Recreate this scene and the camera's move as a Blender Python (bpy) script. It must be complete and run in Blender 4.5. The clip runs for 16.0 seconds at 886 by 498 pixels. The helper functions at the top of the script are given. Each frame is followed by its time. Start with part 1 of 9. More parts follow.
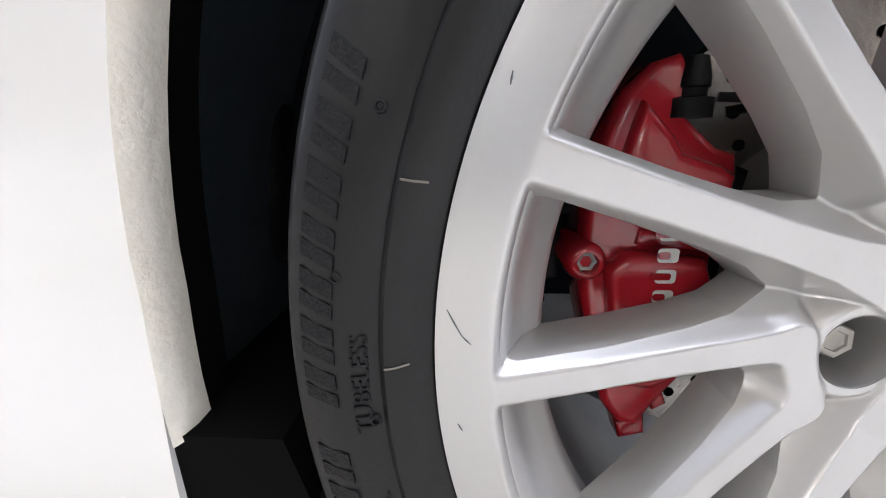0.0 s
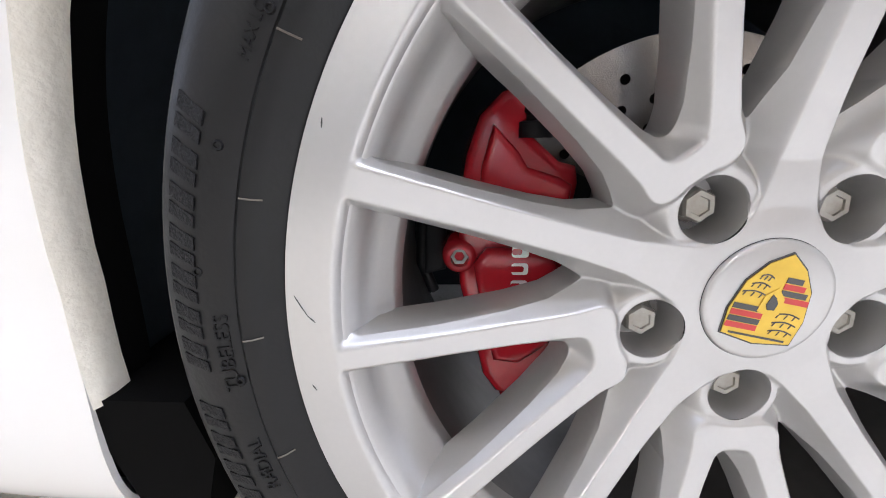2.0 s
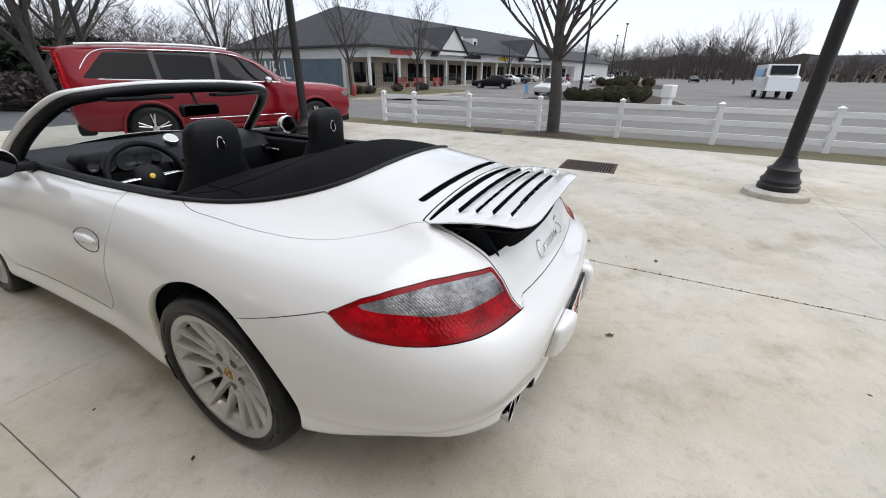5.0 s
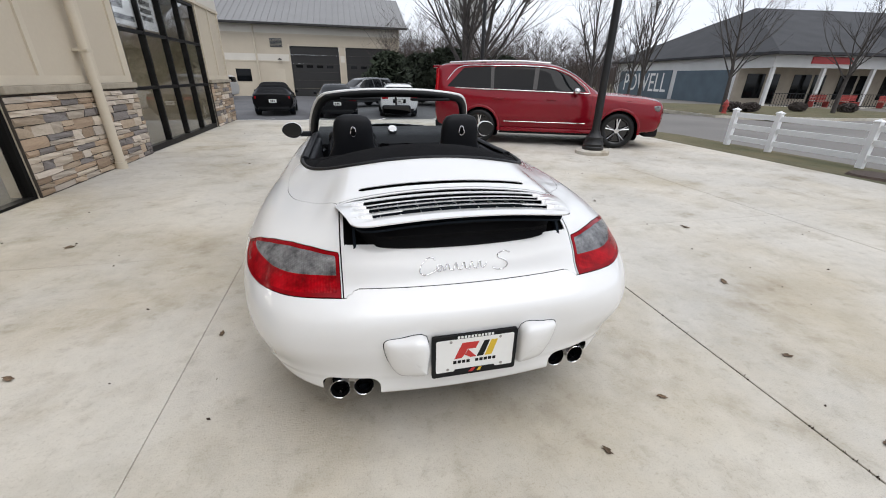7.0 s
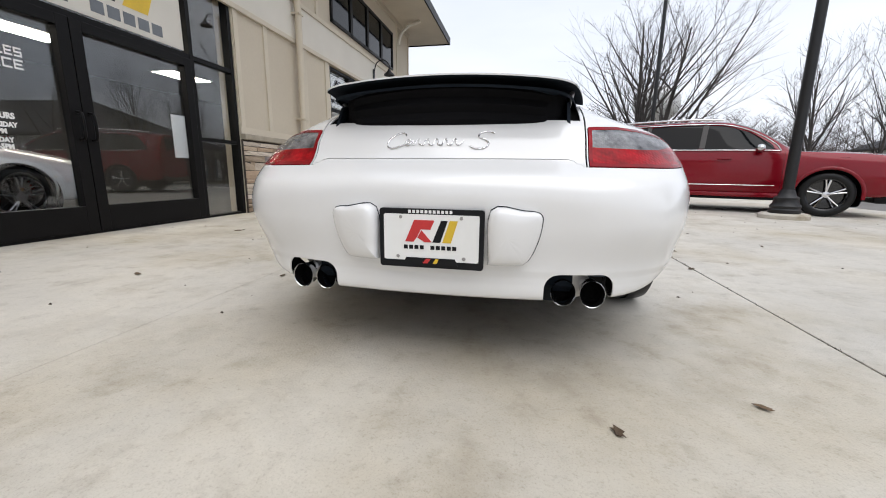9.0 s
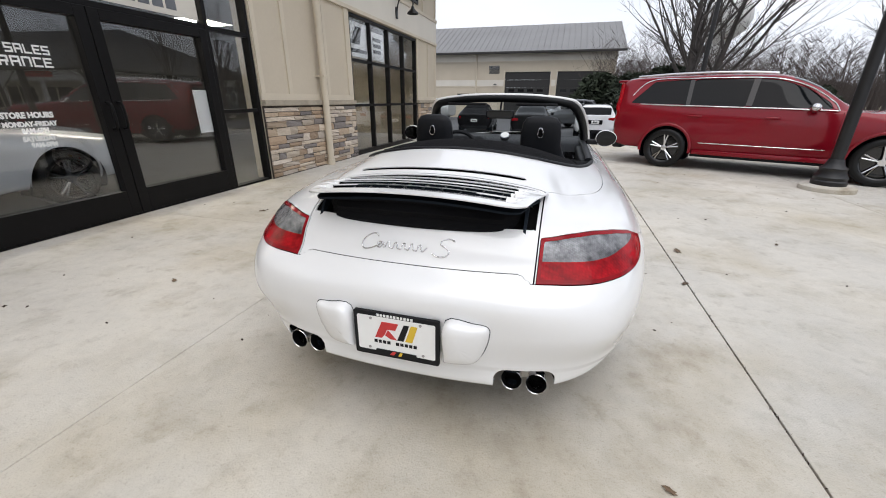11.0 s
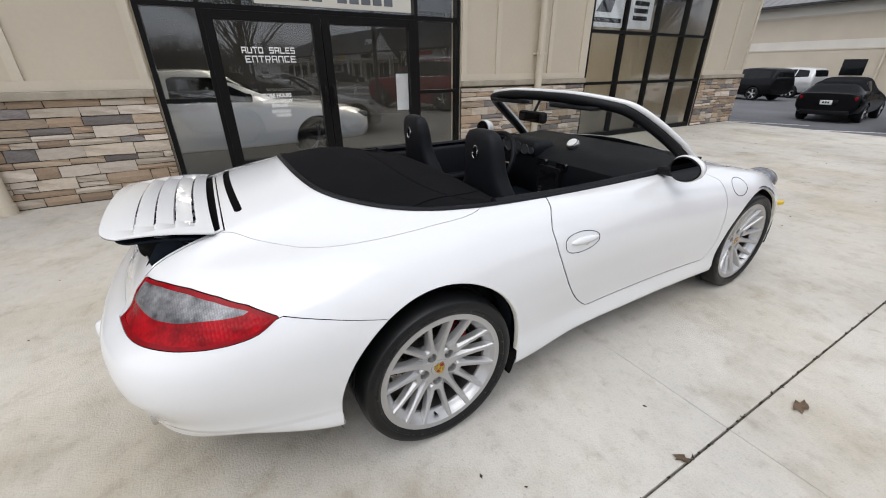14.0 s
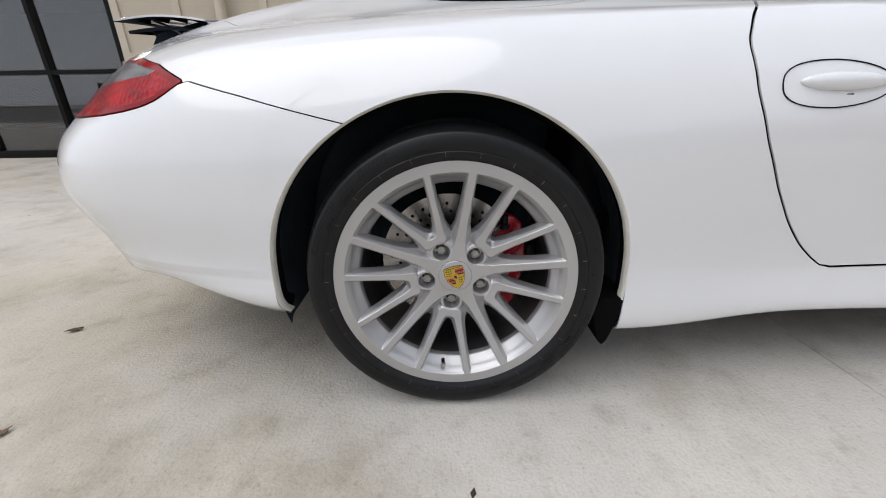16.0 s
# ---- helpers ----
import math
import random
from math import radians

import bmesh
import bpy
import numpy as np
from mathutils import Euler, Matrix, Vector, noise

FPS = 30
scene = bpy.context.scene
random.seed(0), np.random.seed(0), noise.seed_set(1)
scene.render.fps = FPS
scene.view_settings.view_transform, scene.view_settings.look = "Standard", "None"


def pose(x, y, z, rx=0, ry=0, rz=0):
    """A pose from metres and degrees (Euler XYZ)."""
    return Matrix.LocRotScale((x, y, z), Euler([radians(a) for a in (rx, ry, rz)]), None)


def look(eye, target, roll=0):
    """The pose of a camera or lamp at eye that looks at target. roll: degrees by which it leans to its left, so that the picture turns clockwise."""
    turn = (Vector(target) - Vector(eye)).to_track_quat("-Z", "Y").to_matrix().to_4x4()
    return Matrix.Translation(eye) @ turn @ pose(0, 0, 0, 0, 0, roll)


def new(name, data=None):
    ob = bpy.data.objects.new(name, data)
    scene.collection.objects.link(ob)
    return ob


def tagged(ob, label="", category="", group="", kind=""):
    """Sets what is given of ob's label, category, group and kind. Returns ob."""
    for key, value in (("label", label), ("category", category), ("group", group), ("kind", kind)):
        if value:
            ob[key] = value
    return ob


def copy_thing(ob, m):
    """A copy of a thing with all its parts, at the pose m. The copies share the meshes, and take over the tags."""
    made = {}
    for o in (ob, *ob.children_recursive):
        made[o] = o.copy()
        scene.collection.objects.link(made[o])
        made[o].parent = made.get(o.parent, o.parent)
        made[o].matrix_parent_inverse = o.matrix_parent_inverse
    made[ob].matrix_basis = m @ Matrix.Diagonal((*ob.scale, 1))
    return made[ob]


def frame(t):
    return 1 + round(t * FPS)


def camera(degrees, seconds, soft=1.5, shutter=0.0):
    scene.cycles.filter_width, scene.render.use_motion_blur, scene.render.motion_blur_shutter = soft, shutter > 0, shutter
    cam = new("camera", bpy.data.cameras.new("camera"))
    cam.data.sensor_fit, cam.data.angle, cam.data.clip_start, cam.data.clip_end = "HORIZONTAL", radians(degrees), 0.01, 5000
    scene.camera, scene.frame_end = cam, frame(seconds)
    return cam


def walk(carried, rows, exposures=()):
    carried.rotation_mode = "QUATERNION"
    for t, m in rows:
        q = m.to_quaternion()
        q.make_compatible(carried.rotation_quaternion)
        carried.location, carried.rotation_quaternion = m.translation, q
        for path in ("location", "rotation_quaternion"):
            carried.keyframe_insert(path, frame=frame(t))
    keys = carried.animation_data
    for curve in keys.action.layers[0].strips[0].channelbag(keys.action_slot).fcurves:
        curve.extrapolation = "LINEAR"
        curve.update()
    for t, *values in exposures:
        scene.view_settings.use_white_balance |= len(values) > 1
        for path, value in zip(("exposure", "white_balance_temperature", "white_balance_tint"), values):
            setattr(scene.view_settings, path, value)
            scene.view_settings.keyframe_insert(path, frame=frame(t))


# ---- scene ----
cam = camera(98.3, 16.0, soft=1.0)
PATH = [
    (0, (-1.015, 0.252, 0.403), (0.914, 0.340, -0.119), -0.7),
    (0.5, (-1.070, 0.221, 0.429), (0.836, 0.337, -0.163), -1.2),
    (1, (-1.056, 0.184, 0.413), (0.863, 0.264, -0.134), -0.4),
    (1.5, (-1.031, 0.175, 0.406), (0.890, 0.237, -0.147), -0.6),
    (2, (-1.053, 0.183, 0.417), (0.866, 0.216, -0.145), -0.4),
    (2.5, (-1.201, 0.157, 0.514), (0.714, 0.229, -0.058), -1.0),
    (3, (-1.355, 0.131, 0.636), (0.525, 0.196, -0.042), -0.5),
    (3.1, (-1.360, 0.124, 0.673), (0.509, 0.187, -0.036), -0.3),
    (3.2, (-1.383, 0.100, 0.686), (0.511, 0.204, 0.053), -0.2),
    (4.2, (-1.60, -0.55, 1.12), (0.22, -0.13, 0.41), 0.3),
    (5.3, (-1.338, -1.401, 1.355), (0.157, -0.384, 0.499), 0.8),
    (5.5, (-1.246, -1.525, 1.356), (0.152, -0.378, 0.502), 0.9),
    (6, (-0.988, -1.755, 1.334), (0.124, -0.326, 0.484), 1.1),
    (6.5, (-0.706, -1.951, 1.334), (0.07, -0.313, 0.488), 1.2),
    (7, (-0.38, -2.123, 1.362), (0.046, -0.348, 0.545), 1.1),
    (7.5, (-0.026, -2.148, 1.333), (0.076, -0.303, 0.567), 1.0),
    (8, (0.176, -2.145, 1.124), (0.03, -0.269, 0.446), 0.8),
    (8.5, (0.233, -2.152, 0.758), (-0.069, -0.247, 0.227), 0.7),
    (9, (0.258, -2.168, 0.645), (-0.127, -0.244, 0.257), 0.7),
    (9.2, (0.267, -2.177, 0.643), (-0.136, -0.248, 0.303), 0.8),
    (11.3, (0.59, -2.082, 1.312), (0.013, -0.334, 0.531), 0.5),
    (11.5, (0.694, -2.014, 1.344), (0.059, -0.296, 0.541), 0.5),
    (12, (1.039, -1.823, 1.388), (0.236, -0.2, 0.538), 0.2),
    (12.5, (1.386, -1.573, 1.417), (0.418, -0.054, 0.548), -0.1),
    (13, (1.597, -1.242, 1.433), (0.456, 0.158, 0.574), -0.1),
    (13.5, (1.808, -0.883, 1.421), (0.461, 0.329, 0.575), -0.0),
    (14, (1.867, -0.556, 1.393), (0.298, 0.344, 0.539), -0.4),
    (14.5, (1.852, -0.291, 1.349), (0.133, 0.22, 0.463), -0.4),
    (15, (1.778, -0.087, 1.229), (0.011, 0.128, 0.317), -0.6),
    (15.5, (1.673, -0.054, 0.926), (-0.13, 0.012, 0.062), -1.1),
    (16, (1.624, -0.023, 0.697), (-0.237, -0.008, -0.035), -0.9),
]
EXPOSURES = [(0, 1.95, 5620, 14), (0.5, 2.07, 5620, 14), (1.0, 2.0, 5620, 15), (2.0, 2.03, 5620, 15), (2.5, 2.06, 5720, 13), (3.2, 1.53, 5680, 13), (5.3, 0.33, 6200, 10), (13, 0.33, 6250, 11), (15, 0.25, 6200, 11), (16, 0.2, 6200, 12)]
walk(cam, [(t, look(eye, target, roll)) for t, eye, target, roll in PATH], EXPOSURES)

# ---------------------------------------------------------------- light
world = bpy.data.worlds.new("overcast_sky")
scene.world = world
world.use_nodes = True
wn, wl = world.node_tree.nodes, world.node_tree.links
wn.clear()
w_out, w_bg = wn.new("ShaderNodeOutputWorld"), wn.new("ShaderNodeBackground")
sky = wn.new("ShaderNodeTexSky")
sky.sky_type, sky.sun_disc = "NISHITA", False
sky.sun_elevation, sky.sun_rotation, sky.dust_density = radians(50), radians(200), 4.0
haze = wn.new("ShaderNodeMix")
haze.data_type = "RGBA"
haze.inputs[0].default_value = 0.86
cloud_tc, cloud_map, cloud_noise, cloud_ramp = (wn.new(k) for k in ("ShaderNodeTexCoord", "ShaderNodeMapping", "ShaderNodeTexNoise", "ShaderNodeValToRGB"))
cloud_map.inputs["Scale"].default_value = (1.0, 1.0, 4.0)
cloud_noise.inputs["Scale"].default_value, cloud_noise.inputs["Detail"].default_value = 1.6, 5.0
cloud_ramp.color_ramp.elements[0].position, cloud_ramp.color_ramp.elements[0].color = 0.3, (7.6, 7.9, 8.6, 1)
cloud_ramp.color_ramp.elements[1].position, cloud_ramp.color_ramp.elements[1].color = 0.7, (9.2, 9.3, 9.6, 1)
wl.new(cloud_tc.outputs["Generated"], cloud_map.inputs[0])
wl.new(cloud_map.outputs[0], cloud_noise.inputs["Vector"])
wl.new(cloud_noise.outputs[0], cloud_ramp.inputs[0])
wl.new(sky.outputs[0], haze.inputs[6])
wl.new(cloud_ramp.outputs[0], haze.inputs[7])
wl.new(haze.outputs[2], w_bg.inputs[0])
w_bg.inputs[1].default_value = 0.10
wl.new(w_bg.outputs[0], w_out.inputs[0])
sun = new("sun", bpy.data.lights.new("sun", "SUN"))
sun.data.energy, sun.data.angle, sun.data.color = 1.4, radians(60), (1.0, 0.97, 0.93)
sun.matrix_world = look((6, -8, 20), (0, 0, 0))


# ---------------------------------------------------------------- materials
def material(name, base, rough=0.5, metal=0.0, other=None, scale=3.0, fine=60.0, vary=0.25, bump=0.0, bump_scale=80.0, coat=0.0, rough_vary=0.1, per_object=0.0, spec=0.5):
    """A surface with a coarse and a fine change of tone, gloss and relief, in metres."""
    m = bpy.data.materials.new(name)
    m.use_nodes = True
    n, k = m.node_tree.nodes, m.node_tree.links
    b = n["Principled BSDF"]
    tc = n.new("ShaderNodeTexCoord")
    coarse, small = n.new("ShaderNodeTexNoise"), n.new("ShaderNodeTexNoise")
    coarse.inputs["Scale"].default_value, coarse.inputs["Detail"].default_value = scale, 6.0
    small.inputs["Scale"].default_value, small.inputs["Detail"].default_value = fine, 3.0
    k.new(tc.outputs["Object"], coarse.inputs["Vector"])
    k.new(tc.outputs["Object"], small.inputs["Vector"])
    mix = n.new("ShaderNodeMath")
    mix.operation = "MULTIPLY_ADD"
    mix.inputs[1].default_value = 0.35
    k.new(small.outputs[0], mix.inputs[0])
    k.new(coarse.outputs[0], mix.inputs[2])
    ramp = n.new("ShaderNodeMapRange")
    ramp.inputs["From Min"].default_value, ramp.inputs["From Max"].default_value = 0.42, 0.92
    k.new(mix.outputs[0], ramp.inputs["Value"])
    tone = n.new("ShaderNodeMix")
    tone.data_type = "RGBA"
    second = other or tuple(c * (1 - vary) for c in base)
    tone.inputs[6].default_value, tone.inputs[7].default_value = (*base, 1), (*second, 1)
    k.new(ramp.outputs[0], tone.inputs[0])
    out = tone.outputs[2]
    if per_object:
        info, hsv, to = n.new("ShaderNodeObjectInfo"), n.new("ShaderNodeHueSaturation"), n.new("ShaderNodeMapRange")
        to.inputs["To Min"].default_value, to.inputs["To Max"].default_value = 1 - per_object, 1 + per_object
        k.new(info.outputs["Random"], to.inputs["Value"])
        k.new(to.outputs[0], hsv.inputs["Value"])
        k.new(out, hsv.inputs["Color"])
        out = hsv.outputs[0]
    k.new(out, b.inputs["Base Color"])
    rr = n.new("ShaderNodeMapRange")
    rr.inputs["To Min"].default_value, rr.inputs["To Max"].default_value = max(0.02, rough - rough_vary / 2), min(1, rough + rough_vary / 2)
    k.new(coarse.outputs[0], rr.inputs["Value"])
    k.new(rr.outputs[0], b.inputs["Roughness"])
    b.inputs["Metallic"].default_value = metal
    b.inputs["Specular IOR Level"].default_value = spec
    if coat:
        b.inputs["Coat Weight"].default_value, b.inputs["Coat Roughness"].default_value = coat, 0.04
    if bump:
        grain, bm = n.new("ShaderNodeTexNoise"), n.new("ShaderNodeBump")
        grain.inputs["Scale"].default_value, grain.inputs["Detail"].default_value = bump_scale, 4.0
        k.new(tc.outputs["Object"], grain.inputs["Vector"])
        bm.inputs["Strength"].default_value, bm.inputs["Distance"].default_value = bump, 0.01
        k.new(grain.outputs[0], bm.inputs["Height"])
        k.new(bm.outputs[0], b.inputs["Normal"])
    return m


def glass(name, tint, base=0.05, rough=0.0):
    """Thin glass: mostly clear with a mirror-like surface that grows at a slant."""
    m = bpy.data.materials.new(name)
    m.use_nodes = True
    n, k = m.node_tree.nodes, m.node_tree.links
    n.clear()
    out, mix, clear, shine, slant, power, gain = (n.new(s) for s in ("ShaderNodeOutputMaterial", "ShaderNodeMixShader", "ShaderNodeBsdfTransparent", "ShaderNodeBsdfGlossy", "ShaderNodeLayerWeight", "ShaderNodeMath", "ShaderNodeMath"))
    clear.inputs[0].default_value = (*tint, 1)
    shine.inputs["Roughness"].default_value = rough
    slant.inputs[0].default_value = 0.5
    power.operation, gain.operation = "POWER", "MULTIPLY_ADD"
    power.inputs[1].default_value = 4.0
    gain.inputs[1].default_value, gain.inputs[2].default_value = 0.9, base
    k.new(slant.outputs["Facing"], power.inputs[0])
    k.new(power.outputs[0], gain.inputs[0])
    k.new(gain.outputs[0], mix.inputs[0])
    k.new(clear.outputs[0], mix.inputs[1])
    k.new(shine.outputs[0], mix.inputs[2])
    k.new(mix.outputs[0], out.inputs[0])
    return m


def stained(m, layers):
    """Lays stains over a surface's colour: rows of scale, from, to, colour factor at full stain."""
    n, k = m.node_tree.nodes, m.node_tree.links
    b = n["Principled BSDF"]
    src = b.inputs["Base Color"].links[0].from_socket
    tc = n.new("ShaderNodeTexCoord")
    for scale, lo, hi, factor in layers:
        noise, ramp, mul = n.new("ShaderNodeTexNoise"), n.new("ShaderNodeMapRange"), n.new("ShaderNodeMix")
        noise.inputs["Scale"].default_value, noise.inputs["Detail"].default_value, noise.inputs["Roughness"].default_value = scale, 8.0, 0.62
        ramp.inputs["From Min"].default_value, ramp.inputs["From Max"].default_value = lo, hi
        mul.data_type, mul.blend_type = "RGBA", "MULTIPLY"
        mul.inputs[7].default_value = (*factor, 1)
        k.new(tc.outputs["Object"], noise.inputs["Vector"])
        k.new(noise.outputs[0], ramp.inputs["Value"])
        k.new(ramp.outputs[0], mul.inputs[0])
        k.new(src, mul.inputs[6])
        src = mul.outputs[2]
    k.new(src, b.inputs["Base Color"])
    return m


def lit(name, color, power):
    m = bpy.data.materials.new(name)
    m.use_nodes = True
    b = m.node_tree.nodes["Principled BSDF"]
    b.inputs["Base Color"].default_value = (*color, 1)
    b.inputs["Emission Color"].default_value, b.inputs["Emission Strength"].default_value = (*color, 1), power
    return m


M = {}
M["white_paint"] = material("white_car_paint", (0.735, 0.735, 0.73), 0.22, 0, vary=0.02, coat=0.8, rough_vary=0.04, scale=2)
M["lip"] = material("dusty_white_edge", (0.90, 0.875, 0.79), 0.5, 0, other=(0.80, 0.755, 0.65), scale=14, fine=220, bump=0.2, bump_scale=130)
M["alloy"] = material("silver_alloy_paint", (0.49, 0.486, 0.48), 0.33, 0.66, vary=0.07, scale=9, fine=300, coat=0.1, rough_vary=0.04)
# dusty alloy mixed darker, putting the shade behind the spokes into the colour
M["alloy_dusty_shaded"] = material("dusty_shaded_barrel", (0.20, 0.195, 0.19), 0.42, 0.8, vary=0.35, scale=12, fine=90)
M["rubber"] = material("tyre_rubber", (0.0065, 0.0067, 0.0072), 0.40, 0, vary=0.35, scale=14, fine=220, bump=0.04, bump_scale=400, spec=0.30, rough_vary=0.2)
M["rubber_text"] = material("tyre_raised_mark", (0.006, 0.006, 0.007), 0.6, 0, bump=0.3, bump_scale=700, spec=0.25)
M["black"] = material("black_plastic", (0.008, 0.0085, 0.010), 0.5, 0, vary=0.3, scale=6, bump=0.06, bump_scale=300, spec=0.2)
M["dark"] = material("dark_liner", (0.016, 0.021, 0.028), 0.8, 0, vary=0.4, scale=7, fine=50, bump=0.15, bump_scale=40, spec=0.05)
M["liner"] = material("wheel_well_liner", (0.075, 0.096, 0.120), 0.75, 0, vary=0.4, scale=7, fine=50, bump=0.15, bump_scale=40, spec=0.15)
M["gloss_black"] = material("gloss_black", (0.008, 0.008, 0.009), 0.12, 0, vary=0.2, coat=0.5)
M["fabric"] = material("black_canvas", (0.008, 0.008, 0.009), 0.93, 0, vary=0.3, scale=5, fine=400, bump=0.25, bump_scale=900, spec=0.08)
M["leather"] = material("black_leather", (0.008, 0.0088, 0.011), 0.5, 0, vary=0.25, scale=6, bump=0.2, bump_scale=260, spec=0.18)
M["chrome"] = material("polished_metal", (0.72, 0.72, 0.73), 0.12, 1.0, vary=0.1, scale=12)
M["steel"] = material("steel", (0.45, 0.44, 0.43), 0.35, 1.0, vary=0.25, scale=30, fine=150)
M["disc"] = material("brake_disc_steel", (0.50, 0.48, 0.46), 0.26, 1.0, other=(0.33, 0.31, 0.29), scale=20, fine=400, bump=0.05, bump_scale=300)
# flat black: shade inside holes and seams put into the colour; also the flaps
M["hole"] = material("deep_black", (0.004, 0.004, 0.004), 0.9, spec=0.05)
M["caliper"] = material("red_caliper_paint", (0.42, 0.012, 0.022), 0.25, 0, vary=0.2, scale=20, fine=120, coat=0.6)
M["white_mark"] = material("white_mark", (0.78, 0.78, 0.76), 0.5, 0, vary=0.05)
M["nut"] = material("grey_wheel_bolt", (0.42, 0.41, 0.38), 0.5, 0.6, other=(0.30, 0.28, 0.24), scale=60, fine=300)
def lamp_lens(name, light, dark, cell, metal):
    """A moulded lens: stretched facets and ribs of changing tone under a glossy cover."""
    m = material(name, light, 0.10, metal, other=dark, scale=16, fine=70, spec=0.12, coat=0.06)
    n, k = m.node_tree.nodes, m.node_tree.links
    b = n["Principled BSDF"]
    tc, mp, vo, to, mul, bp = (n.new(q) for q in ("ShaderNodeTexCoord", "ShaderNodeMapping", "ShaderNodeTexVoronoi", "ShaderNodeMapRange", "ShaderNodeMix", "ShaderNodeBump"))
    mp.inputs["Scale"].default_value = (cell, cell, cell * 0.45)
    vo.inputs["Scale"].default_value, vo.inputs["Randomness"].default_value = 1.0, 0.35
    to.inputs["To Min"].default_value, to.inputs["To Max"].default_value = 1.0, 0.62
    mul.data_type, mul.blend_type = "RGBA", "MULTIPLY"
    mul.inputs[0].default_value = 1.0
    bp.inputs["Strength"].default_value, bp.inputs["Distance"].default_value = 0.35, 0.004
    k.new(tc.outputs["Object"], mp.inputs[0])
    k.new(mp.outputs[0], vo.inputs["Vector"])
    k.new(vo.outputs["Distance"], to.inputs["Value"])
    k.new(b.inputs["Base Color"].links[0].from_socket, mul.inputs[6])
    k.new(to.outputs[0], mul.inputs[7])
    k.new(mul.outputs[2], b.inputs["Base Color"])
    k.new(vo.outputs["Distance"], bp.inputs["Height"])
    k.new(bp.outputs[0], b.inputs["Normal"])
    return m


M["red_lens"] = lamp_lens("red_lens", (0.52, 0.003, 0.010), (0.15, 0.001, 0.003), 95.0, 0.0)
M["grey_lens"] = lamp_lens("smoked_clear_lens", (0.40, 0.40, 0.41), (0.05, 0.05, 0.055), 150.0, 0.35)
M["red_border"] = material("dark_red_border", (0.27, 0.003, 0.008), 0.16, 0, other=(0.15, 0.002, 0.004), scale=18, fine=60, coat=0.06, spec=0.15)
M["gold"] = material("badge_gold", (0.62, 0.42, 0.06), 0.32, 0.7, vary=0.15, scale=90)
M["badge_red"] = material("badge_red", (0.55, 0.03, 0.03), 0.3)
M["yellow"] = material("yellow_print", (0.75, 0.50, 0.03), 0.45)
M["concrete"] = material("pale_concrete", (0.60, 0.565, 0.50), 0.82, 0, other=(0.46, 0.44, 0.40), scale=0.75, fine=14, bump=0.30, bump_scale=120, rough_vary=0.2, spec=0.3)
stained(M["concrete"], ((2.6, 0.50, 0.76, (0.77, 0.755, 0.72)), (0.55, 0.48, 0.66, (0.82, 0.79, 0.73)), (0.28, 0.46, 0.62, (1.0, 0.978, 0.93)), (1.3, 0.55, 0.70, (0.91, 0.885, 0.845)), (5.0, 0.60, 0.72, (0.84, 0.82, 0.78)), (9.0, 0.56, 0.80, (0.72, 0.70, 0.68)), (60.0, 0.55, 0.80, (0.72, 0.70, 0.67)), (170.0, 0.52, 0.72, (0.80, 0.79, 0.77))))
M["joint"] = material("joint_dirt", (0.20, 0.185, 0.16), 0.95, 0, other=(0.07, 0.06, 0.05), scale=9)
M["asphalt"] = material("asphalt", (0.115, 0.115, 0.12), 0.88, 0, other=(0.07, 0.07, 0.075), scale=0.4, fine=60, bump=0.3, bump_scale=120)
M["road"] = material("grey_road", (0.185, 0.174, 0.162), 0.9, 0, other=(0.125, 0.118, 0.110), scale=0.25, fine=30, bump=0.15, bump_scale=90)
M["grass"] = material("winter_grass", (0.060, 0.062, 0.022), 0.95, 0, other=(0.13, 0.105, 0.055), scale=1.2, fine=40, bump=0.9, bump_scale=60)
M["mulch"] = material("mulch", (0.055, 0.035, 0.024), 0.95, 0, vary=0.5, scale=9, fine=60, bump=0.9, bump_scale=60)
M["panel"] = material("khaki_panel", (0.56, 0.49, 0.38), 0.65, 0, other=(0.50, 0.435, 0.335), scale=0.8, fine=30, bump=0.03, bump_scale=150)
M["trim"] = material("khaki_trim", (0.60, 0.53, 0.415), 0.6, 0, vary=0.12, scale=1.5, fine=30)
M["cream"] = material("cream_band", (0.68, 0.64, 0.56), 0.65, 0, vary=0.1, scale=1)
M["ledge"] = material("stone_ledge", (0.40, 0.35, 0.27), 0.85, 0, vary=0.3, scale=5, fine=40, bump=0.35, bump_scale=60)
M["mortar"] = material("mortar", (0.075, 0.062, 0.050), 0.95, 0, vary=0.4, scale=8, bump=0.4, bump_scale=70)
M["frame"] = material("dark_bronze_frame", (0.008, 0.0075, 0.0075), 0.4, 0.0, vary=0.2, scale=3, spec=0.12)
M["roof_metal"] = material("grey_metal_roof", (0.23, 0.225, 0.22), 0.45, 0.5, vary=0.12, scale=0.4)
M["shingle"] = material("dark_shingle", (0.040, 0.041, 0.045), 0.92, 0, other=(0.028, 0.029, 0.032), scale=0.6, fine=20, bump=0.4, bump_scale=30)
M["garage_door"] = material("dark_garage_door", (0.020, 0.019, 0.018), 0.55, 0, vary=0.2, scale=1)
M["siding"] = material("white_siding", (0.66, 0.66, 0.65), 0.6, 0, vary=0.12, scale=0.8)
M["block"] = material("tan_block", (0.42, 0.37, 0.30), 0.8, 0, vary=0.2, scale=1.5, bump=0.2, bump_scale=20)
M["mural"] = material("blue_grey_mural", (0.10, 0.14, 0.17), 0.7, 0, vary=0.25, scale=1)
M["fence"] = material("white_vinyl", (0.86, 0.865, 0.87), 0.45, 0, vary=0.08, scale=2)
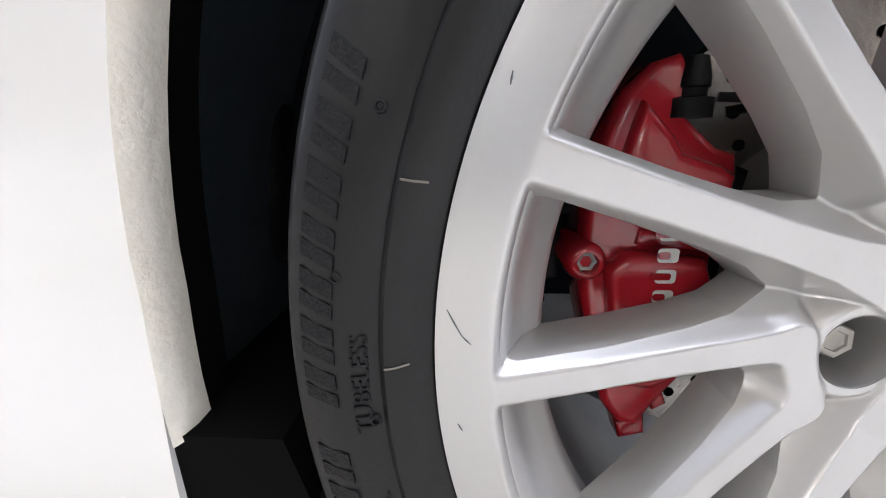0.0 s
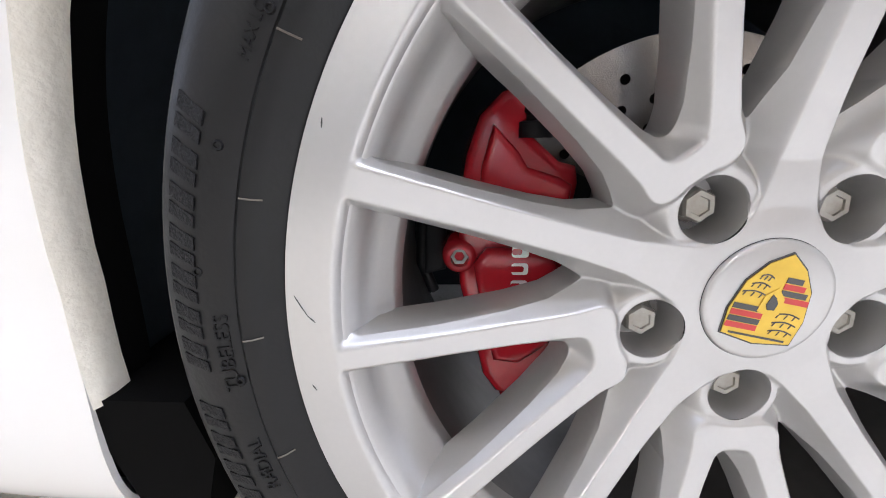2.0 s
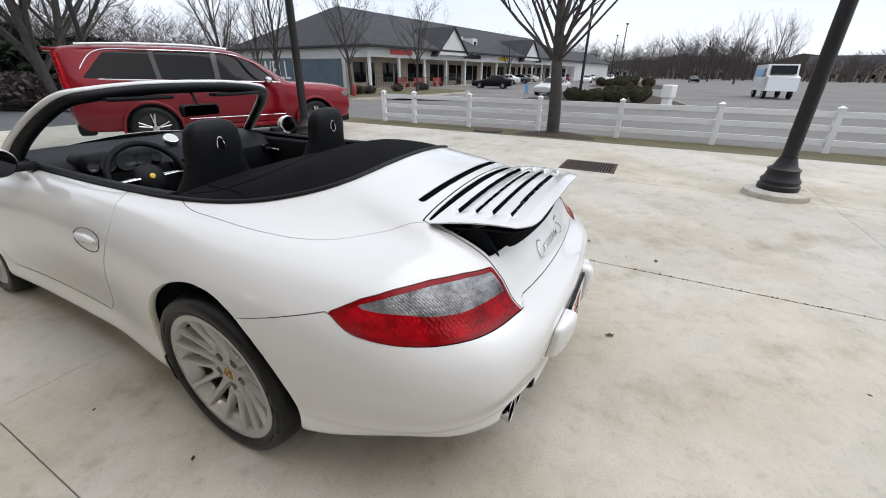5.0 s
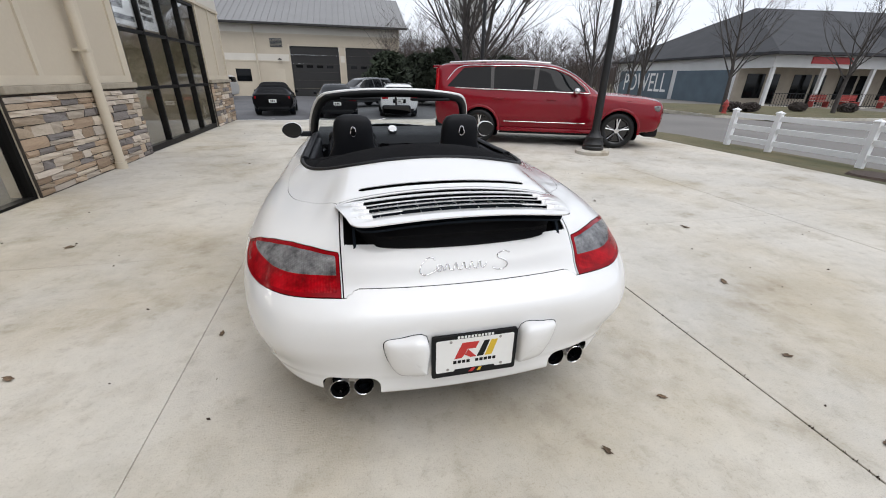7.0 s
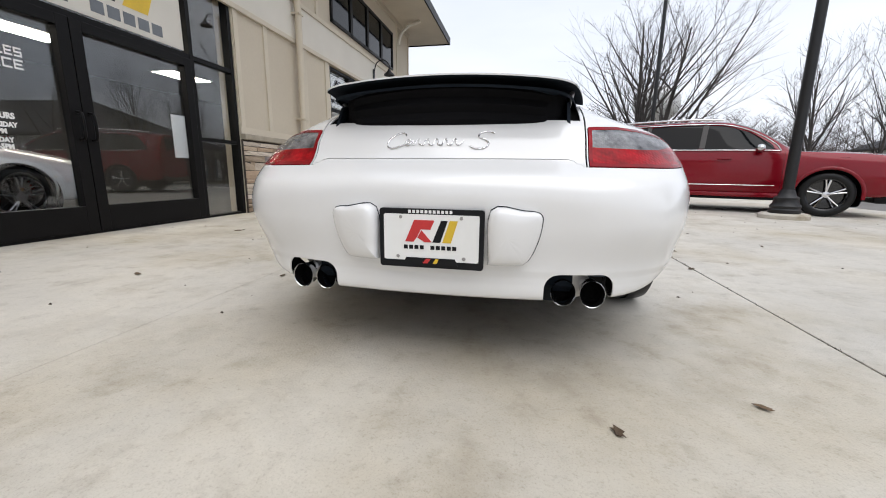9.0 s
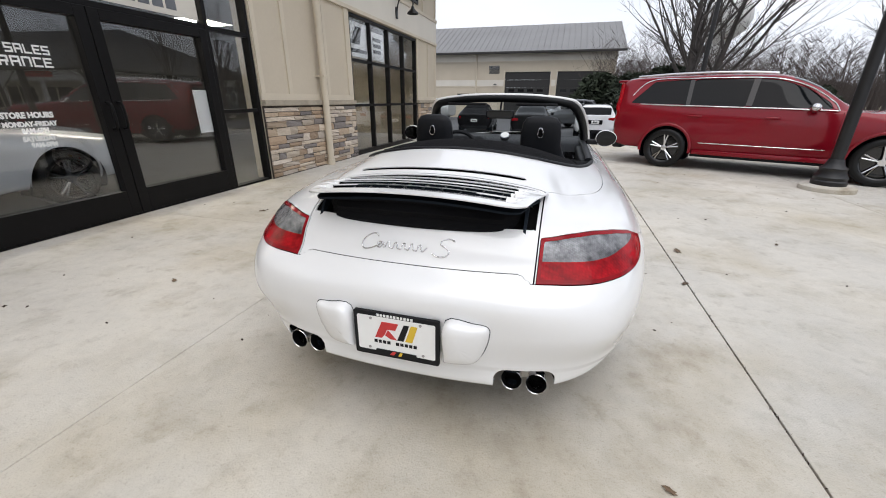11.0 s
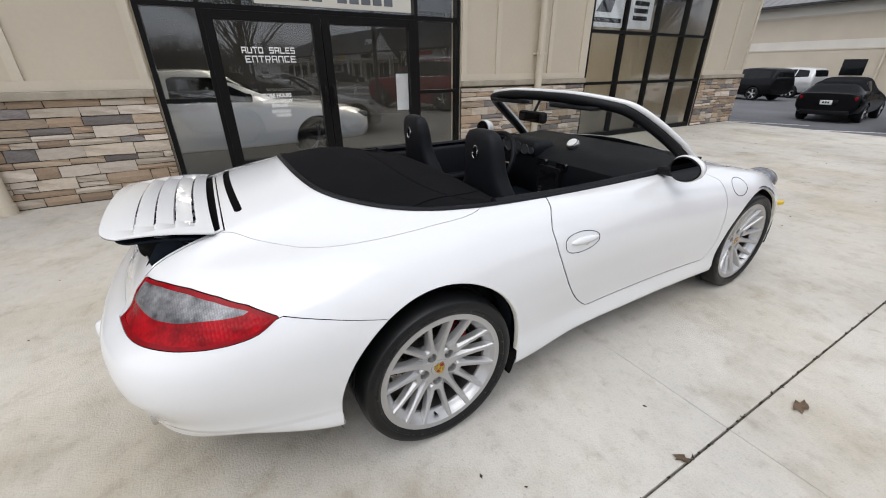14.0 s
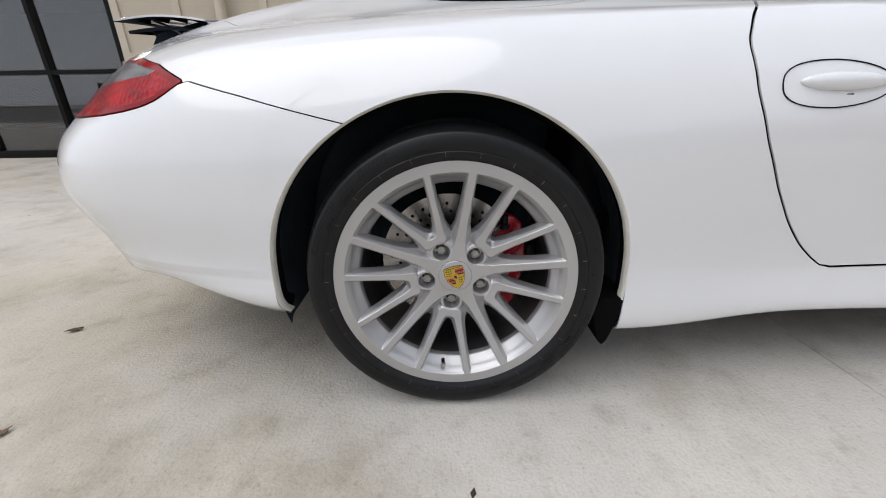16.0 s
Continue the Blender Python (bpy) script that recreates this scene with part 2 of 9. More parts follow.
M["bark"] = material("grey_bark", (0.075, 0.066, 0.060), 0.95, 0, other=(0.045, 0.04, 0.037), scale=6, fine=40, bump=0.7, bump_scale=40)
M["conifer"] = material("conifer_green", (0.030, 0.042, 0.022), 0.9, 0, other=(0.018, 0.024, 0.014), scale=2, fine=20, per_object=0.2)
M["boxwood"] = material("boxwood", (0.045, 0.052, 0.022), 0.9, 0, other=(0.07, 0.058, 0.03), scale=3, fine=30, bump=0.8, bump_scale=40)
M["twig"] = material("brown_thicket", (0.075, 0.062, 0.055), 0.95, 0, other=(0.07, 0.055, 0.05), scale=0.5, fine=8)
M["post"] = material("black_lamp_post", (0.014, 0.014, 0.015), 0.45, 0.2, vary=0.3, scale=8)
M["iron"] = material("rusty_grate", (0.085, 0.06, 0.045), 0.8, 0.3, vary=0.4, scale=20, bump=0.3)
M["suv_red"] = material("red_car_paint", (0.205, 0.004, 0.012), 0.16, 0.1, vary=0.06, coat=0.28, spec=0.3, rough_vary=0.03)
M["car_black"] = material("black_car_paint", (0.006, 0.006, 0.007), 0.2, 0, vary=0.1, spec=0.14)
M["car_white"] = material("white_parked_paint", (0.74, 0.75, 0.76), 0.22, 0, vary=0.03, coat=0.8)
M["car_grey"] = material("grey_car_paint", (0.10, 0.105, 0.11), 0.2, 0.4, vary=0.08, coat=0.8)
M["car_silver"] = material("silver_car_paint", (0.56, 0.56, 0.55), 0.3, 0.3, vary=0.05, coat=0.4)
M["car_glass"] = material("dark_car_glass", (0.006, 0.007, 0.008), 0.05, 0, vary=0.1, rough_vary=0.01, spec=0.22)
M["clear"] = glass("clear_windscreen", (0.90, 0.93, 0.92), 0.05)
M["shop_glass"] = glass("shop_window_glass", (0.95, 0.96, 0.965), 0.085)
M["mirror"] = material("mirror_glass", (0.75, 0.77, 0.78), 0.02, 1.0, vary=0.01, rough_vary=0.0)
# near-black mirror: the dark surroundings it would reflect are put into the colour
M["mirror_dark"] = material("mirror_dark_reflection", (0.035, 0.036, 0.038), 0.02, 1.0, vary=0.01, rough_vary=0.0)
M["signal_red"] = material("hydrant_red", (0.35, 0.05, 0.04), 0.6)
M["leaf"] = material("dead_leaf", (0.13, 0.085, 0.05), 0.85, 0, vary=0.4, scale=40, per_object=0.3)
M["sky_blue"] = material("blue_sign", (0.20, 0.45, 0.75), 0.5)
# showroom surfaces: the dimness of the room behind glass is put into their colour
M["interior_wall"] = material("showroom_wall_dim", (0.03, 0.029, 0.028), 0.8, 0, vary=0.2)
M["interior_floor"] = material("showroom_floor_dim", (0.014, 0.014, 0.015), 0.3, 0, vary=0.2)
M["ceiling_tile"] = material("showroom_ceiling_dim", (0.16, 0.16, 0.16), 0.9)
M["tube"] = lit("warm_ceiling_light", (1.0, 0.90, 0.72), 17.0)


# ---------------------------------------------------------------- mesh helpers
def shape(name, verts, faces, mat, parent=None, label="", smooth=None, normals=None):
    me = bpy.data.meshes.new(name)
    me.from_pydata([tuple(map(float, v)) for v in verts], [], [tuple(map(int, f)) for f in faces])
    if mat is not None:
        me.materials.append(M[mat] if isinstance(mat, str) else mat)
    if smooth is not None:
        me.polygons.foreach_set("use_smooth", [True] * len(me.polygons))
        if smooth < 180 and normals is None:
            me.set_sharp_from_angle(angle=radians(smooth))
    if normals is not None:
        me.normals_split_custom_set_from_vertices([tuple(map(float, v)) for v in normals])
    me.update()
    ob = new(name, me)
    ob.parent = parent
    if label:
        tagged(ob, label)
    return ob


def part(name, bm, mat, parent=None, label="", smooth=None):
    me = bpy.data.meshes.new(name)
    bm.normal_update()
    bm.to_mesh(me)
    bm.free()
    me.materials.append(M[mat] if isinstance(mat, str) else mat)
    if smooth is not None:
        me.polygons.foreach_set("use_smooth", [True] * len(me.polygons))
        if smooth < 180:
            me.set_sharp_from_angle(angle=radians(smooth))
    ob = new(name, me)
    ob.parent = parent
    if label:
        tagged(ob, label)
    return ob


def thing(name, at=(0, 0, 0), rz=0.0, label="", category="", group="", kind=""):
    ob = new(name)
    ob.matrix_basis = pose(*at, 0, 0, rz)
    ob.empty_display_size = 0.1
    return tagged(ob, label, category, group, kind)


def add_box(bm, lo, hi, bevel=0.0, m=None, seg=2):
    c = [(a + b) / 2 for a, b in zip(lo, hi)]
    s = [max(1e-4, b - a) for a, b in zip(lo, hi)]
    got = bmesh.ops.create_cube(bm, size=1.0, matrix=(m or Matrix()) @ Matrix.LocRotScale(c, None, s))
    if bevel:
        es = list({e for v in got["verts"] for e in v.link_edges})
        bmesh.ops.bevel(bm, geom=es, offset=min(bevel, min(s) * 0.45), segments=seg, profile=0.5, affect="EDGES")
    return bm


def box(lo, hi, bevel=0.0, m=None, seg=2):
    return add_box(bmesh.new(), lo, hi, bevel, m, seg)


def lathe_x(profile, n=64, sweep=360.0, start=0.0):
    """Verts and faces of rows (x, r) turned about the x axis."""
    full = sweep >= 360
    cols = n if full else n + 1
    v = [(x, r * math.cos(radians(start + sweep * i / n)), r * math.sin(radians(start + sweep * i / n))) for x, r in profile for i in range(cols)]
    f = [(j * cols + i, j * cols + (i + 1) % cols, (j + 1) * cols + (i + 1) % cols, (j + 1) * cols + i) for j in range(len(profile) - 1) for i in range(n)]
    return v, f


def lathe_z(profile, n=24):
    """Rows (r, z) turned about the z axis."""
    v = [(r * math.cos(2 * math.pi * i / n), r * math.sin(2 * math.pi * i / n), z) for r, z in profile for i in range(n)]
    f = [(j * n + i, j * n + (i + 1) % n, (j + 1) * n + (i + 1) % n, (j + 1) * n + i) for j in range(len(profile) - 1) for i in range(n)]
    return v, f


def sweep_tube(points, radii, n=8, close=True, squash=1.0):
    """A round bar along points; radii one number or one a point."""
    pts = [Vector(p) for p in points]
    rad = radii if hasattr(radii, "__len__") else [radii] * len(pts)
    v, f, last = [], [], None
    for i, p in enumerate(pts):
        d = (pts[min(i + 1, len(pts) - 1)] - pts[max(i - 1, 0)]).normalized()
        up = last if last is not None and abs(last.dot(d)) < 0.95 else (Vector((0, 0, 1)) if abs(d.z) < 0.9 else Vector((1, 0, 0)))
        a = d.cross(up).normalized()
        b = a.cross(d).normalized()
        last = b
        for k in range(n):
            t = 2 * math.pi * k / n
            v.append(p + rad[i] * (a * math.cos(t) + b * squash * math.sin(t)))
    for i in range(len(pts) - 1):
        for k in range(n):
            f.append((i * n + k, i * n + (k + 1) % n, (i + 1) * n + (k + 1) % n, (i + 1) * n + k))
    if close:
        f.append(tuple(range(n - 1, -1, -1)))
        f.append(tuple(range((len(pts) - 1) * n, len(pts) * n)))
    return v, f


def prism(outline, axis, lo, hi):
    """A closed prism: outline in the two other axes, pushed along axis from lo to hi."""
    n = len(outline)

    def put(p, w):
        return {"x": (w, p[0], p[1]), "y": (p[0], w, p[1]), "z": (p[0], p[1], w)}[axis]

    v = [put(p, lo) for p in outline] + [put(p, hi) for p in outline]
    f = [tuple(range(n)), tuple(range(2 * n - 1, n - 1, -1))] + [(i, i + n, (i + 1) % n + n, (i + 1) % n) for i in range(n)]
    return v, f


def rounded(w, h, r, n=5, cx=0.0, cy=0.0):
    out = []
    for sx, sy, a0 in ((1, 1, 0), (-1, 1, 90), (-1, -1, 180), (1, -1, 270)):
        for i in range(n + 1):
            a = radians(a0 + 90 * i / n)
            out.append((cx + sx * (w / 2 - r) + r * math.cos(a), cy + sy * (h / 2 - r) + r * math.sin(a)))
    return out


def fix(ob):
    """Turns all faces of a closed mesh outwards."""
    bm = bmesh.new()
    bm.from_mesh(ob.data)
    bmesh.ops.recalc_face_normals(bm, faces=bm.faces)
    bm.to_mesh(ob.data)
    bm.free()
    return ob


def catmull(p, n):
    """n points, or those at the row numbers n, along the smooth curve through the rows of p."""
    p = np.asarray(p, float)
    q = np.concatenate([(2 * p[0] - p[1])[None], p, (2 * p[-1] - p[-2])[None]])
    t = np.linspace(0, len(p) - 1, n) if isinstance(n, int) else np.asarray(n, float)
    i = np.clip(t.astype(int), 0, len(p) - 2)
    u = (t - i).reshape((-1,) + (1,) * (p.ndim - 1))
    a, b, c, d = q[i], q[i + 1], q[i + 2], q[i + 3]
    return 0.5 * (2 * b + (c - a) * u + (2 * a - 5 * b + 4 * c - d) * u**2 + (3 * b - a - 3 * c + d) * u**3)


def text_mesh(words, size, mat, name, parent, m, depth=0.004, align="CENTER", spacing=1.0, label="", shear=0.0, heavy=0.0):
    """Words as thin raised letters in the plane of m."""
    cu = bpy.data.curves.new(name, "FONT")
    cu.body, cu.size, cu.align_x, cu.extrude, cu.space_line, cu.shear = words, size, align, depth, spacing, shear
    cu.resolution_u, cu.offset = 3, heavy * size
    tmp = bpy.data.objects.new(name, cu)
    scene.collection.objects.link(tmp)
    me = bpy.data.meshes.new_from_object(tmp.evaluated_get(bpy.context.evaluated_depsgraph_get()))
    bpy.data.objects.remove(tmp)
    me.transform(m)
    me.materials.clear()
    me.materials.append(M[mat])
    ob = new(name, me)
    ob.parent = parent
    if label:
        tagged(ob, label)
    return ob


# ---------------------------------------------------------------- surfaces that can be cut along seams
class Skin:
    def __init__(self, v, nrm, tris):
        self.v, self.n, self.t = np.asarray(v, float), np.asarray(nrm, float), np.asarray(tris, int).reshape(-1, 3)


def grid_skin(p):
    """A skin from a grid of places p[i, j]."""
    a, b = p.shape[:2]
    du, dv = np.gradient(p, axis=0), np.gradient(p, axis=1)
    n = np.cross(du, dv)
    n /= np.linalg.norm(n, axis=-1, keepdims=True) + 1e-12
    i = np.arange(a * b).reshape(a, b)
    q = [i[:-1, :-1], i[1:, :-1], i[1:, 1:], i[:-1, 1:]]
    t = np.concatenate([np.stack([q[0], q[1], q[2]], -1).reshape(-1, 3), np.stack([q[0], q[2], q[3]], -1).reshape(-1, 3)])
    return Skin(p.reshape(-1, 3), n.reshape(-1, 3), t)


def cut(s, g):
    """The part of a skin where g, a number for each vertex, is above nought."""
    g = np.where(np.abs(g) < 1e-7, 1e-7, g)
    inside = g > 0
    kinds = inside[s.t].sum(1)
    keep = [s.t[kinds == 3]]
    v, n, cache, more = list(s.v), list(s.n), {}, []

    def mid(a, b):
        key = (a, b) if a < b else (b, a)
        if key not in cache:
            w = g[a] / (g[a] - g[b])
            cache[key] = len(v)
            v.append(s.v[a] * (1 - w) + s.v[b] * w)
            n.append(s.n[a] * (1 - w) + s.n[b] * w)
        return cache[key]

    for tri in s.t[(kinds == 1) | (kinds == 2)].tolist():
        flags = [bool(inside[i]) for i in tri]
        if sum(flags) == 1:
            k = flags.index(True)
            a, b, c = tri[k], tri[(k + 1) % 3], tri[(k + 2) % 3]
            more.append((a, mid(a, b), mid(a, c)))
        else:
            k = flags.index(False)
            a, b, c = tri[k], tri[(k + 1) % 3], tri[(k + 2) % 3]
            ab, ac = mid(a, b), mid(a, c)
            more += [(ab, b, c), (ab, c, ac)]
    t = np.concatenate(keep + [np.array(more, int).reshape(-1, 3)])
    used, back = np.unique(t, return_inverse=True)
    return Skin(np.array(v)[used], np.array(n)[used], back.reshape(-1, 3))


def split(s, f, gap=0.002):
    """Both sides of the seam f(x, y, z) = 0, with a gap between them."""
    g = f(*s.v.T)
    return cut(s, g - gap), cut(s, -g - gap)


def mirrored(s):
    k = np.array([-1, 1, 1])
    return Skin(s.v * k, s.n * k, s.t[:, ::-1])


def joined(*skins):
    off, v, n, t = 0, [], [], []
    for s in skins:
        v.append(s.v), n.append(s.n), t.append(s.t + off)
        off += len(s.v)
    return Skin(np.concatenate(v), np.concatenate(n), np.concatenate(t))


def rim_edges(s):
    e = np.concatenate([s.t[:, [0, 1]], s.t[:, [1, 2]], s.t[:, [2, 0]]])
    key = np.sort(e, 1)
    _, first, count = np.unique(key, axis=0, return_index=True, return_counts=True)
    return e[first[count == 1]]


def skin_part(name, s, mat, parent, label="", thick=0.004, lift=0.0, skip=None):
    """Links a skin as a panel whose free edges are turned in by its thickness."""
    n = s.n / (np.linalg.norm(s.n, axis=1, keepdims=True) + 1e-12)
    v = s.v + n * lift
    faces, allv, alln = s.t.tolist(), v, n
    if thick:
        e = rim_edges(s)
        if skip is not None and len(e):
            e = e[~(skip(s.v[e[:, 0]]) & skip(s.v[e[:, 1]]))]
        if len(e):
            used, back = np.unique(e, return_inverse=True)
            back = back.reshape(-1, 2)
            k = len(v)
            top, low = v[used], v[used] - n[used] * thick
            allv = np.concatenate([v, top, low])
            out = np.zeros_like(top)
            d = v[e[:, 1]] - v[e[:, 0]]
            side = np.cross(d, n[e[:, 0]])
            for j in (0, 1):
                np.add.at(out, back[:, j], side)
            out /= np.linalg.norm(out, axis=1, keepdims=True) + 1e-12
            alln = np.concatenate([n, out, out])
            m = len(used)
            faces += [(k + a, k + m + a, k + m + b, k + b) for a, b in back.tolist()]
    return shape(name, allv, faces, mat, parent, label, smooth=180, normals=alln)


def on_centre(p):
    return np.abs(p[:, 0]) < 1e-3


# ---------------------------------------------------------------- the white convertible
car = thing("convertible_car", label="white open-top sports car with folded black roof and raised spoiler", category="car")

MERIDIANS = [
    # rear middle, then round the right-hand side to the nose; each from the underside up to the edge of the cabin or hood
    [(0, -0.965, 0.252), (0, -1.020, 0.272), (0, -1.031, 0.372), (0, -1.052, 0.50), (0, -1.052, 0.615), (0, -0.968, 0.69), (0, -0.914, 0.765), (0, -0.83, 0.845), (0, -0.60, 0.943), (0, -0.312, 1.014)],
    [(0.25, -0.955, 0.252), (0.253, -1.010, 0.272), (0.255, -1.021, 0.372), (0.26, -1.042, 0.50), (0.26, -1.042, 0.615), (0.255, -0.956, 0.69), (0.25, -0.904, 0.765), (0.245, -0.82, 0.842), (0.235, -0.59, 0.935), (0.20, -0.304, 1.004)],
    [(0.46, -0.92, 0.252), (0.474, -0.975, 0.274), (0.479, -0.985, 0.374), (0.487, -1.019, 0.50), (0.482, -1.012, 0.612), (0.468, -0.920, 0.69), (0.458, -0.870, 0.765), (0.45, -0.78, 0.838), (0.43, -0.56, 0.912), (0.37, -0.268, 0.977)],
    [(0.620, -0.80, 0.258), (0.652, -0.868, 0.284), (0.661, -0.899, 0.380), (0.680, -0.942, 0.50), (0.670, -0.926, 0.610), (0.646, -0.842, 0.70), (0.616, -0.777, 0.77), (0.575, -0.68, 0.830), (0.52, -0.48, 0.878), (0.47, -0.195, 0.950)],
    [(0.735, -0.64, 0.270), (0.778, -0.696, 0.312), (0.790, -0.725, 0.390), (0.808, -0.752, 0.50), (0.804, -0.742, 0.610), (0.779, -0.670, 0.71), (0.735, -0.61, 0.78), (0.675, -0.52, 0.828), (0.60, -0.36, 0.868), (0.55, -0.08, 0.923)],
    [(0.815, -0.39, 0.222), (0.868, -0.403, 0.276), (0.870, -0.41, 0.37), (0.884, -0.42, 0.50), (0.880, -0.42, 0.62), (0.852, -0.40, 0.712), (0.80, -0.36, 0.785), (0.735, -0.30, 0.834), (0.665, -0.18, 0.866), (0.605, 0.045, 0.904)],
    [(0.78, -0.05, 0.22), (0.885, -0.05, 0.24), (0.895, -0.05, 0.36), (0.902, -0.05, 0.50), (0.898, -0.05, 0.62), (0.872, -0.04, 0.715), (0.822, -0.03, 0.795), (0.765, 0.0, 0.840), (0.705, 0.06, 0.867), (0.648, 0.185, 0.895)],
    [(0.78, 0.40, 0.180), (0.868, 0.40, 0.197), (0.870, 0.40, 0.35), (0.882, 0.40, 0.50), (0.884, 0.40, 0.62), (0.862, 0.40, 0.720), (0.818, 0.40, 0.800), (0.772, 0.40, 0.846), (0.728, 0.41, 0.866), (0.680, 0.40, 0.889)],
    [(0.72, 0.80, 0.20), (0.835, 0.80, 0.212), (0.832, 0.80, 0.33), (0.852, 0.80, 0.48), (0.868, 0.80, 0.61), (0.855, 0.80, 0.715), (0.816, 0.80, 0.800), (0.776, 0.80, 0.848), (0.738, 0.80, 0.870), (0.692, 0.80, 0.880)],
    [(0.71, 1.20, 0.195), (0.825, 1.20, 0.207), (0.822, 1.20, 0.32), (0.842, 1.20, 0.47), (0.858, 1.20, 0.60), (0.848, 1.20, 0.705), (0.812, 1.20, 0.792), (0.775, 1.20, 0.843), (0.738, 1.20, 0.868), (0.695, 1.20, 0.880)],
    [(0.71, 1.60, 0.195), (0.826, 1.60, 0.207), (0.828, 1.60, 0.32), (0.848, 1.60, 0.47), (0.858, 1.60, 0.60), (0.842, 1.60, 0.702), (0.800, 1.60, 0.785), (0.750, 1.60, 0.835), (0.736, 1.59, 0.868), (0.690, 1.57, 0.884)],
    [(0.72, 1.98, 0.195), (0.838, 1.98, 0.207), (0.850, 1.98, 0.33), (0.862, 1.98, 0.47), (0.864, 1.98, 0.60), (0.842, 1.98, 0.702), (0.786, 1.98, 0.782), (0.70, 1.97, 0.828), (0.680, 1.93, 0.852), (0.625, 1.83, 0.888)],
    [(0.74, 2.35, 0.20), (0.855, 2.35, 0.21), (0.862, 2.35, 0.34), (0.868, 2.35, 0.48), (0.862, 2.35, 0.60), (0.830, 2.35, 0.700), (0.760, 2.35, 0.770), (0.66, 2.33, 0.795), (0.55, 2.25, 0.815), (0.44, 1.92, 0.905)],
    [(0.68, 2.68, 0.19), (0.800, 2.74, 0.20), (0.815, 2.76, 0.32), (0.822, 2.76, 0.44), (0.808, 2.75, 0.56), (0.765, 2.71, 0.660), (0.700, 2.64, 0.735), (0.60, 2.57, 0.752), (0.45, 2.44, 0.780), (0.27, 1.945, 0.918)],
    [(0.50, 2.92, 0.18), (0.58, 3.04, 0.19), (0.60, 3.08, 0.31), (0.605, 3.09, 0.43), (0.590, 3.06, 0.54), (0.555, 2.97, 0.630), (0.50, 2.86, 0.690), (0.42, 2.74, 0.720), (0.30, 2.52, 0.770), (0.12, 1.93, 0.932)],
    [(0, 3.05, 0.18), (0, 3.22, 0.19), (0, 3.29, 0.31), (0, 3.31, 0.43), (0, 3.28, 0.54), (0, 3.16, 0.620), (0, 3.00, 0.675), (0, 2.80, 0.715), (0, 2.52, 0.770), (0, 1.94, 0.934)],
]
net = np.array(MERIDIANS, float)
flip = np.array([-1, 1, 1])
wide = np.concatenate([net[2:0:-1] * flip, net, net[-2:-4:-1] * flip])
around = catmull(wide, (len(wide) - 1) * 16 + 1)[2 * 16 : (len(wide) - 3) * 16 + 1]
hull_grid = catmull(np.swapaxes(around, 0, 1), np.concatenate([np.linspace(0, 2.2, 60), np.linspace(2.25, 7.8, 78), np.linspace(7.81, 8.26, 44), np.linspace(8.3, 9, 13)])).swapaxes(0, 1)
# the valance under the bumper steps in along a crease
step_in = 0.004 * np.clip((0.356 - hull_grid[..., 2]) / 0.022, 0, 1) * np.clip((hull_grid[..., 2] - 0.262) / 0.05, 0, 1) * np.clip((-0.30 - hull_grid[..., 1]) / 0.15, 0, 1)
away = hull_grid[..., :2] - np.array([0.0, -0.2])
hull_grid[..., :2] -= away / np.linalg.norm(away, axis=-1, keepdims=True) * step_in[..., None]
hull = grid_skin(hull_grid)
if hull.n[np.argmax(hull.v[:, 0])][0] < 0:
    hull = Skin(hull.v, -hull.n, hull.t[:, ::-1])


def line(*knots, soft=0.0):
    """A function through knots (a, b), its corners rounded over soft metres."""
    a, b = zip(*knots)
    if soft:
        t = np.linspace(a[0] - 4 * soft, a[-1] + 4 * soft, 1200)
        raw = np.interp(t, a, b)
        k = max(3, int(soft / (t[1] - t[0])) | 1)
        win = np.hanning(k + 2)[1:-1]
        b = np.convolve(np.pad(raw, k // 2, "edge"), win / win.sum(), "valid")
        a = t
    return lambda t: np.interp(t, a, b)


REAR_HUB, FRONT_HUB, ARCH_R, ARCH_F = (0.0, 0.325), (2.35, 0.32), 0.386, 0.368


def arch(centre, radius):
    return lambda x, y, z: np.hypot(y - centre[0], np.maximum(z - centre[1], -0.2) * np.where(z < centre[1], 0.35, 1.0)) - radius


body = cut(hull, arch(REAR_HUB, ARCH_R)(*hull.v.T))
body = cut(body, arch(FRONT_HUB, ARCH_F)(*body.v.T))

# seams
bumper_top = line((-0.2, 0.690), (0.468, 0.690), (0.474, 0.668), (0.62, 0.667), (0.80, 0.667), (0.95, 0.669), (1.08, 0.674), (1.16, 0.681), (1.22, 0.690), (1.262, 0.703), (1.308, 0.737), (1.47, 0.706), (1.70, 0.655), (1.9, 0.63))
lamp_top = line((0.3, 0.792), (0.60, 0.792), (0.75, 0.798), (0.90, 0.796), (1.05, 0.786), (1.18, 0.769), (1.25, 0.751), (1.315, 0.733))
clam_side = line((-0.70, 0.445), (-0.60, 0.450), (-0.572, 0.474), (-0.485, 0.547), (-0.43, 0.598), (-0.385, 0.634), (-0.32, 0.664), (-0.245, 0.686), (-0.13, 0.701), (-0.027, 0.706), (0.2, 0.705), (0.27, 0.692), (0.36, 0.655), soft=0.09)
door_rear = line((0.20, 1.05), (0.30, 0.90), (0.335, 0.835), (0.38, 0.778), (0.44, 0.722), (0.52, 0.664), (0.61, 0.610), (0.70, 0.574), (0.79, 0.561), (0.84, 0.585), (0.89, 0.645), (0.93, 0.69), soft=0.06)


def f_bumper(x, y, z):
    return np.where(y < -0.02, bumper_top(x + y + 1.0) - z, -0.5)


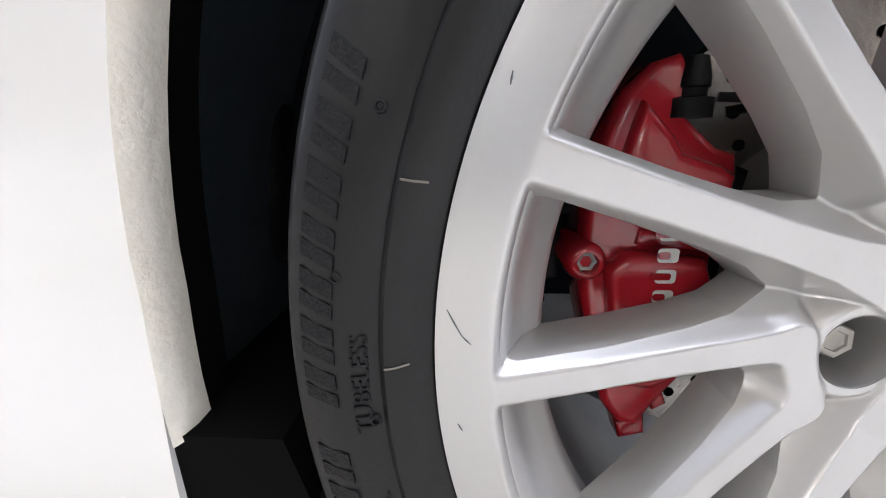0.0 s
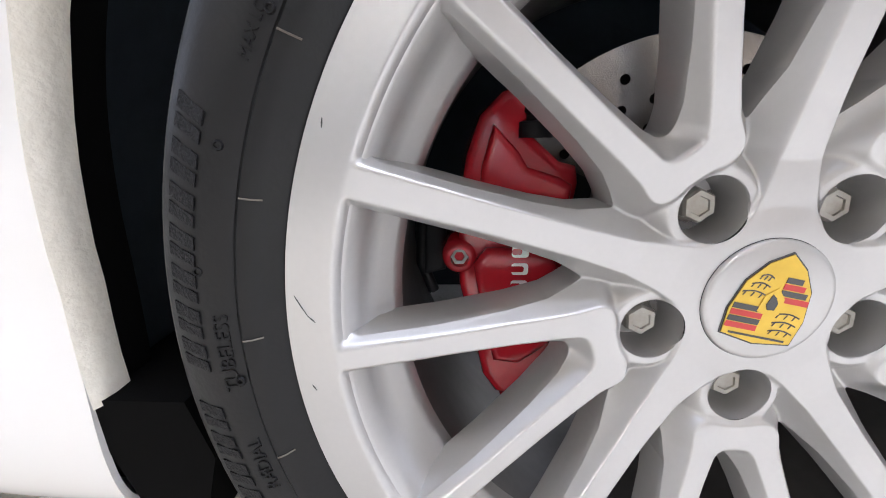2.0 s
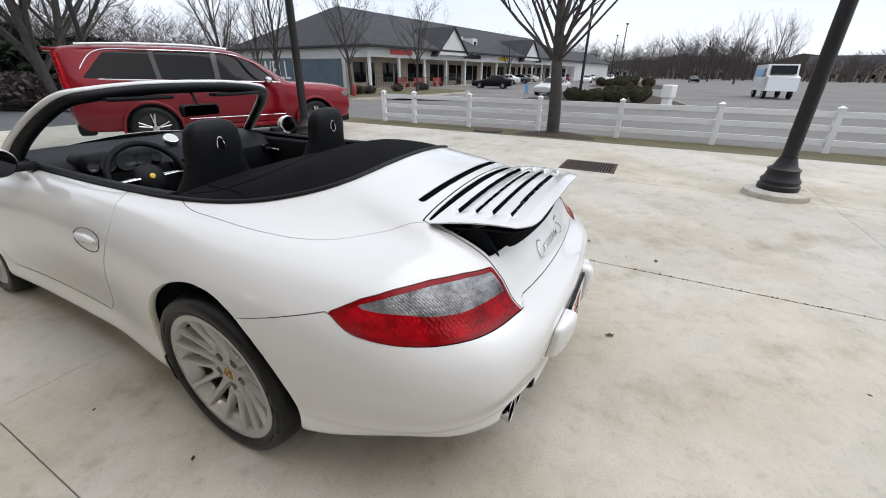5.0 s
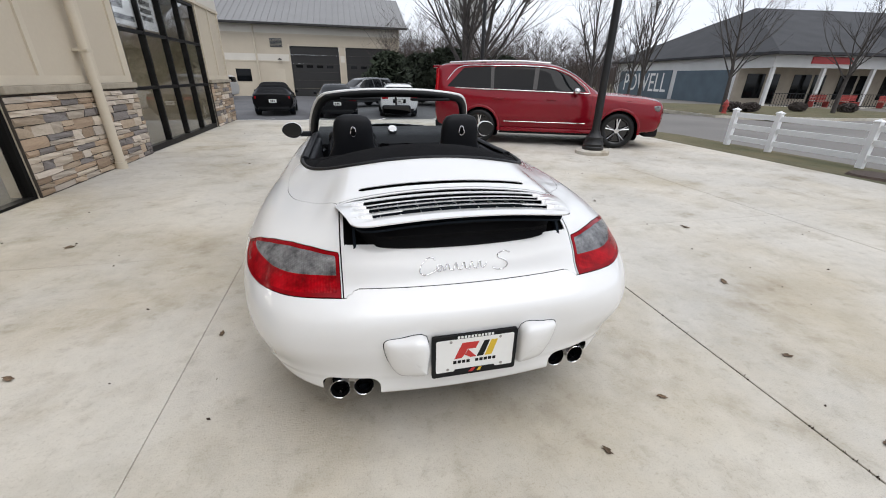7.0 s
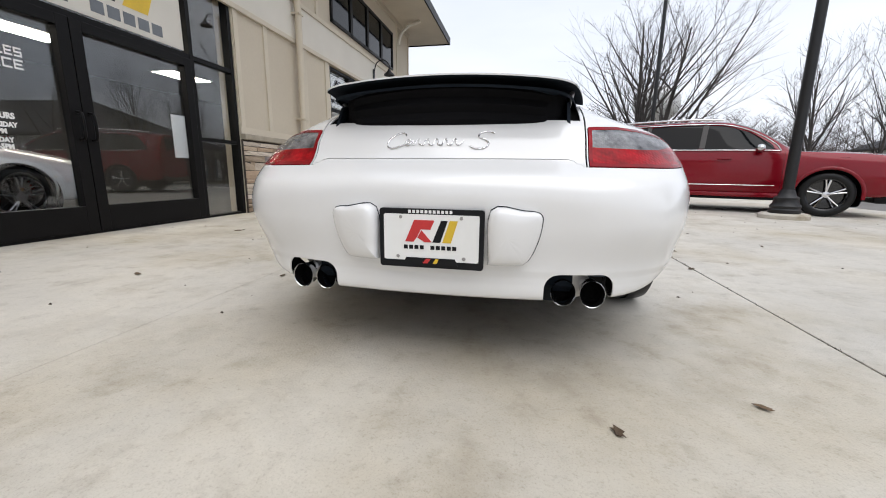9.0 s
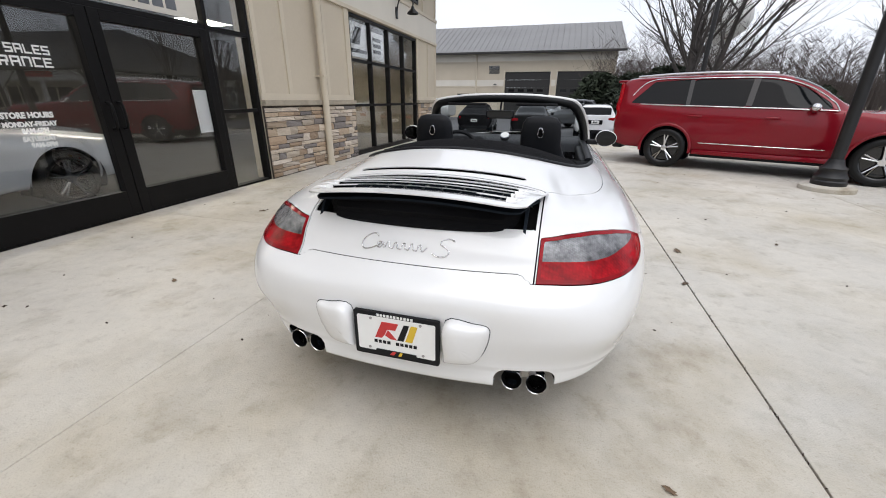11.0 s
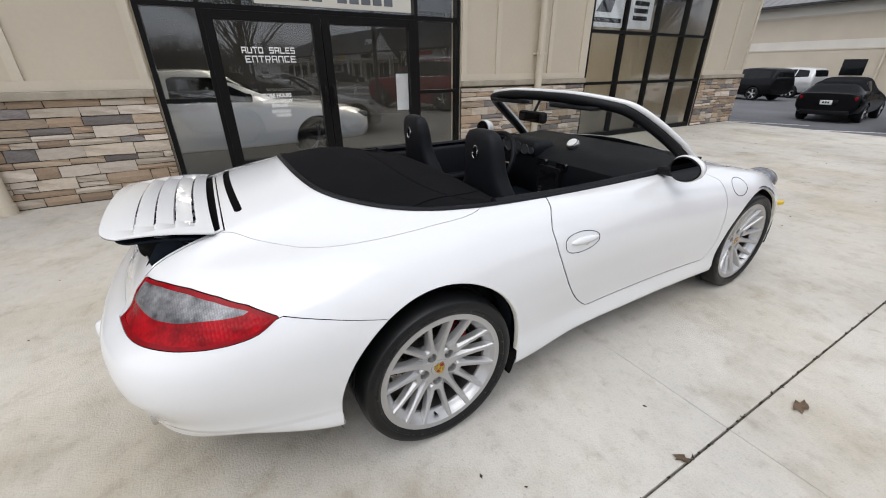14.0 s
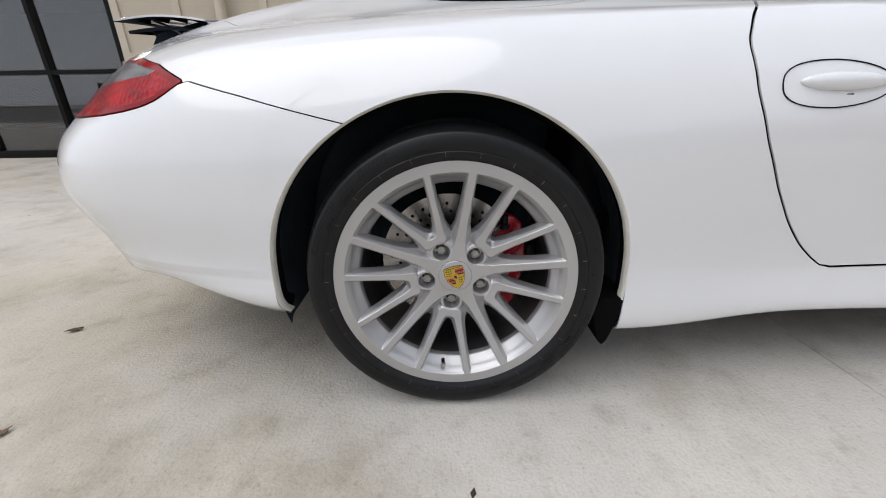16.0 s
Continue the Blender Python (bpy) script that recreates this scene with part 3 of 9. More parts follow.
def f_lamp(x, y, z):
    w = x + y + 1.0
    return np.where(y < -0.2, np.minimum(np.minimum(lamp_top(w) - z, x - 0.452), 1.306 - w), -0.5)


def f_lid(x, y, z):
    return np.minimum(0.445 - x, -0.60 - y)


def f_clam(x, y, z):
    return np.minimum(clam_side(y) - x, np.minimum(0.355 - y, z - 0.80))


def f_door(x, y, z):
    front = 1.93 - 0.10 * np.clip((0.45 - z) / 0.15, 0, 1) ** 2 - 0.30 * np.clip((z - 0.78) / 0.1, 0, 1) ** 2
    return np.minimum(np.minimum(y - door_rear(z), front - y), z - 0.322)


def f_hood(x, y, z):
    return np.minimum(np.minimum(0.62 - 0.12 * (y - 1.9) - x, y - 1.55), np.minimum(3.02 - 0.5 * x**2 - y, z - 0.6))


def f_nose(x, y, z):
    return np.minimum(y - 2.62, 0.60 + 0.02 * (y - 2.6) - z)


REGIONS = {}
rest = body
for key, seam in (("rear_bumper", f_bumper), ("tail_light", f_lamp), ("engine_lid", f_lid), ("roof_cover", f_clam), ("door", f_door), ("hood", f_hood), ("front_bumper", f_nose)):
    REGIONS[key], rest = split(rest, seam, 0.0033 if key == "door" else (0.0026 if key == "engine_lid" else 0.0012))
REGIONS["wing"] = rest

def slot(x, y, cx, cy, hx, hy):
    return np.hypot(np.maximum(np.abs(x - cx) - (hx - hy), 0), y - cy) - hy


rc = REGIONS["roof_cover"]
REGIONS["roof_cover"] = cut(rc, slot(rc.v[:, 0], rc.v[:, 1] - 0.10 * rc.v[:, 0] ** 2, 0.0, -0.556, 0.365, 0.0135))
el = REGIONS["engine_lid"]
REGIONS["engine_lid"] = cut(el, -np.minimum(0.432 - el.v[:, 0], np.minimum(-0.612 - el.v[:, 1], el.v[:, 1] + 0.876 - 0.24 * el.v[:, 0] ** 2)))
rb = REGIONS["rear_bumper"]
tunnel = np.maximum(np.hypot(np.maximum(np.abs(rb.v[:, 0] - 0.446) - 0.060, 0), np.maximum(rb.v[:, 2] - 0.302, 0)) - 0.046, np.where(rb.v[:, 1] < -0.8, -1, 1))
REGIONS["rear_bumper"] = cut(rb, tunnel)
tn = np.maximum(np.hypot(np.maximum(np.abs(body.v[:, 0] - 0.446) - 0.064, 0), np.maximum(body.v[:, 2] - 0.302, 0)) - 0.048, np.where(body.v[:, 1] < -0.8, -1, 1))
shell = cut(body, tn)
shell = cut(shell, -np.minimum(np.minimum(0.44 - shell.v[:, 0], -0.63 - shell.v[:, 1]), np.minimum(shell.v[:, 1] + 0.99, shell.v[:, 2] - 0.95)))

# black inner skin that stands in for the shade inside the seams
inner = Skin(shell.v - shell.n * 0.014, shell.n, shell.t)
skin_part("inner_shell", joined(inner, mirrored(inner)), "hole", car, thick=0.03)
for key, lab in (("rear_bumper", ""), ("engine_lid", ""), ("roof_cover", ""), ("hood", ""), ("front_bumper", "")):
    s = REGIONS[key]
    skin_part(key, joined(s, mirrored(s)), "white_paint", car, lab, skip=on_centre)
for s, side in ((REGIONS["door"], 1), (REGIONS["wing"], 1)):
    nm = "door" if s is REGIONS["door"] else "wing_panel"
    skin_part(nm, s, "white_paint", car)
    skin_part(nm, mirrored(s), "white_paint", car)


def surface_at(y, z, top=False):
    """The place and normal on the right-hand flank at y, z."""
    ok = hull.v[:, 0] > 0.3
    d = (hull.v[:, 1] - y) ** 2 + (hull.v[:, 2] - z) ** 2 + np.where(ok, 0, 9)
    idx = np.argsort(d)[:4]
    w = 1 / (d[idx] + 1e-7)
    w /= w.sum()
    n = (hull.n[idx] * w[:, None]).sum(0)
    return (hull.v[idx] * w[:, None]).sum(0), n / np.linalg.norm(n)


def arch_band(centre, radius, a0, a1, parent, side):
    """The turned-in lip along a wheel opening."""
    v, f = [], []
    for i in range(61):
        a = radians(a0 + (a1 - a0) * i / 60)
        y, z = centre[0] + radius * math.cos(a), centre[1] + radius * math.sin(a)
        p, _ = surface_at(y, z)
        x = p[0]
        for dx, dr in ((0.0005, 0.0), (-0.004, -0.003), (-0.012, -0.0045), (-0.022, -0.004), (-0.024, 0.004)):
            r = radius + dr
            v.append((side * (x + dx), centre[0] + r * math.cos(a), centre[1] + r * math.sin(a)))
    for i in range(60):
        for j in range(4):
            f.append((i * 5 + j, i * 5 + j + 1, (i + 1) * 5 + j + 1, (i + 1) * 5 + j))
    return shape("arch_lip", v, f, "lip", parent, "dusty white wheel arch lip", smooth=50)


for side in (1, -1):
    arch_band(REAR_HUB, ARCH_R, -8, 193, car, side)
    arch_band(FRONT_HUB, ARCH_F, -12, 192, car, side)
    for hub, r in ((REAR_HUB, ARCH_R), (FRONT_HUB, ARCH_F)):
        v, f = lathe_x([(side * 0.835, r + 0.012), (side * 0.78, r + 0.03), (side * 0.45, r + 0.03), (side * 0.44, 0.02)], 48, 211, -13)
        v = [(a, b + hub[0], c + hub[1]) for a, b, c in v]
        shape("wheel_well", v, f, "liner", car, smooth=40)
v, f = prism([(-0.95, 0.30), (-0.80, 0.20), (-0.35, 0.17), (2.7, 0.17), (3.1, 0.22), (3.0, 0.45), (1.9, 0.55), (0.2, 0.5), (-0.5, 0.6), (-0.9, 0.55)], "x", -0.43, 0.43)
fix(shape("underbody", v, f, "dark", car))


# ---------------------------------------------------------------- wheels
def smin(a, b, k):
    h = np.clip(0.5 + 0.5 * (b - a) / k, 0, 1)
    return b * (1 - h) + a * h - k * h * (1 - h)


def wheel_ridge(y, z):
    """Distance to the flat ridges of the cast spokes and hub seen square on; below nought is ridge. Bolts at 270 + 72 k degrees."""
    r = np.hypot(y, z)
    ridge = r - 0.0500
    for k in range(5):
        n = radians(270 + 72 * k)
        a = n + radians(36)
        ca, sa = math.cos(a), math.sin(a)
        u, w = y * ca + z * sa, np.abs(-y * sa + z * ca)
        wide = np.interp(u, [0.04, 0.06, 0.085, 0.12, 0.18, 0.25], [0.021, 0.0150, 0.0105, 0.0088, 0.0080, 0.0082])
        ridge = smin(ridge, np.where(u > 0.02, w - wide, 9.0), 0.006)
    for k in range(5):
        n = radians(270 + 72 * k)
        cn, sn = math.cos(n), math.sin(n)
        fork = np.full_like(r, 9.0)
        for sgn in (1, -1):
            # the two arms of a fork meet in a rounded bend just outside the bolt
            b1 = n + sgn * radians(14.4)
            p0 = np.array([0.0945 * cn - sgn * 0.0168 * sn, 0.0945 * sn + sgn * 0.0168 * cn])
            p1 = np.array([0.248 * math.cos(b1), 0.248 * math.sin(b1)])
            e = p1 - p0
            length = np.linalg.norm(e)
            e = e / length
            u = (y - p0[0]) * e[0] + (z - p0[1]) * e[1]
            w = np.abs(-(y - p0[0]) * e[1] + (z - p0[1]) * e[0])
            wide = np.interp(u, [0.0, 0.03, 0.09, 0.16], [0.0088, 0.0072, 0.0062, 0.0066])
            arm = np.where(u > 0, w - wide, np.hypot(u, w) - 0.0088)
            fork = smin(fork, arm, 0.004)
        u, w = y * cn + z * sn - 0.0945, np.maximum(np.abs(-y * sn + z * cn) - 0.0168, 0)
        fork = smin(fork, np.hypot(u, w) - 0.0088, 0.007)
        ridge = smin(ridge, fork, 0.003)
    return ridge


def bolt_distance(y, z):
    return np.min([np.hypot(y - 0.065 * math.cos(radians(270 + 72 * k)), z - 0.065 * math.sin(radians(270 + 72 * k))) for k in range(5)], axis=0)


def wheel_flank(r):
    """How wide the sloping flanks beside the ridges are before the opening begins."""
    return np.interp(r, [0.05, 0.085, 0.105, 0.125, 0.15, 0.19, 0.236], [0.028, 0.0185, 0.0118, 0.0068, 0.0046, 0.0034, 0.0030])


def wheel_solid(y, z):
    """Signed distance to the openings between the spokes; below nought is metal."""
    r = np.hypot(y, z)
    return smin(wheel_ridge(y, z) - wheel_flank(r), 0.2362 - r, 0.008)


def wheel_front(r):
    """How far out the face stands, from the wheel's own zero at the rim's edge."""
    return np.interp(r, [0.0, 0.04, 0.055, 0.08, 0.11, 0.15, 0.20, 0.232, 0.240, 0.262], [-0.040, -0.040, -0.041, -0.040, -0.034, -0.024, -0.010, -0.002, 0.0, 0.0])


def build_wheel():
    """One wheel with its tyre; the axle is the x axis, +x outside, zero at the rim's edge."""
    wheel = new("wheel")
    wheel.parent = car
    nt = 1300
    rr = np.concatenate([np.linspace(0.030, 0.130, 72), np.linspace(0.1315, 0.2615, 82)])
    th = np.linspace(0, 2 * np.pi, nt + 1)
    R, T = np.meshgrid(rr, th)
    Y, Z = R * np.cos(T), R * np.sin(T)
    D = wheel_solid(Y, Z)
    # crisp ridges whose flanks fall away steeply, steeper near the rim
    fall = np.maximum(smin(wheel_ridge(Y, Z), 0.2385 - R, 0.002) + 0.0010, 0)
    fall = np.sqrt(fall**2 + 0.0011**2) - 0.0011
    X = wheel_front(R) - 0.034 * (1 - np.exp(-2.1 * fall / 0.034))
    # the bolts' bosses stand a little lower than the ridges
    knob = np.maximum(bolt_distance(Y, Z) - 0.0232, 0)
    low = wheel_front(R) - 0.0024 - 1.5 * (np.sqrt(knob**2 + 0.0020**2) - 0.0020)
    X = -smin(-X, -low, 0.0035)
    s = grid_skin(np.stack([X, Y, Z], -1))
    if s.n[:, 0].mean() < 0:
        s = Skin(s.v, -s.n, s.t[:, ::-1])
    face = cut(s, -wheel_solid(s.v[:, 1], s.v[:, 2]) - 0.0)
    face = cut(face, bolt_distance(face.v[:, 1], face.v[:, 2]) - 0.0190)
    # side walls of the openings, widening inwards
    e = rim_edges(face)
    mid = face.v[e].mean(1)
    rad = np.hypot(mid[:, 1], mid[:, 2])
    pkm = bolt_distance(mid[:, 1], mid[:, 2])
    e = e[(rad > 0.045) & (rad < 0.26) & (pkm > 0.0205)]
    used, back = np.unique(e, return_inverse=True)
    back = back.reshape(-1, 2)
    p = face.v[used]
    h = 1e-4
    g = np.stack([wheel_solid(p[:, 1] + h, p[:, 2]) - wheel_solid(p[:, 1] - h, p[:, 2]), wheel_solid(p[:, 1], p[:, 2] + h) - wheel_solid(p[:, 1], p[:, 2] - h)], -1)
    g /= np.linalg.norm(g, axis=1, keepdims=True) + 1e-9
    rows, norms = [p], [np.c_[np.full(len(p), 0.40), g * 0.92]]
    outer = np.clip((np.hypot(p[:, 1], p[:, 2]) - 0.20) / 0.03, 0, 1)[:, None]
    for depth, wide in ((0.006, 0.0004), (0.015, 0.0010), (0.027, 0.0016)):
        q = p.copy()
        q[:, 0] -= depth
        q[:, 1:] += g * (wide * (1 - 0.5 * outer))
        rows.append(q)
        norms.append(np.c_[np.full(len(p), 0.30), g])
    m = len(used)
    wv, wn_, wf = np.concatenate(rows), np.concatenate(norms), []
    for j in range(3):
        wf += [(j * m + a, (j + 1) * m + a, (j + 1) * m + b, j * m + b) for a, b in back.tolist()]
    allv = np.concatenate([face.v, wv])
    alln = np.concatenate([face.n, wn_])
    k0 = len(face.v)
    shape("spoke_face", allv, face.t.tolist() + [tuple(k0 + i for i in f) for f in wf], "alloy", wheel, "silver painted cast spokes with small kerb marks", smooth=180, normals=alln)
    v, f = lathe_x([(-0.0002, 0.2600), (-0.002, 0.2632), (-0.008, 0.2640), (-0.016, 0.262)], 180)
    shape("rim_lip", v, f, "alloy", wheel, smooth=60)
    v, f = lathe_x([(-0.0046, 0.2366), (-0.0060, 0.2350), (-0.0180, 0.2300), (-0.0300, 0.2235), (-0.0360, 0.2160), (-0.0420, 0.2128), (-0.052, 0.2120)], 180)
    shape("rim_step", v, f, "alloy", wheel, smooth=40)
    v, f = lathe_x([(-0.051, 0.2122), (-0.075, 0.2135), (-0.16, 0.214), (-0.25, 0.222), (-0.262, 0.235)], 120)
    shape("rim_barrel", v, f, "alloy_dusty_shaded", wheel, "dusty silver inside of the rim, coloured darker for the shade there", smooth=50)
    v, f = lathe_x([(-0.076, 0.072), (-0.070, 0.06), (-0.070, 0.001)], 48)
    shape("hub_plate", v, f, "alloy_dusty_shaded", wheel, smooth=40)
    # cap and crest
    v, f = lathe_x([(-0.0405, 0.0372), (-0.0385, 0.0370), (-0.0378, 0.0362), (-0.0372, 0.034), (-0.0370, 0.0001)], 56)
    cap = shape("hub_cap", v, f, "alloy", wheel, "round silver hub cap with a gold crest", smooth=60)
    v, f = lathe_x([(-0.0402, 0.0383), (-0.0399, 0.0371)], 56)
    shape("cap_gap", v, f, "dark", cap)

    def plate(pts, x0, x1, mat, nm):
        vv, ff = prism(pts, "x", x0 - 0.0021, x1 - 0.0021)
        return fix(shape(nm, [(a, b * 1.26, c * 1.26) for a, b, c in vv], ff, mat, cap))

    outline = [(-0.0165, 0.0180), (0.0, 0.0205), (0.0165, 0.0180), (0.0178, 0.006), (0.0150, -0.008), (0.0085, -0.0175), (0.0, -0.0235), (-0.0085, -0.0175), (-0.0150, -0.008), (-0.0178, 0.006)]
    plate(outline, -0.0350, -0.0338, "gold", "crest")
    plate([(y * 1.04, z * 1.04) for y, z in outline], -0.0352, -0.0343, "gloss_black", "crest_rim")
    # striped quarters of red and black, antler lines in the other two
    for k in range(4):
        hi = 0.0146 - 0.0031 * k
        plate([(0.0018, hi - 0.0027), (0.0166, hi - 0.0027), (0.0166, hi), (0.0018, hi)], -0.0340, -0.0335, "gloss_black" if k % 2 else "badge_red", "crest_stripe")
        hi = -0.0012 - 0.0031 * k
        wide = 0.0160 - 0.0022 * k
        plate([(-wide, hi - 0.0027), (-0.0018, hi - 0.0027), (-0.0018, hi), (-wide, hi)], -0.0340, -0.0335, "gloss_black" if k % 2 else "badge_red", "crest_stripe")
    for k in range(3):
        for y0, z0, wide in ((-0.0155, 0.0135 - 0.0042 * k, 0.0115), (0.0040, -0.0026 - 0.0042 * k, 0.0112 - 0.0026 * k)):
            for j in range(6):
                t0, t1 = j / 6, (j + 1) / 6
                plate([(y0 + wide * t0, z0 - 0.0012 * math.sin(3.14 * t0)), (y0 + wide * t1, z0 - 0.0012 * math.sin(3.14 * t1)), (y0 + wide * t1, z0 - 0.0007 - 0.0012 * math.sin(3.14 * t1)), (y0 + wide * t0, z0 - 0.0007 - 0.0012 * math.sin(3.14 * t0))], -0.0340, -0.0336, "gloss_black", "crest_line")
                if j in (1, 3, 5):
                    plate([(y0 + wide * t0, z0 - 0.0010), (y0 + wide * t0 + 0.0006, z0 - 0.0010), (y0 + wide * t0 + 0.0014, z0 + 0.0013), (y0 + wide * t0 + 0.0009, z0 + 0.0013)], -0.0340, -0.0336, "gloss_black", "crest_line")
    plate([(-0.0052, 0.0048), (0.0, 0.0060), (0.0052, 0.0048), (0.0046, -0.003), (0.0, -0.0075), (-0.0046, -0.003)], -0.0339, -0.0334, "gold", "crest_shield")
    plate([(-0.0020, 0.0030), (0.0012, 0.0034), (0.0026, 0.0010), (0.0014, -0.0042), (-0.0006, -0.0030), (-0.0024, -0.0004)], -0.0335, -0.0331, "gloss_black", "crest_mark")
    plate([(-0.0135, 0.0166), (0.0135, 0.0166), (0.0135, 0.0176), (-0.0135, 0.0176)], -0.0340, -0.0335, "gloss_black", "crest_bar")
    for k in range(5):
        n = radians(270 + 72 * k)
        cy, cz = 0.065 * math.cos(n), 0.065 * math.sin(n)
        v, f = lathe_x([(-0.0422, 0.0194), (-0.0445, 0.0189), (-0.0720, 0.0178), (-0.0720, 0.001)], 28)
        shape("bolt_pocket", [(a, b + cy, c + cz) for a, b, c in v], f, "alloy", wheel, smooth=50)
        v, f = lathe_x([(-0.0720, 0.0122), (-0.0655, 0.0122), (-0.0640, 0.0104), (-0.0560, 0.0104), (-0.0540, 0.0092), (-0.0540, 0.0062), (-0.0552, 0.0058), (-0.0552, 0.0001)], 6)
        shape("wheel_bolt", [(a, b + cy, c + cz) for a, b, c in v], f, "nut", wheel, "grey hexagonal wheel bolt")
    v, f = sweep_tube([(-0.045, 0, -0.226), (-0.030, 0, -0.222), (-0.008, 0, -0.218)], [0.006, 0.0045, 0.0042], 10)
    valve = fix(shape("valve", v, f, "black", wheel, smooth=40))
    v, f = sweep_tube([(-0.012, 0, -0.2188), (-0.003, 0, -0.217)], 0.0052, 10)
    fix(shape("valve_cap", v, f, "steel", valve))
    return wheel


def build_tyre(wheel, width=0.295, radius=0.330):
    """The tyre: sidewall, shoulder and grooved tread."""
    w = width
    prof = [(-0.020, 0.2445), (-0.004, 0.2560), (0.0005, 0.2640), (0.0060, 0.2690), (0.0090, 0.2750), (0.0095, 0.2790), (0.0080, 0.2810), (0.0092, 0.2830), (0.0105, 0.2930), (0.0095, 0.3030), (0.0060, 0.3120), (0.0050, 0.3135), (0.0010, 0.3155), (-0.0090, 0.3200), (-0.0210, 0.3236), (-0.0400, 0.3268), (-0.0560, 0.3286)]
    prof = [(x, 0.2445 + (r - 0.2445) * (radius - 0.2445) / 0.0855) for x, r in prof]
    top = radius - 0.0005
    for g in (0.085, 0.130, 0.175, 0.225):
        if g < w - 0.04:
            prof += [(-g + 0.006, top), (-g + 0.005, top - 0.007), (-g - 0.005, top - 0.007), (-g - 0.006, top)]
    prof += [(-w + 0.035, radius - 0.001), (-w + 0.012, radius - 0.007), (-w + 0.0, radius - 0.025), (-w + 0.01, 0.262), (-w + 0.03, 0.244)]
    v, f = lathe_x(prof, 168)
    tyre = shape("tyre", v, f, "rubber", wheel, "black low-profile tyre with raised lettering", smooth=35)
    return tyre


wheel_rr = build_wheel()
build_tyre(wheel_rr)


def on_sidewall(words, size, r0, degrees, parent, mat="rubber_text"):
    """Raised words bent along the sidewall at radius r0, their middle at an angle."""
    ob = text_mesh(words, size, mat, "raised_word", parent, Matrix(), 0.0006)
    for v in ob.data.vertices:
        u, w = v.co.x, v.co.y
        a = radians(degrees) - u / (r0 + w)
        r = r0 + w
        x = np.interp(r, [0.2445, 0.264, 0.275, 0.283, 0.293, 0.303, 0.312, 0.3165, 0.3225], [-0.020, 0.0005, 0.0090, 0.0092, 0.0105, 0.0095, 0.0060, 0.0030, -0.006])
        v.co = (x + 0.0004 + v.co.z * 0.8, r * math.cos(a), r * math.sin(a))
    return ob


def sidewall_blocks(r0, r1, degrees, count, step, parent):
    """A row of slanted hatched blocks along the sidewall."""
    for i in range(count):
        for off, wide in ((0.0, 0.34), (0.46, 0.30)):
            a0 = degrees + step * (i + off)
            vv = []
            for da, r in ((0.24, r0), (0.24 + wide, r0), (wide, r1), (0, r1)):
                a = radians(a0 + da * step)
                x = np.interp(r, [0.283, 0.293, 0.303, 0.312], [0.0092, 0.0105, 0.0095, 0.0060])
                vv += [(x - 0.001, r * math.cos(a), r * math.sin(a)), (x + 0.0009, r * math.cos(a), r * math.sin(a))]
            ff = [(1, 3, 5, 7), (0, 6, 4, 2), (0, 2, 3, 1), (2, 4, 5, 3), (4, 6, 7, 5), (6, 0, 1, 7)]
            fix(shape("raised_block", vv, ff, "rubber_text", parent))


rear_tyre = [c for c in wheel_rr.children if c.name.startswith("tyre")][0]
for turn in (0, 180):
    on_sidewall("TUBELESS", 0.0095, 0.2845, turn + 325, rear_tyre)
    on_sidewall("RADIAL", 0.0095, 0.2845, turn + 338, rear_tyre)
    on_sidewall("MAX LOAD  MAX INFLATE", 0.006, 0.2850, turn + 292, rear_tyre)
    sidewall_blocks(0.2965, 0.3085, turn + 303, 7, 3.4, rear_tyre)
    sidewall_blocks(0.2965, 0.3085, turn + 330, 7, 3.4, rear_tyre)
    for k in range(9):
        v, f = lathe_x([(0.0098, 0.0024), (0.0110, 0.0021), (0.0110, 0.0013), (0.0098, 0.001)], 12)
        a, r = radians(turn + 295 + 11 * k), 0.2835 + 0.012 * ((k * 7) % 3) / 2
        shape("vent_stub", [(x, y + r * math.cos(a), z + r * math.sin(a)) for x, y, z in v], f, "rubber_text", rear_tyre)
for k in range(26):
    a = radians(13.85 * k + 5)
    pts = [(x + 0.0004, r * math.cos(a + da), r * math.sin(a + da)) for x, r, da in ((0.0068, 0.2702, 0.0), (0.0090, 0.2750, 0.002), (0.0096, 0.2790, 0.003))]
    v, f = sweep_tube(pts, 0.00045, 5)
    shape("mould_line", v, f, "joint", rear_tyre)
wheel_rr.matrix_basis = pose(0.886, 0.010, 0.325, -8, 0, 0)
wheel_rl = copy_thing(wheel_rr, pose(-0.886, 0, 0.325, -144, 0, 180))
wheel_fr = copy_thing(wheel_rr, pose(0.838, 2.35, 0.325, 40, 0, 0))
wheel_fl = copy_thing(wheel_rr, pose(-0.838, 2.35, 0.325, -90, 0, 180))
for w, turn in ((wheel_rr, 23), (wheel_rl, 312), (wheel_fr, 60), (wheel_fl, 20)):
    for c in w.children:
        if c.name.startswith("hub_cap"):
            c.matrix_basis = pose(0, 0, 0, turn, 0, 0)


# kerb scratches on one rim
for a0, r0, a1, r1 in ((319.5, 0.2575, 321.8, 0.2515), (321.8, 0.2515, 322.6, 0.2480), (330.5, 0.2545, 331.3, 0.2530), (301.0, 0.2560, 301.9, 0.2550)):
    pts = [(0.0001, (r0 + (r1 - r0) * t) * math.cos(radians(a0 + (a1 - a0) * t)), (r0 + (r1 - r0) * t) * math.sin(radians(a0 + (a1 - a0) * t))) for t in (0, 0.5, 1)]
    v, f = sweep_tube(pts, [0.0002, 0.0004, 0.0002], 5)
    shape("kerb_scratch", v, f, "car_grey", wheel_rl)


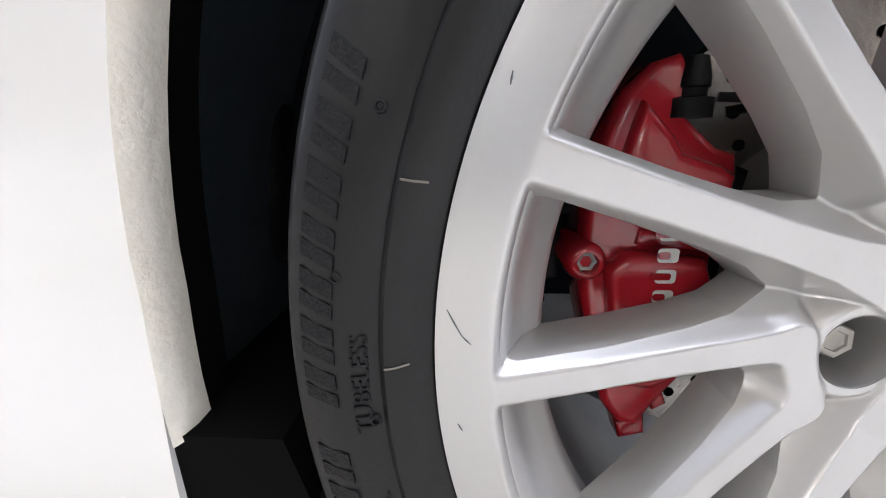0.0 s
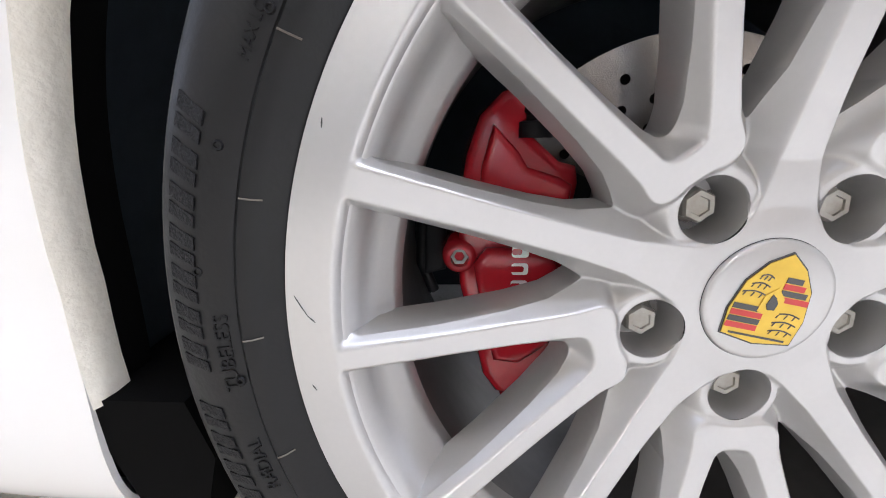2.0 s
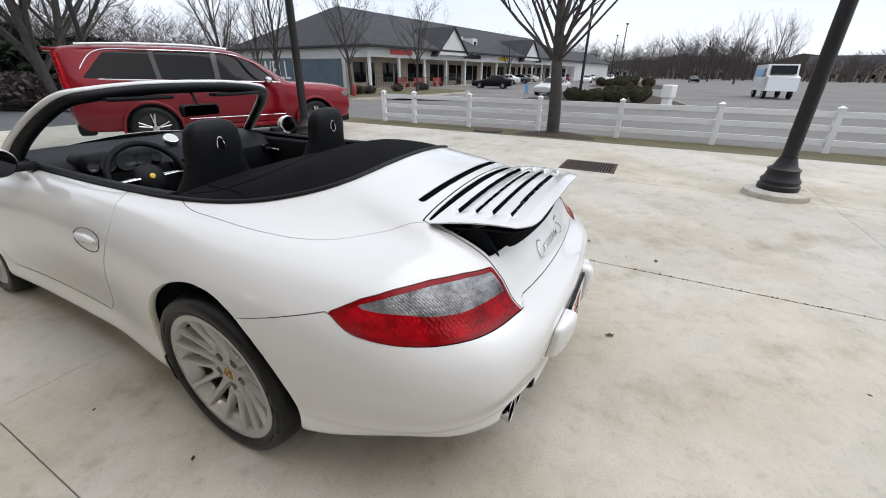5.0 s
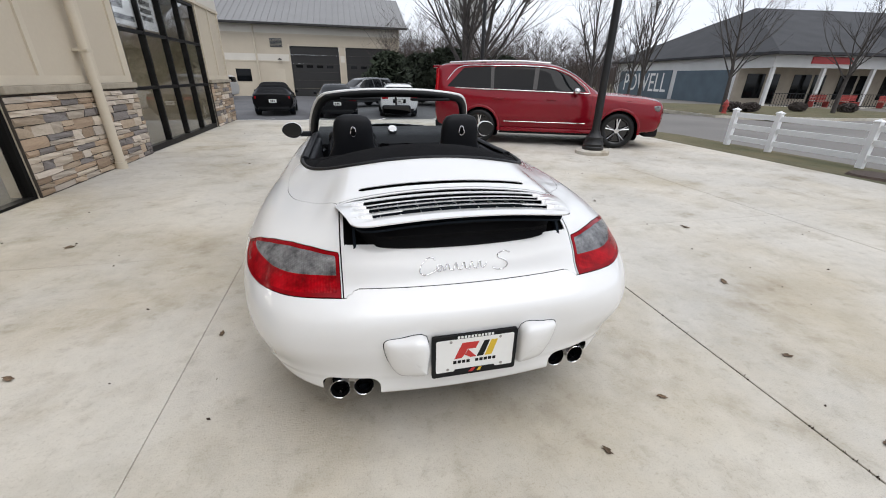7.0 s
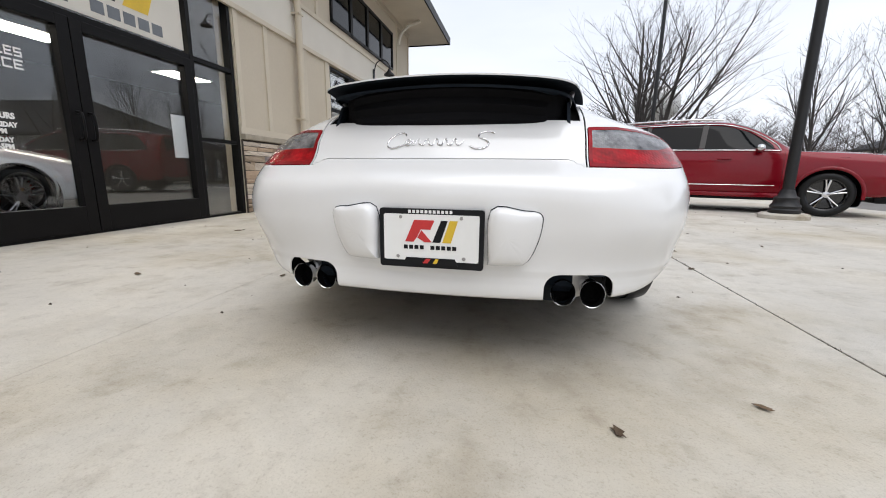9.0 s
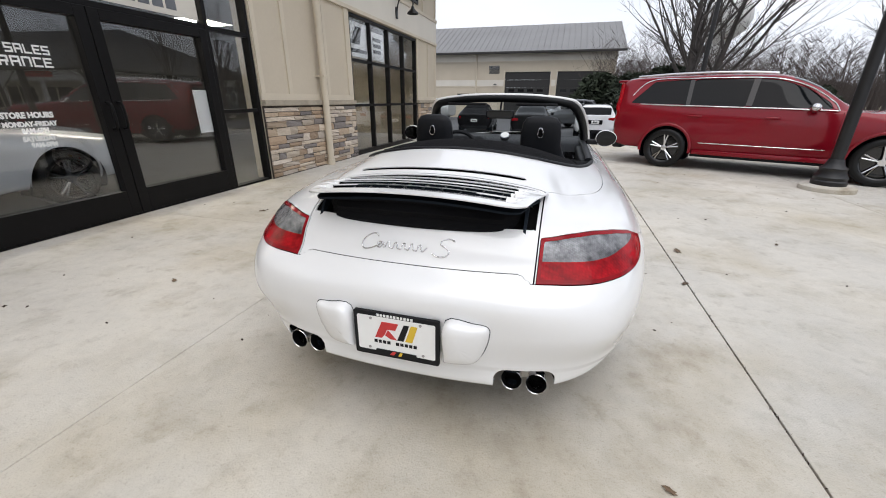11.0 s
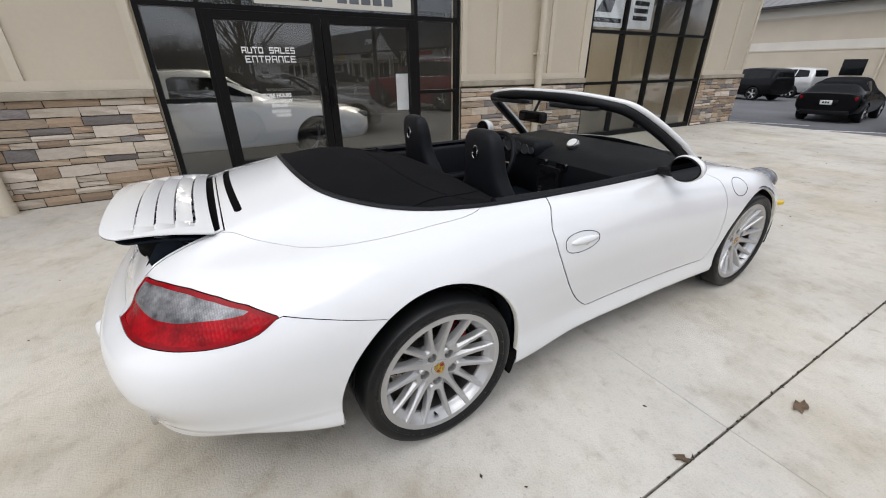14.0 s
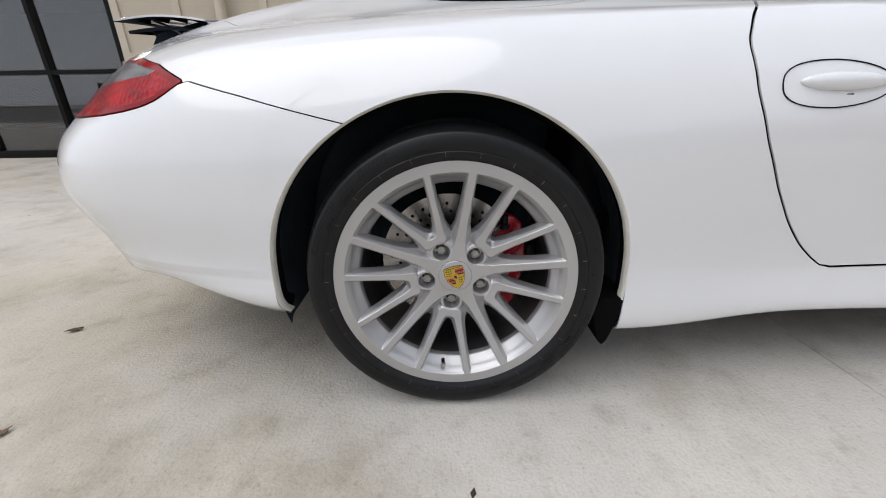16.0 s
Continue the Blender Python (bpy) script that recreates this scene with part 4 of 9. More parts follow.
def build_brake(hub, side, at_x, r=0.165):
    """Drilled disc and red caliper behind a wheel; the caliper sits towards the car's nose."""
    def put(v):
        return [(side * (at_x + x), hub[0] + y, hub[1] + z) for x, y, z in v]

    v, f = lathe_x([(0.0, 0.088), (0.0, r), (-0.012, r + 0.001), (-0.024, r), (-0.024, 0.088)], 96)
    disc = shape("brake_disc", put(v), f, "disc", car, "drilled steel brake disc", smooth=30)
    v, f = lathe_x([(0.045, 0.001), (0.045, 0.075), (0.02, 0.082), (0.0, 0.09)], 48)
    shape("disc_bell", put(v), f, "steel", disc, smooth=30)
    # flat black discs stand in for the shade in the drilled holes
    for k in range(30):
        for j, (rr_, da) in enumerate(((0.102, 0), (0.122, 4), (0.142, 8))):
            a = radians(12 * k + da)
            vv, ff = lathe_x([(0.0006, 0.0038), (0.0008, 0.0001)], 10)
            shape("drilled_hole", put([(x, y + rr_ * math.cos(a), z + rr_ * math.sin(a)) for x, y, z in vv]), ff, "hole", disc)
    cal = new("caliper")
    cal.parent = car
    tagged(cal, "glossy red brake caliper with white lettering bars")

    def plan_block(rim, x0, x1, mat, nm, bev, parent=cal):
        """A bevelled block whose outline is given as rows (radius, degrees) about the axle."""
        vv, ff = prism([(q * math.cos(radians(a)), q * math.sin(radians(a))) for q, a in rim], "x", x0, x1)
        bm = bmesh.new()
        bv = [bm.verts.new(p) for p in put(vv)]
        for q in ff:
            bm.faces.new([bv[i] for i in q])
        bmesh.ops.recalc_face_normals(bm, faces=bm.faces)
        ends = [e for e in bm.edges if abs(e.verts[0].co.x - e.verts[1].co.x) < 1e-6]
        bmesh.ops.bevel(bm, geom=ends, offset=bev, segments=3, profile=0.55, affect="EDGES")
        return part(nm, bm, mat, parent, smooth=50)

    plan_block([(0.183, 43), (0.191, 39), (0.194, 33), (0.189, 25), (0.183, 16), (0.180, 11), (0.176, -4), (0.174, -12), (0.176, -24), (0.181, -30), (0.181, -36), (0.172, -40), (0.150, -37), (0.124, -33), (0.108, -22), (0.101, -8), (0.101, 8), (0.105, 22), (0.112, 33), (0.121, 37), (0.132, 35), (0.158, 36), (0.163, 42)], 0.000, 0.044, "caliper", "caliper_body", 0.007)
    plan_block([(0.166, 2), (0.163, -12), (0.166, -25), (0.150, -29), (0.122, -27), (0.110, -12), (0.106, 0), (0.112, 7), (0.140, 7), (0.158, 6)], 0.040, 0.057, "caliper", "caliper_face", 0.006)
    plan_block([(0.184, 33), (0.177, 24), (0.168, 15), (0.140, 12), (0.116, 14), (0.112, 24), (0.118, 31), (0.128, 31), (0.150, 29), (0.160, 31)], 0.038, 0.054, "caliper", "caliper_face", 0.006)
    plan_block([(0.150, 7.5), (0.150, 11.5), (0.110, 13), (0.108, 7.5)], 0.030, 0.046, "caliper", "caliper_web", 0.003)
    plan_block([(0.182, -39), (0.188, -43), (0.172, -46), (0.162, -41)], 0.012, 0.034, "caliper", "caliper_ear", 0.004)
    plan_block([(0.152, -38), (0.157, -43), (0.146, -44), (0.142, -39)], 0.014, 0.030, "caliper", "caliper_ear", 0.003)
    # lug with its sunk bolt, black pad clips in the recess beside the lettering
    vv, ff = lathe_x([(0.004, 0.0135), (0.040, 0.0130), (0.047, 0.0112), (0.049, 0.0085), (0.049, 0.0066), (0.044, 0.0060), (0.044, 0.0001)], 28)
    ca, sa = 0.176 * math.cos(radians(3)), 0.176 * math.sin(radians(3))
    shape("caliper_lug", put([(p, y + ca, z + sa) for p, y, z in vv]), ff, "caliper", cal, smooth=40)
    vv, ff = lathe_x([(0.0455, 0.0062), (0.0452, 0.0040), (0.0435, 0.0036), (0.0435, 0.0001)], 6)
    shape("caliper_bolt", put([(p, y + ca, z + sa) for p, y, z in vv]), ff, "steel", cal)
    plan_block([(0.113, 36), (0.104, 24), (0.096, 0), (0.098, -14), (0.088, -14), (0.086, 0), (0.090, 24), (0.100, 38)], 0.002, 0.030, "black", "pad_clip", 0.003)
    plan_block([(0.206, 12), (0.204, -4), (0.186, -3), (0.188, 11)], 0.000, 0.020, "black", "caliper_carrier", 0.004)
    vv, ff = sweep_tube([(0.012, 0.196, -0.030), (0.014, 0.205, -0.005), (0.012, 0.204, 0.030), (0.006, 0.196, 0.060)], 0.0048, 8)
    shape("brake_hose", put(vv), ff, "black", cal, smooth=60)
    # bleed nipple under a ribbed rubber cap with its strap
    by, bz = 0.126, 0.095
    vv, ff = lathe_z([(0.0001, -0.004), (0.0120, -0.004), (0.0120, 0.006), (0.0080, 0.007), (0.0080, 0.011), (0.0092, 0.012), (0.0088, 0.018), (0.0066, 0.027), (0.0050, 0.0275), (0.0001, 0.0275)], 16)
    fix(shape("bleeder_cap", put([(0.040 + x, by + y, bz + z) for x, y, z in vv]), ff, "black", cal, smooth=35))
    vv, ff = sweep_tube([(0.048, by - 0.010, bz + 0.006), (0.052, by - 0.022, bz + 0.005), (0.044, by - 0.030, bz + 0.001), (0.040, by - 0.020, bz - 0.001)], 0.0028, 6)
    shape("cap_strap", put(vv), ff, "black", cal, smooth=60)
    for k in range(7):
        # seven slim marks in a row up the face
        zc, yc = -0.046 + 0.0125 * k, 0.1345
        vv, ff = prism(rounded(0.0115, 0.0082, 0.002, 3, yc, zc), "x", 0.0568, 0.0576)
        fix(shape("white_bar", put(vv), ff, "white_mark", cal))
        vv, ff = prism(rounded(0.0068 if k % 2 else 0.0115, 0.0042, 0.0015, 3, yc + (0.0024 if k % 2 else 0.003), zc), "x", 0.0572, 0.0579)
        fix(shape("bar_gap", put(vv), ff, "caliper", cal))


for side in (1, -1):
    build_brake(REAR_HUB, side, 0.745)
    build_brake((2.35, 0.325), side, 0.70)

# tail lights: a red lens with a smoked upper window in it
lens_mid = line((0.4, 0.732), (0.62, 0.726), (0.80, 0.723), (0.92, 0.727), (1.02, 0.737), (1.12, 0.743), (1.2, 0.751), soft=0.08)


def f_inside(x, y, z):
    """Above nought within the lens's darker border."""
    w = x + y + 1.0
    return np.minimum(np.minimum(lamp_top(w) - 0.0105 - z, z - bumper_top(w) - 0.0105), np.minimum(x - 0.464, 1.283 - w - 0.9 * np.maximum(0.73 - z, 0)))


def f_window(x, y, z):
    w = x + y + 1.0
    return np.minimum(z - lens_mid(w), 1.215 - w - (z - 0.73) * 0.9)


lamp = REGIONS["tail_light"]
lens, border = split(lamp, f_inside, 0.0)
window, red = split(lens, f_window, 0.0)
for side in (1, -1):
    light = new("tail_light")
    light.parent = car
    tagged(light, "red tail light with a smoked clear upper window and dark red border")
    for s, mat, nm, up in ((red, "red_lens", "red_lens", 0.0012), (window, "grey_lens", "reversing_lens", 0.0012), (border, "red_border", "lens_border", 0.0022)):
        s = s if side > 0 else mirrored(s)
        skin_part(nm, s, mat, light, thick=0.006, lift=up)


def rear_at(x, z):
    """y of the tail at x, z."""
    ok = (hull.v[:, 1] < -0.45)
    d = (hull.v[:, 0] - abs(x)) ** 2 + (hull.v[:, 2] - z) ** 2 + np.where(ok, 0, 9)
    i = np.argsort(d)[:4]
    w = 1 / (d[i] + 1e-7)
    return float((hull.v[i, 1] * w).sum() / w.sum())


def deck_at(x, y):
    ok = hull.v[:, 2] > 0.72
    d = (hull.v[:, 0] - abs(x)) ** 2 + (hull.v[:, 1] - y) ** 2 + np.where(ok, 0, 9)
    i = np.argsort(d)[:4]
    w = 1 / (d[i] + 1e-7)
    return float((hull.v[i, 2] * w).sum() / w.sum())


# raised rear spoiler: a slotted wing on black bellows
nu, nv = 240, 70
U, V = np.meshgrid(np.linspace(-1, 1, nu), np.linspace(0, 1, nv), indexing="ij")
lead = -0.640 + 0.012 * np.abs(U) ** 2.5
trail = -0.958 + 0.010 * U**2 + 0.050 * np.abs(U) ** 14
SX = U * (0.462 - 0.060 * V ** 1.2)
SY = lead + (trail - lead) * V
SZ = 0.935 - (0.036 - 0.008 * V) * np.abs(U) ** 2 + 0.010 * np.sin(V * np.pi) + 0.006 * V
# stepped louvres: each strip between two slots dips towards its front edge
LOUVRES = (-0.690, -0.747, -0.804, -0.861)
back = SY - 0.010 * (SX / 0.45) ** 2
for row in LOUVRES:
    s_ = (row - back) / 0.057
    SZ = SZ - 0.013 * np.where((s_ > 0) & (s_ < 1), 1 - s_, 0) * np.clip((0.40 - np.abs(SX)) / 0.06, 0, 1)
wing = grid_skin(np.stack([SX, SY, SZ], -1))
if wing.n[:, 2].mean() < 0:
    wing = Skin(wing.v, -wing.n, wing.t[:, ::-1])


def rounded_slot(x, y, cx, cy, hx, hy):
    dx, dy = np.abs(x - cx) - (hx - hy), np.abs(y - cy)
    return np.hypot(np.maximum(dx, 0), dy) - hy


solid = wing
for row, half in ((-0.690, 0.352), (-0.747, 0.344), (-0.804, 0.336), (-0.861, 0.328)):
    x, y = wing.v[:, 0], wing.v[:, 1]
    wing = cut(wing, rounded_slot(x, y - 0.010 * (x / 0.45) ** 2, 0.0, row, half, 0.0048))
spoiler = new("rear_spoiler")
spoiler.parent = car
tagged(spoiler, "white slotted rear spoiler, raised on black bellows")
under = Skin(wing.v - np.array([0, 0, 0.0056]), -wing.n, wing.t[:, ::-1])
skin_part("spoiler_underside", under, "dark", spoiler, thick=0)
skin_part("spoiler_blade", wing, "white_paint", spoiler, thick=0.005)
# dark sheet added below the blade in place of the shade under its slots
low = Skin((solid.v - np.array([0, -0.80, 0])) * np.array([0.955, 0.90, 1]) + np.array([0, -0.79, -0.026]), solid.n, solid.t)
for k in range(9):
    x = -0.296 + 0.074 * k
    sag, drop = 0.010 * (x / 0.45) ** 2, 0.045 * (x / 0.455) ** 2
    part("spoiler_rib", box((x - 0.0011, -0.873 + sag, 0.905 - drop), (x + 0.0011, -0.680 + sag, 0.919 - drop)), "white_paint", spoiler)
skin_part("spoiler_tray", low, "dark", spoiler, thick=0.008)
v, f = [], []
folds = [(0.0, 0.0), (0.16, -0.020), (0.34, -0.006), (0.52, -0.024), (0.70, -0.008), (0.86, -0.026), (1.0, -0.014)]
for h, d in folds:
    for i in range(61):
        u = -1 + i / 30
        e = abs(u) ** 10
        z0, z1 = 0.794 - 0.004 * u * u, 0.926 - 0.036 * u * u
        v.append((u * (0.415 + d * 0.3), -0.882 + d + 0.050 * u * u + 0.15 * e, z0 + (z1 - z0) * h))
n_ = 61
f = [(j * n_ + i, j * n_ + i + 1, (j + 1) * n_ + i + 1, (j + 1) * n_ + i) for j in range(len(folds) - 1) for i in range(n_ - 1)]
shape("bellows", v, f, "fabric", spoiler, "black folded rubber bellows", smooth=60)
for sgn in (1, -1):
    v, f = sweep_tube([(sgn * 0.400, -0.70, 0.855), (sgn * 0.402, -0.745, 0.885), (sgn * 0.404, -0.80, 0.905)], 0.009, 8, squash=0.6)
    shape("spoiler_arm", v, f, "steel", spoiler, smooth=60)
    v, f = prism([(-0.63, 0.89), (-0.70, 0.86), (-0.86, 0.79), (-0.80, 0.875), (-0.67, 0.905)], "x", sgn * 0.39, sgn * 0.40)
    fix(shape("spoiler_wall", v, f, "dark", spoiler))

# script badge on the lid, drawn as a flowing line
def ribbon(points, r, nm, parent, mat="chrome"):
    pts = [(x, rear_at(x, z) - 0.003, z) for x, z in catmull(np.array(points, float), len(points) * 6)]
    v, f = sweep_tube(pts, r, 6)
    return shape(nm, v, f, mat, parent, smooth=60)


badge = new("script_badge")
badge.parent = car
tagged(badge, "chrome flowing script badge")
zb = 0.742
ribbon([(-0.118, zb + 0.022), (-0.128, zb + 0.030), (-0.150, zb + 0.026), (-0.172, zb + 0.008), (-0.176, zb - 0.012), (-0.160, zb - 0.020), (-0.135, zb - 0.014), (-0.112, zb - 0.004), (-0.098, zb + 0.006), (-0.112, zb + 0.006), (-0.116, zb - 0.008), (-0.104, zb - 0.010), (-0.092, zb + 0.004), (-0.090, zb - 0.010)], 0.0024, "script_stroke", badge)
pts = []
for k in range(5):
    x0 = -0.085 + 0.030 * k
    pts += [(x0, zb - 0.009), (x0 + 0.006, zb + 0.007), (x0 + 0.014, zb + 0.008), (x0 + 0.016, zb - 0.006), (x0 + 0.024, zb - 0.009)]
ribbon(pts + [(0.072, zb + 0.004)], 0.0024, "script_stroke", badge)
ribbon([(0.168, zb + 0.028), (0.150, zb + 0.034), (0.124, zb + 0.028), (0.120, zb + 0.016), (0.140, zb + 0.008), (0.152, zb - 0.004), (0.140, zb - 0.018), (0.112, zb - 0.020), (0.092, zb - 0.012)], 0.0024, "script_stroke", badge)

# number plate with a dealer's card: coloured slanted stripes, bars for the words
plate = new("number_plate")
plate.parent = car
tagged(plate, "white dealer plate in a black frame with red, black and yellow stripes")
PY = -1.070
v, f = prism(rounded(0.318, 0.178, 0.008, cx=0, cy=0.452), "y", PY, PY + 0.012)
fix(shape("plate_frame", v, f, "black", plate))
v, f = prism(rounded(0.290, 0.140, 0.006, cx=0, cy=0.455), "y", PY - 0.0015, PY + 0.002)
fix(shape("plate_card", v, f, "white_mark", plate))


def stripe(pts, mat, y0=PY - 0.003):
    vv, ff = prism(pts, "y", y0, y0 + 0.002)
    fix(shape("print_stripe", vv, ff, mat, plate))


stripe([(-0.078, 0.442), (-0.050, 0.508), (0.012, 0.508), (0.0, 0.480), (-0.030, 0.480), (-0.042, 0.455), (-0.052, 0.442)], "badge_red")
stripe([(-0.040, 0.455), (-0.028, 0.478), (0.004, 0.442), (-0.018, 0.442)], "badge_red")
stripe([(0.006, 0.442), (0.032, 0.508), (0.052, 0.508), (0.030, 0.442)], "black")
stripe([(0.036, 0.442), (0.058, 0.508), (0.082, 0.508), (0.062, 0.442)], "yellow")
for k in range(10):
    if k != 4:
        stripe([(-0.082 + 0.0165 * k, 0.420), (-0.070 + 0.0165 * k, 0.420), (-0.070 + 0.0165 * k, 0.432), (-0.082 + 0.0165 * k, 0.432)], "black")
stripe([(-0.085, 0.372), (0.085, 0.372), (0.075, 0.394), (-0.075, 0.394)], "black", PY - 0.004)
stripe([(-0.024, 0.378), (-0.012, 0.392), (0.002, 0.392), (-0.008, 0.378)], "badge_red", PY - 0.0055)
stripe([(0.008, 0.378), (0.016, 0.392), (0.026, 0.392), (0.020, 0.378)], "yellow", PY - 0.0055)
for k in range(11):
    stripe([(-0.068 + 0.0125 * k, 0.5285), (-0.060 + 0.0125 * k, 0.5285), (-0.060 + 0.0125 * k, 0.5375), (-0.068 + 0.0125 * k, 0.5375)], "white_mark")
for sx in (-1, 1):
    for zz in (0.516, 0.396):
        v, f = lathe_z([(0.0001, 0.004), (0.005, 0.0035), (0.006, 0)], 12)
        shape("plate_screw", [(x + sx * 0.092 * (1 if zz > 0.5 else 1.1), PY - z, y + zz) for x, y, z in v], f, "steel", plate)
# white blocks either side of the plate
for sgn in (1, -1):
    half_guard = [(0.171, 0.384), (0.176, 0.378), (0.262, 0.379), (0.279, 0.384), (0.291, 0.397), (0.305, 0.427), (0.317, 0.468), (0.323, 0.510), (0.320, 0.528), (0.306, 0.538), (0.270, 0.541), (0.176, 0.541), (0.171, 0.535)]
    rim_ = np.array(half_guard)[:-1]
    rim_ = catmull(np.concatenate([rim_, rim_[:1]]), 49)[:-1]
    mid_ = np.array([0.225, 0.466])
    rings = []
    for k, out in ((1.0, 0.0), (1.0, 0.030), (0.985, 0.043), (0.93, 0.054), (0.82, 0.061), (0.55, 0.065), (0.25, 0.066), (0.01, 0.066)):
        for q in mid_ + (rim_ - mid_) * k:
            slope = 1.0 - 0.42 * max(0.0, (q[0] - 0.21) / 0.11) ** 1.3
            rings.append((sgn * q[0], rear_at(q[0], q[1]) + 0.012 - out * slope, q[1]))
    n_ = len(rim_)
    f = [(j * n_ + i, j * n_ + (i + 1) % n_, (j + 1) * n_ + (i + 1) % n_, (j + 1) * n_ + i) for j in range(7) for i in range(n_)]
    fix(shape("bumper_guard", rings, f, "white_paint", car, "white rounded bumper guard", smooth=70))
    seam_rim = mid_ + (rim_ - mid_) * (1.0 + 0.0028 / np.linalg.norm(rim_ - mid_, axis=1, keepdims=True))
    v = [(sgn * q[0], rear_at(q[0], q[1]) + d, q[1]) for d in (-0.0008, 0.01) for q in seam_rim]
    f = [tuple(range(n_))] + [(i, (i + 1) % n_, n_ + (i + 1) % n_, n_ + i) for i in range(n_)]
    shape("guard_seam", v, f, "dark", car)
    # twin exhaust tips
    for dx in (0.402, 0.490):
        v, f = lathe_x([(0.10, 0.030), (0.0, 0.0405), (-0.004, 0.042), (-0.006, 0.0405), (-0.004, 0.0388)], 36)
        tip = shape("exhaust_tip", [(y * 0.90 + sgn * dx, x - 0.962, z * 1.04 + 0.282) for x, y, z in v], f, "chrome", car, "polished oval exhaust tip", smooth=50)
        v, f = lathe_x([(-0.0035, 0.0386), (0.03, 0.0365), (0.06, 0.033), (0.06, 0.0001)], 28)
        shape("tip_inside", [(y * 0.92 + sgn * dx, x - 0.962, z * 1.08 + 0.282) for x, y, z in v], f, "hole", tip, smooth=40)
    v, f = sweep_tube([(sgn * 0.44, -0.90, 0.30), (sgn * 0.44, -0.75, 0.30), (sgn * 0.30, -0.6, 0.28)], 0.05, 16)
    shape("exhaust_pipe", v, f, "steel", car, smooth=60)
    # mud flap ahead of the rear wheel
    v, f = prism([(0.395, 0.275), (0.392, 0.262), (0.362, 0.165), (0.352, 0.152), (0.342, 0.162), (0.322, 0.235), (0.333, 0.274)], "x", sgn * 0.70, sgn * 0.872)
    fix(shape("mud_flap", v, f, "hole", car, "black mud flap"))

# black canvas over the folded roof
rear_arc = np.array([m[9] for m in MERIDIANS[:8]], float)
arc = catmull(np.concatenate([(rear_arc[1:] * flip)[::-1], rear_arc]), 81)
rows_ = []
for i, p in enumerate(arc):
    u = p[0] / 0.680
    front = np.array([p[0] * (0.88 - 0.06 * (1 - u * u)), 0.42 - 0.04 * (1 - u * u), 0.885 + 0.040 * (1 - abs(u) ** 2.2)])
    down = front + np.array([0, 0.03, -0.18])
    col = []
    for t in np.linspace(0, 1, 15):
        q = p * (1 - t) + front * t
        fall = max(0.0, (t - 0.42) / 0.58) ** 2 * (3 - 2 * max(0.0, (t - 0.42) / 0.58))
        q[2] = p[2] * (1 - fall) + front[2] * fall + (0.016 * math.sin(math.pi * min(1, t * 1.6)) + 0.006) * (1 - abs(u) ** 4) - 0.008 * (1 - t) ** 6
        col.append(q)
    col.append(front + np.array([0, 0.02, -0.01]))
    col.append(down)
    rows_.append(col)
rg = np.array(rows_)
s = grid_skin(rg)
if s.n[:, 2].mean() < 0:
    s = Skin(s.v, -s.n, s.t[:, ::-1])
skin_part("roof_canvas", s, "fabric", car, "black canvas of the folded soft top", thick=0.01)
for sgn in (1, -1):
    pts = [rg[40 + sgn * 27, k] + np.array([0, 0, 0.002]) for k in range(0, 15)]
    v, f = sweep_tube(pts, 0.004, 6, squash=0.6)
    shape("canvas_seam", v, f, "fabric", car)
v, f = sweep_tube([rg[i, 8] + np.array([0, 0, 0.001]) for i in range(3, 78)], 0.005, 6, squash=0.6)
shape("canvas_seam", v, f, "fabric", car)
# rubber strip between paint and cabin
edge = np.array([m[9] for m in MERIDIANS], float)
edge = catmull(edge[:12], 120)
for sgn in (1, -1):
    v, f = sweep_tube([(p[0] * sgn, p[1], p[2] + 0.002) for p in edge], 0.011, 8, squash=0.7)
    shape("rubber_strip", v, f, "black", car, smooth=60)
for sgn in (1, -1):
    door_top = [(p[0] * sgn - sgn * 0.018, p[1], p[2] + 0.006) for p in edge if 0.36 < p[1] < 1.6]
    v, f = sweep_tube(door_top, 0.022, 10, squash=0.55)
    shape("door_capping", v, f, "leather", car, smooth=60)

# windscreen
def pillar(t):
    return catmull(np.array([(0.715, 1.76, 0.875), (0.685, 1.60, 1.00), (0.635, 1.43, 1.115), (0.570, 1.305, 1.195), (0.48, 1.255, 1.222), (0.25, 1.215, 1.245), (0.0, 1.205, 1.250)]), t)


half = pillar(40)
loop_r = np.concatenate([half, (half[:-1] * flip)[::-1]])
v, f = sweep_tube(loop_r, [0.028] * len(loop_r), 12, squash=0.62)
screen = new("windscreen")
screen.parent = car
shape("screen_frame", [(x * 1.012, y + 0.008, z + 0.010) for x, y, z in v], f, "white_paint", screen, "white windscreen frame", smooth=60)
v, f = sweep_tube([(x * 0.985, y - 0.014, z - 0.012) for x, y, z in loop_r], 0.034, 12, squash=0.75)
shape("frame_lining", v, f, "black", screen, "black windscreen frame lining", smooth=60)
gl = []
for i in range(0, 40):
    a = half[i] * np.array([0.985, 1, 1])
    gl.append([(a[0] * u, a[1] + (0.17 * (1 - i / 39) + 0.02) * (1 - u * u), a[2] + 0.02 * (1 - u * u)) for u in np.linspace(-1, 1, 17)])
gl = np.array([r for r in gl if abs(r[0][0]) > 0.46])
pane = grid_skin(gl)
po = skin_part("screen_glass", pane, "clear", screen, thick=0)
po.visible_shadow = False
v, f = sweep_tube([(0, 1.225, 1.235), (0, 1.20, 1.205), (0, 1.16, 1.14)], 0.008, 8)
shape("mirror_stalk", v, f, "black", screen)
bm = box((-0.115, 1.135, 1.088), (0.115, 1.175, 1.153), 0.018, seg=4)
rm = part("inside_mirror", bm, "black", screen, "black rear-view mirror", smooth=50)
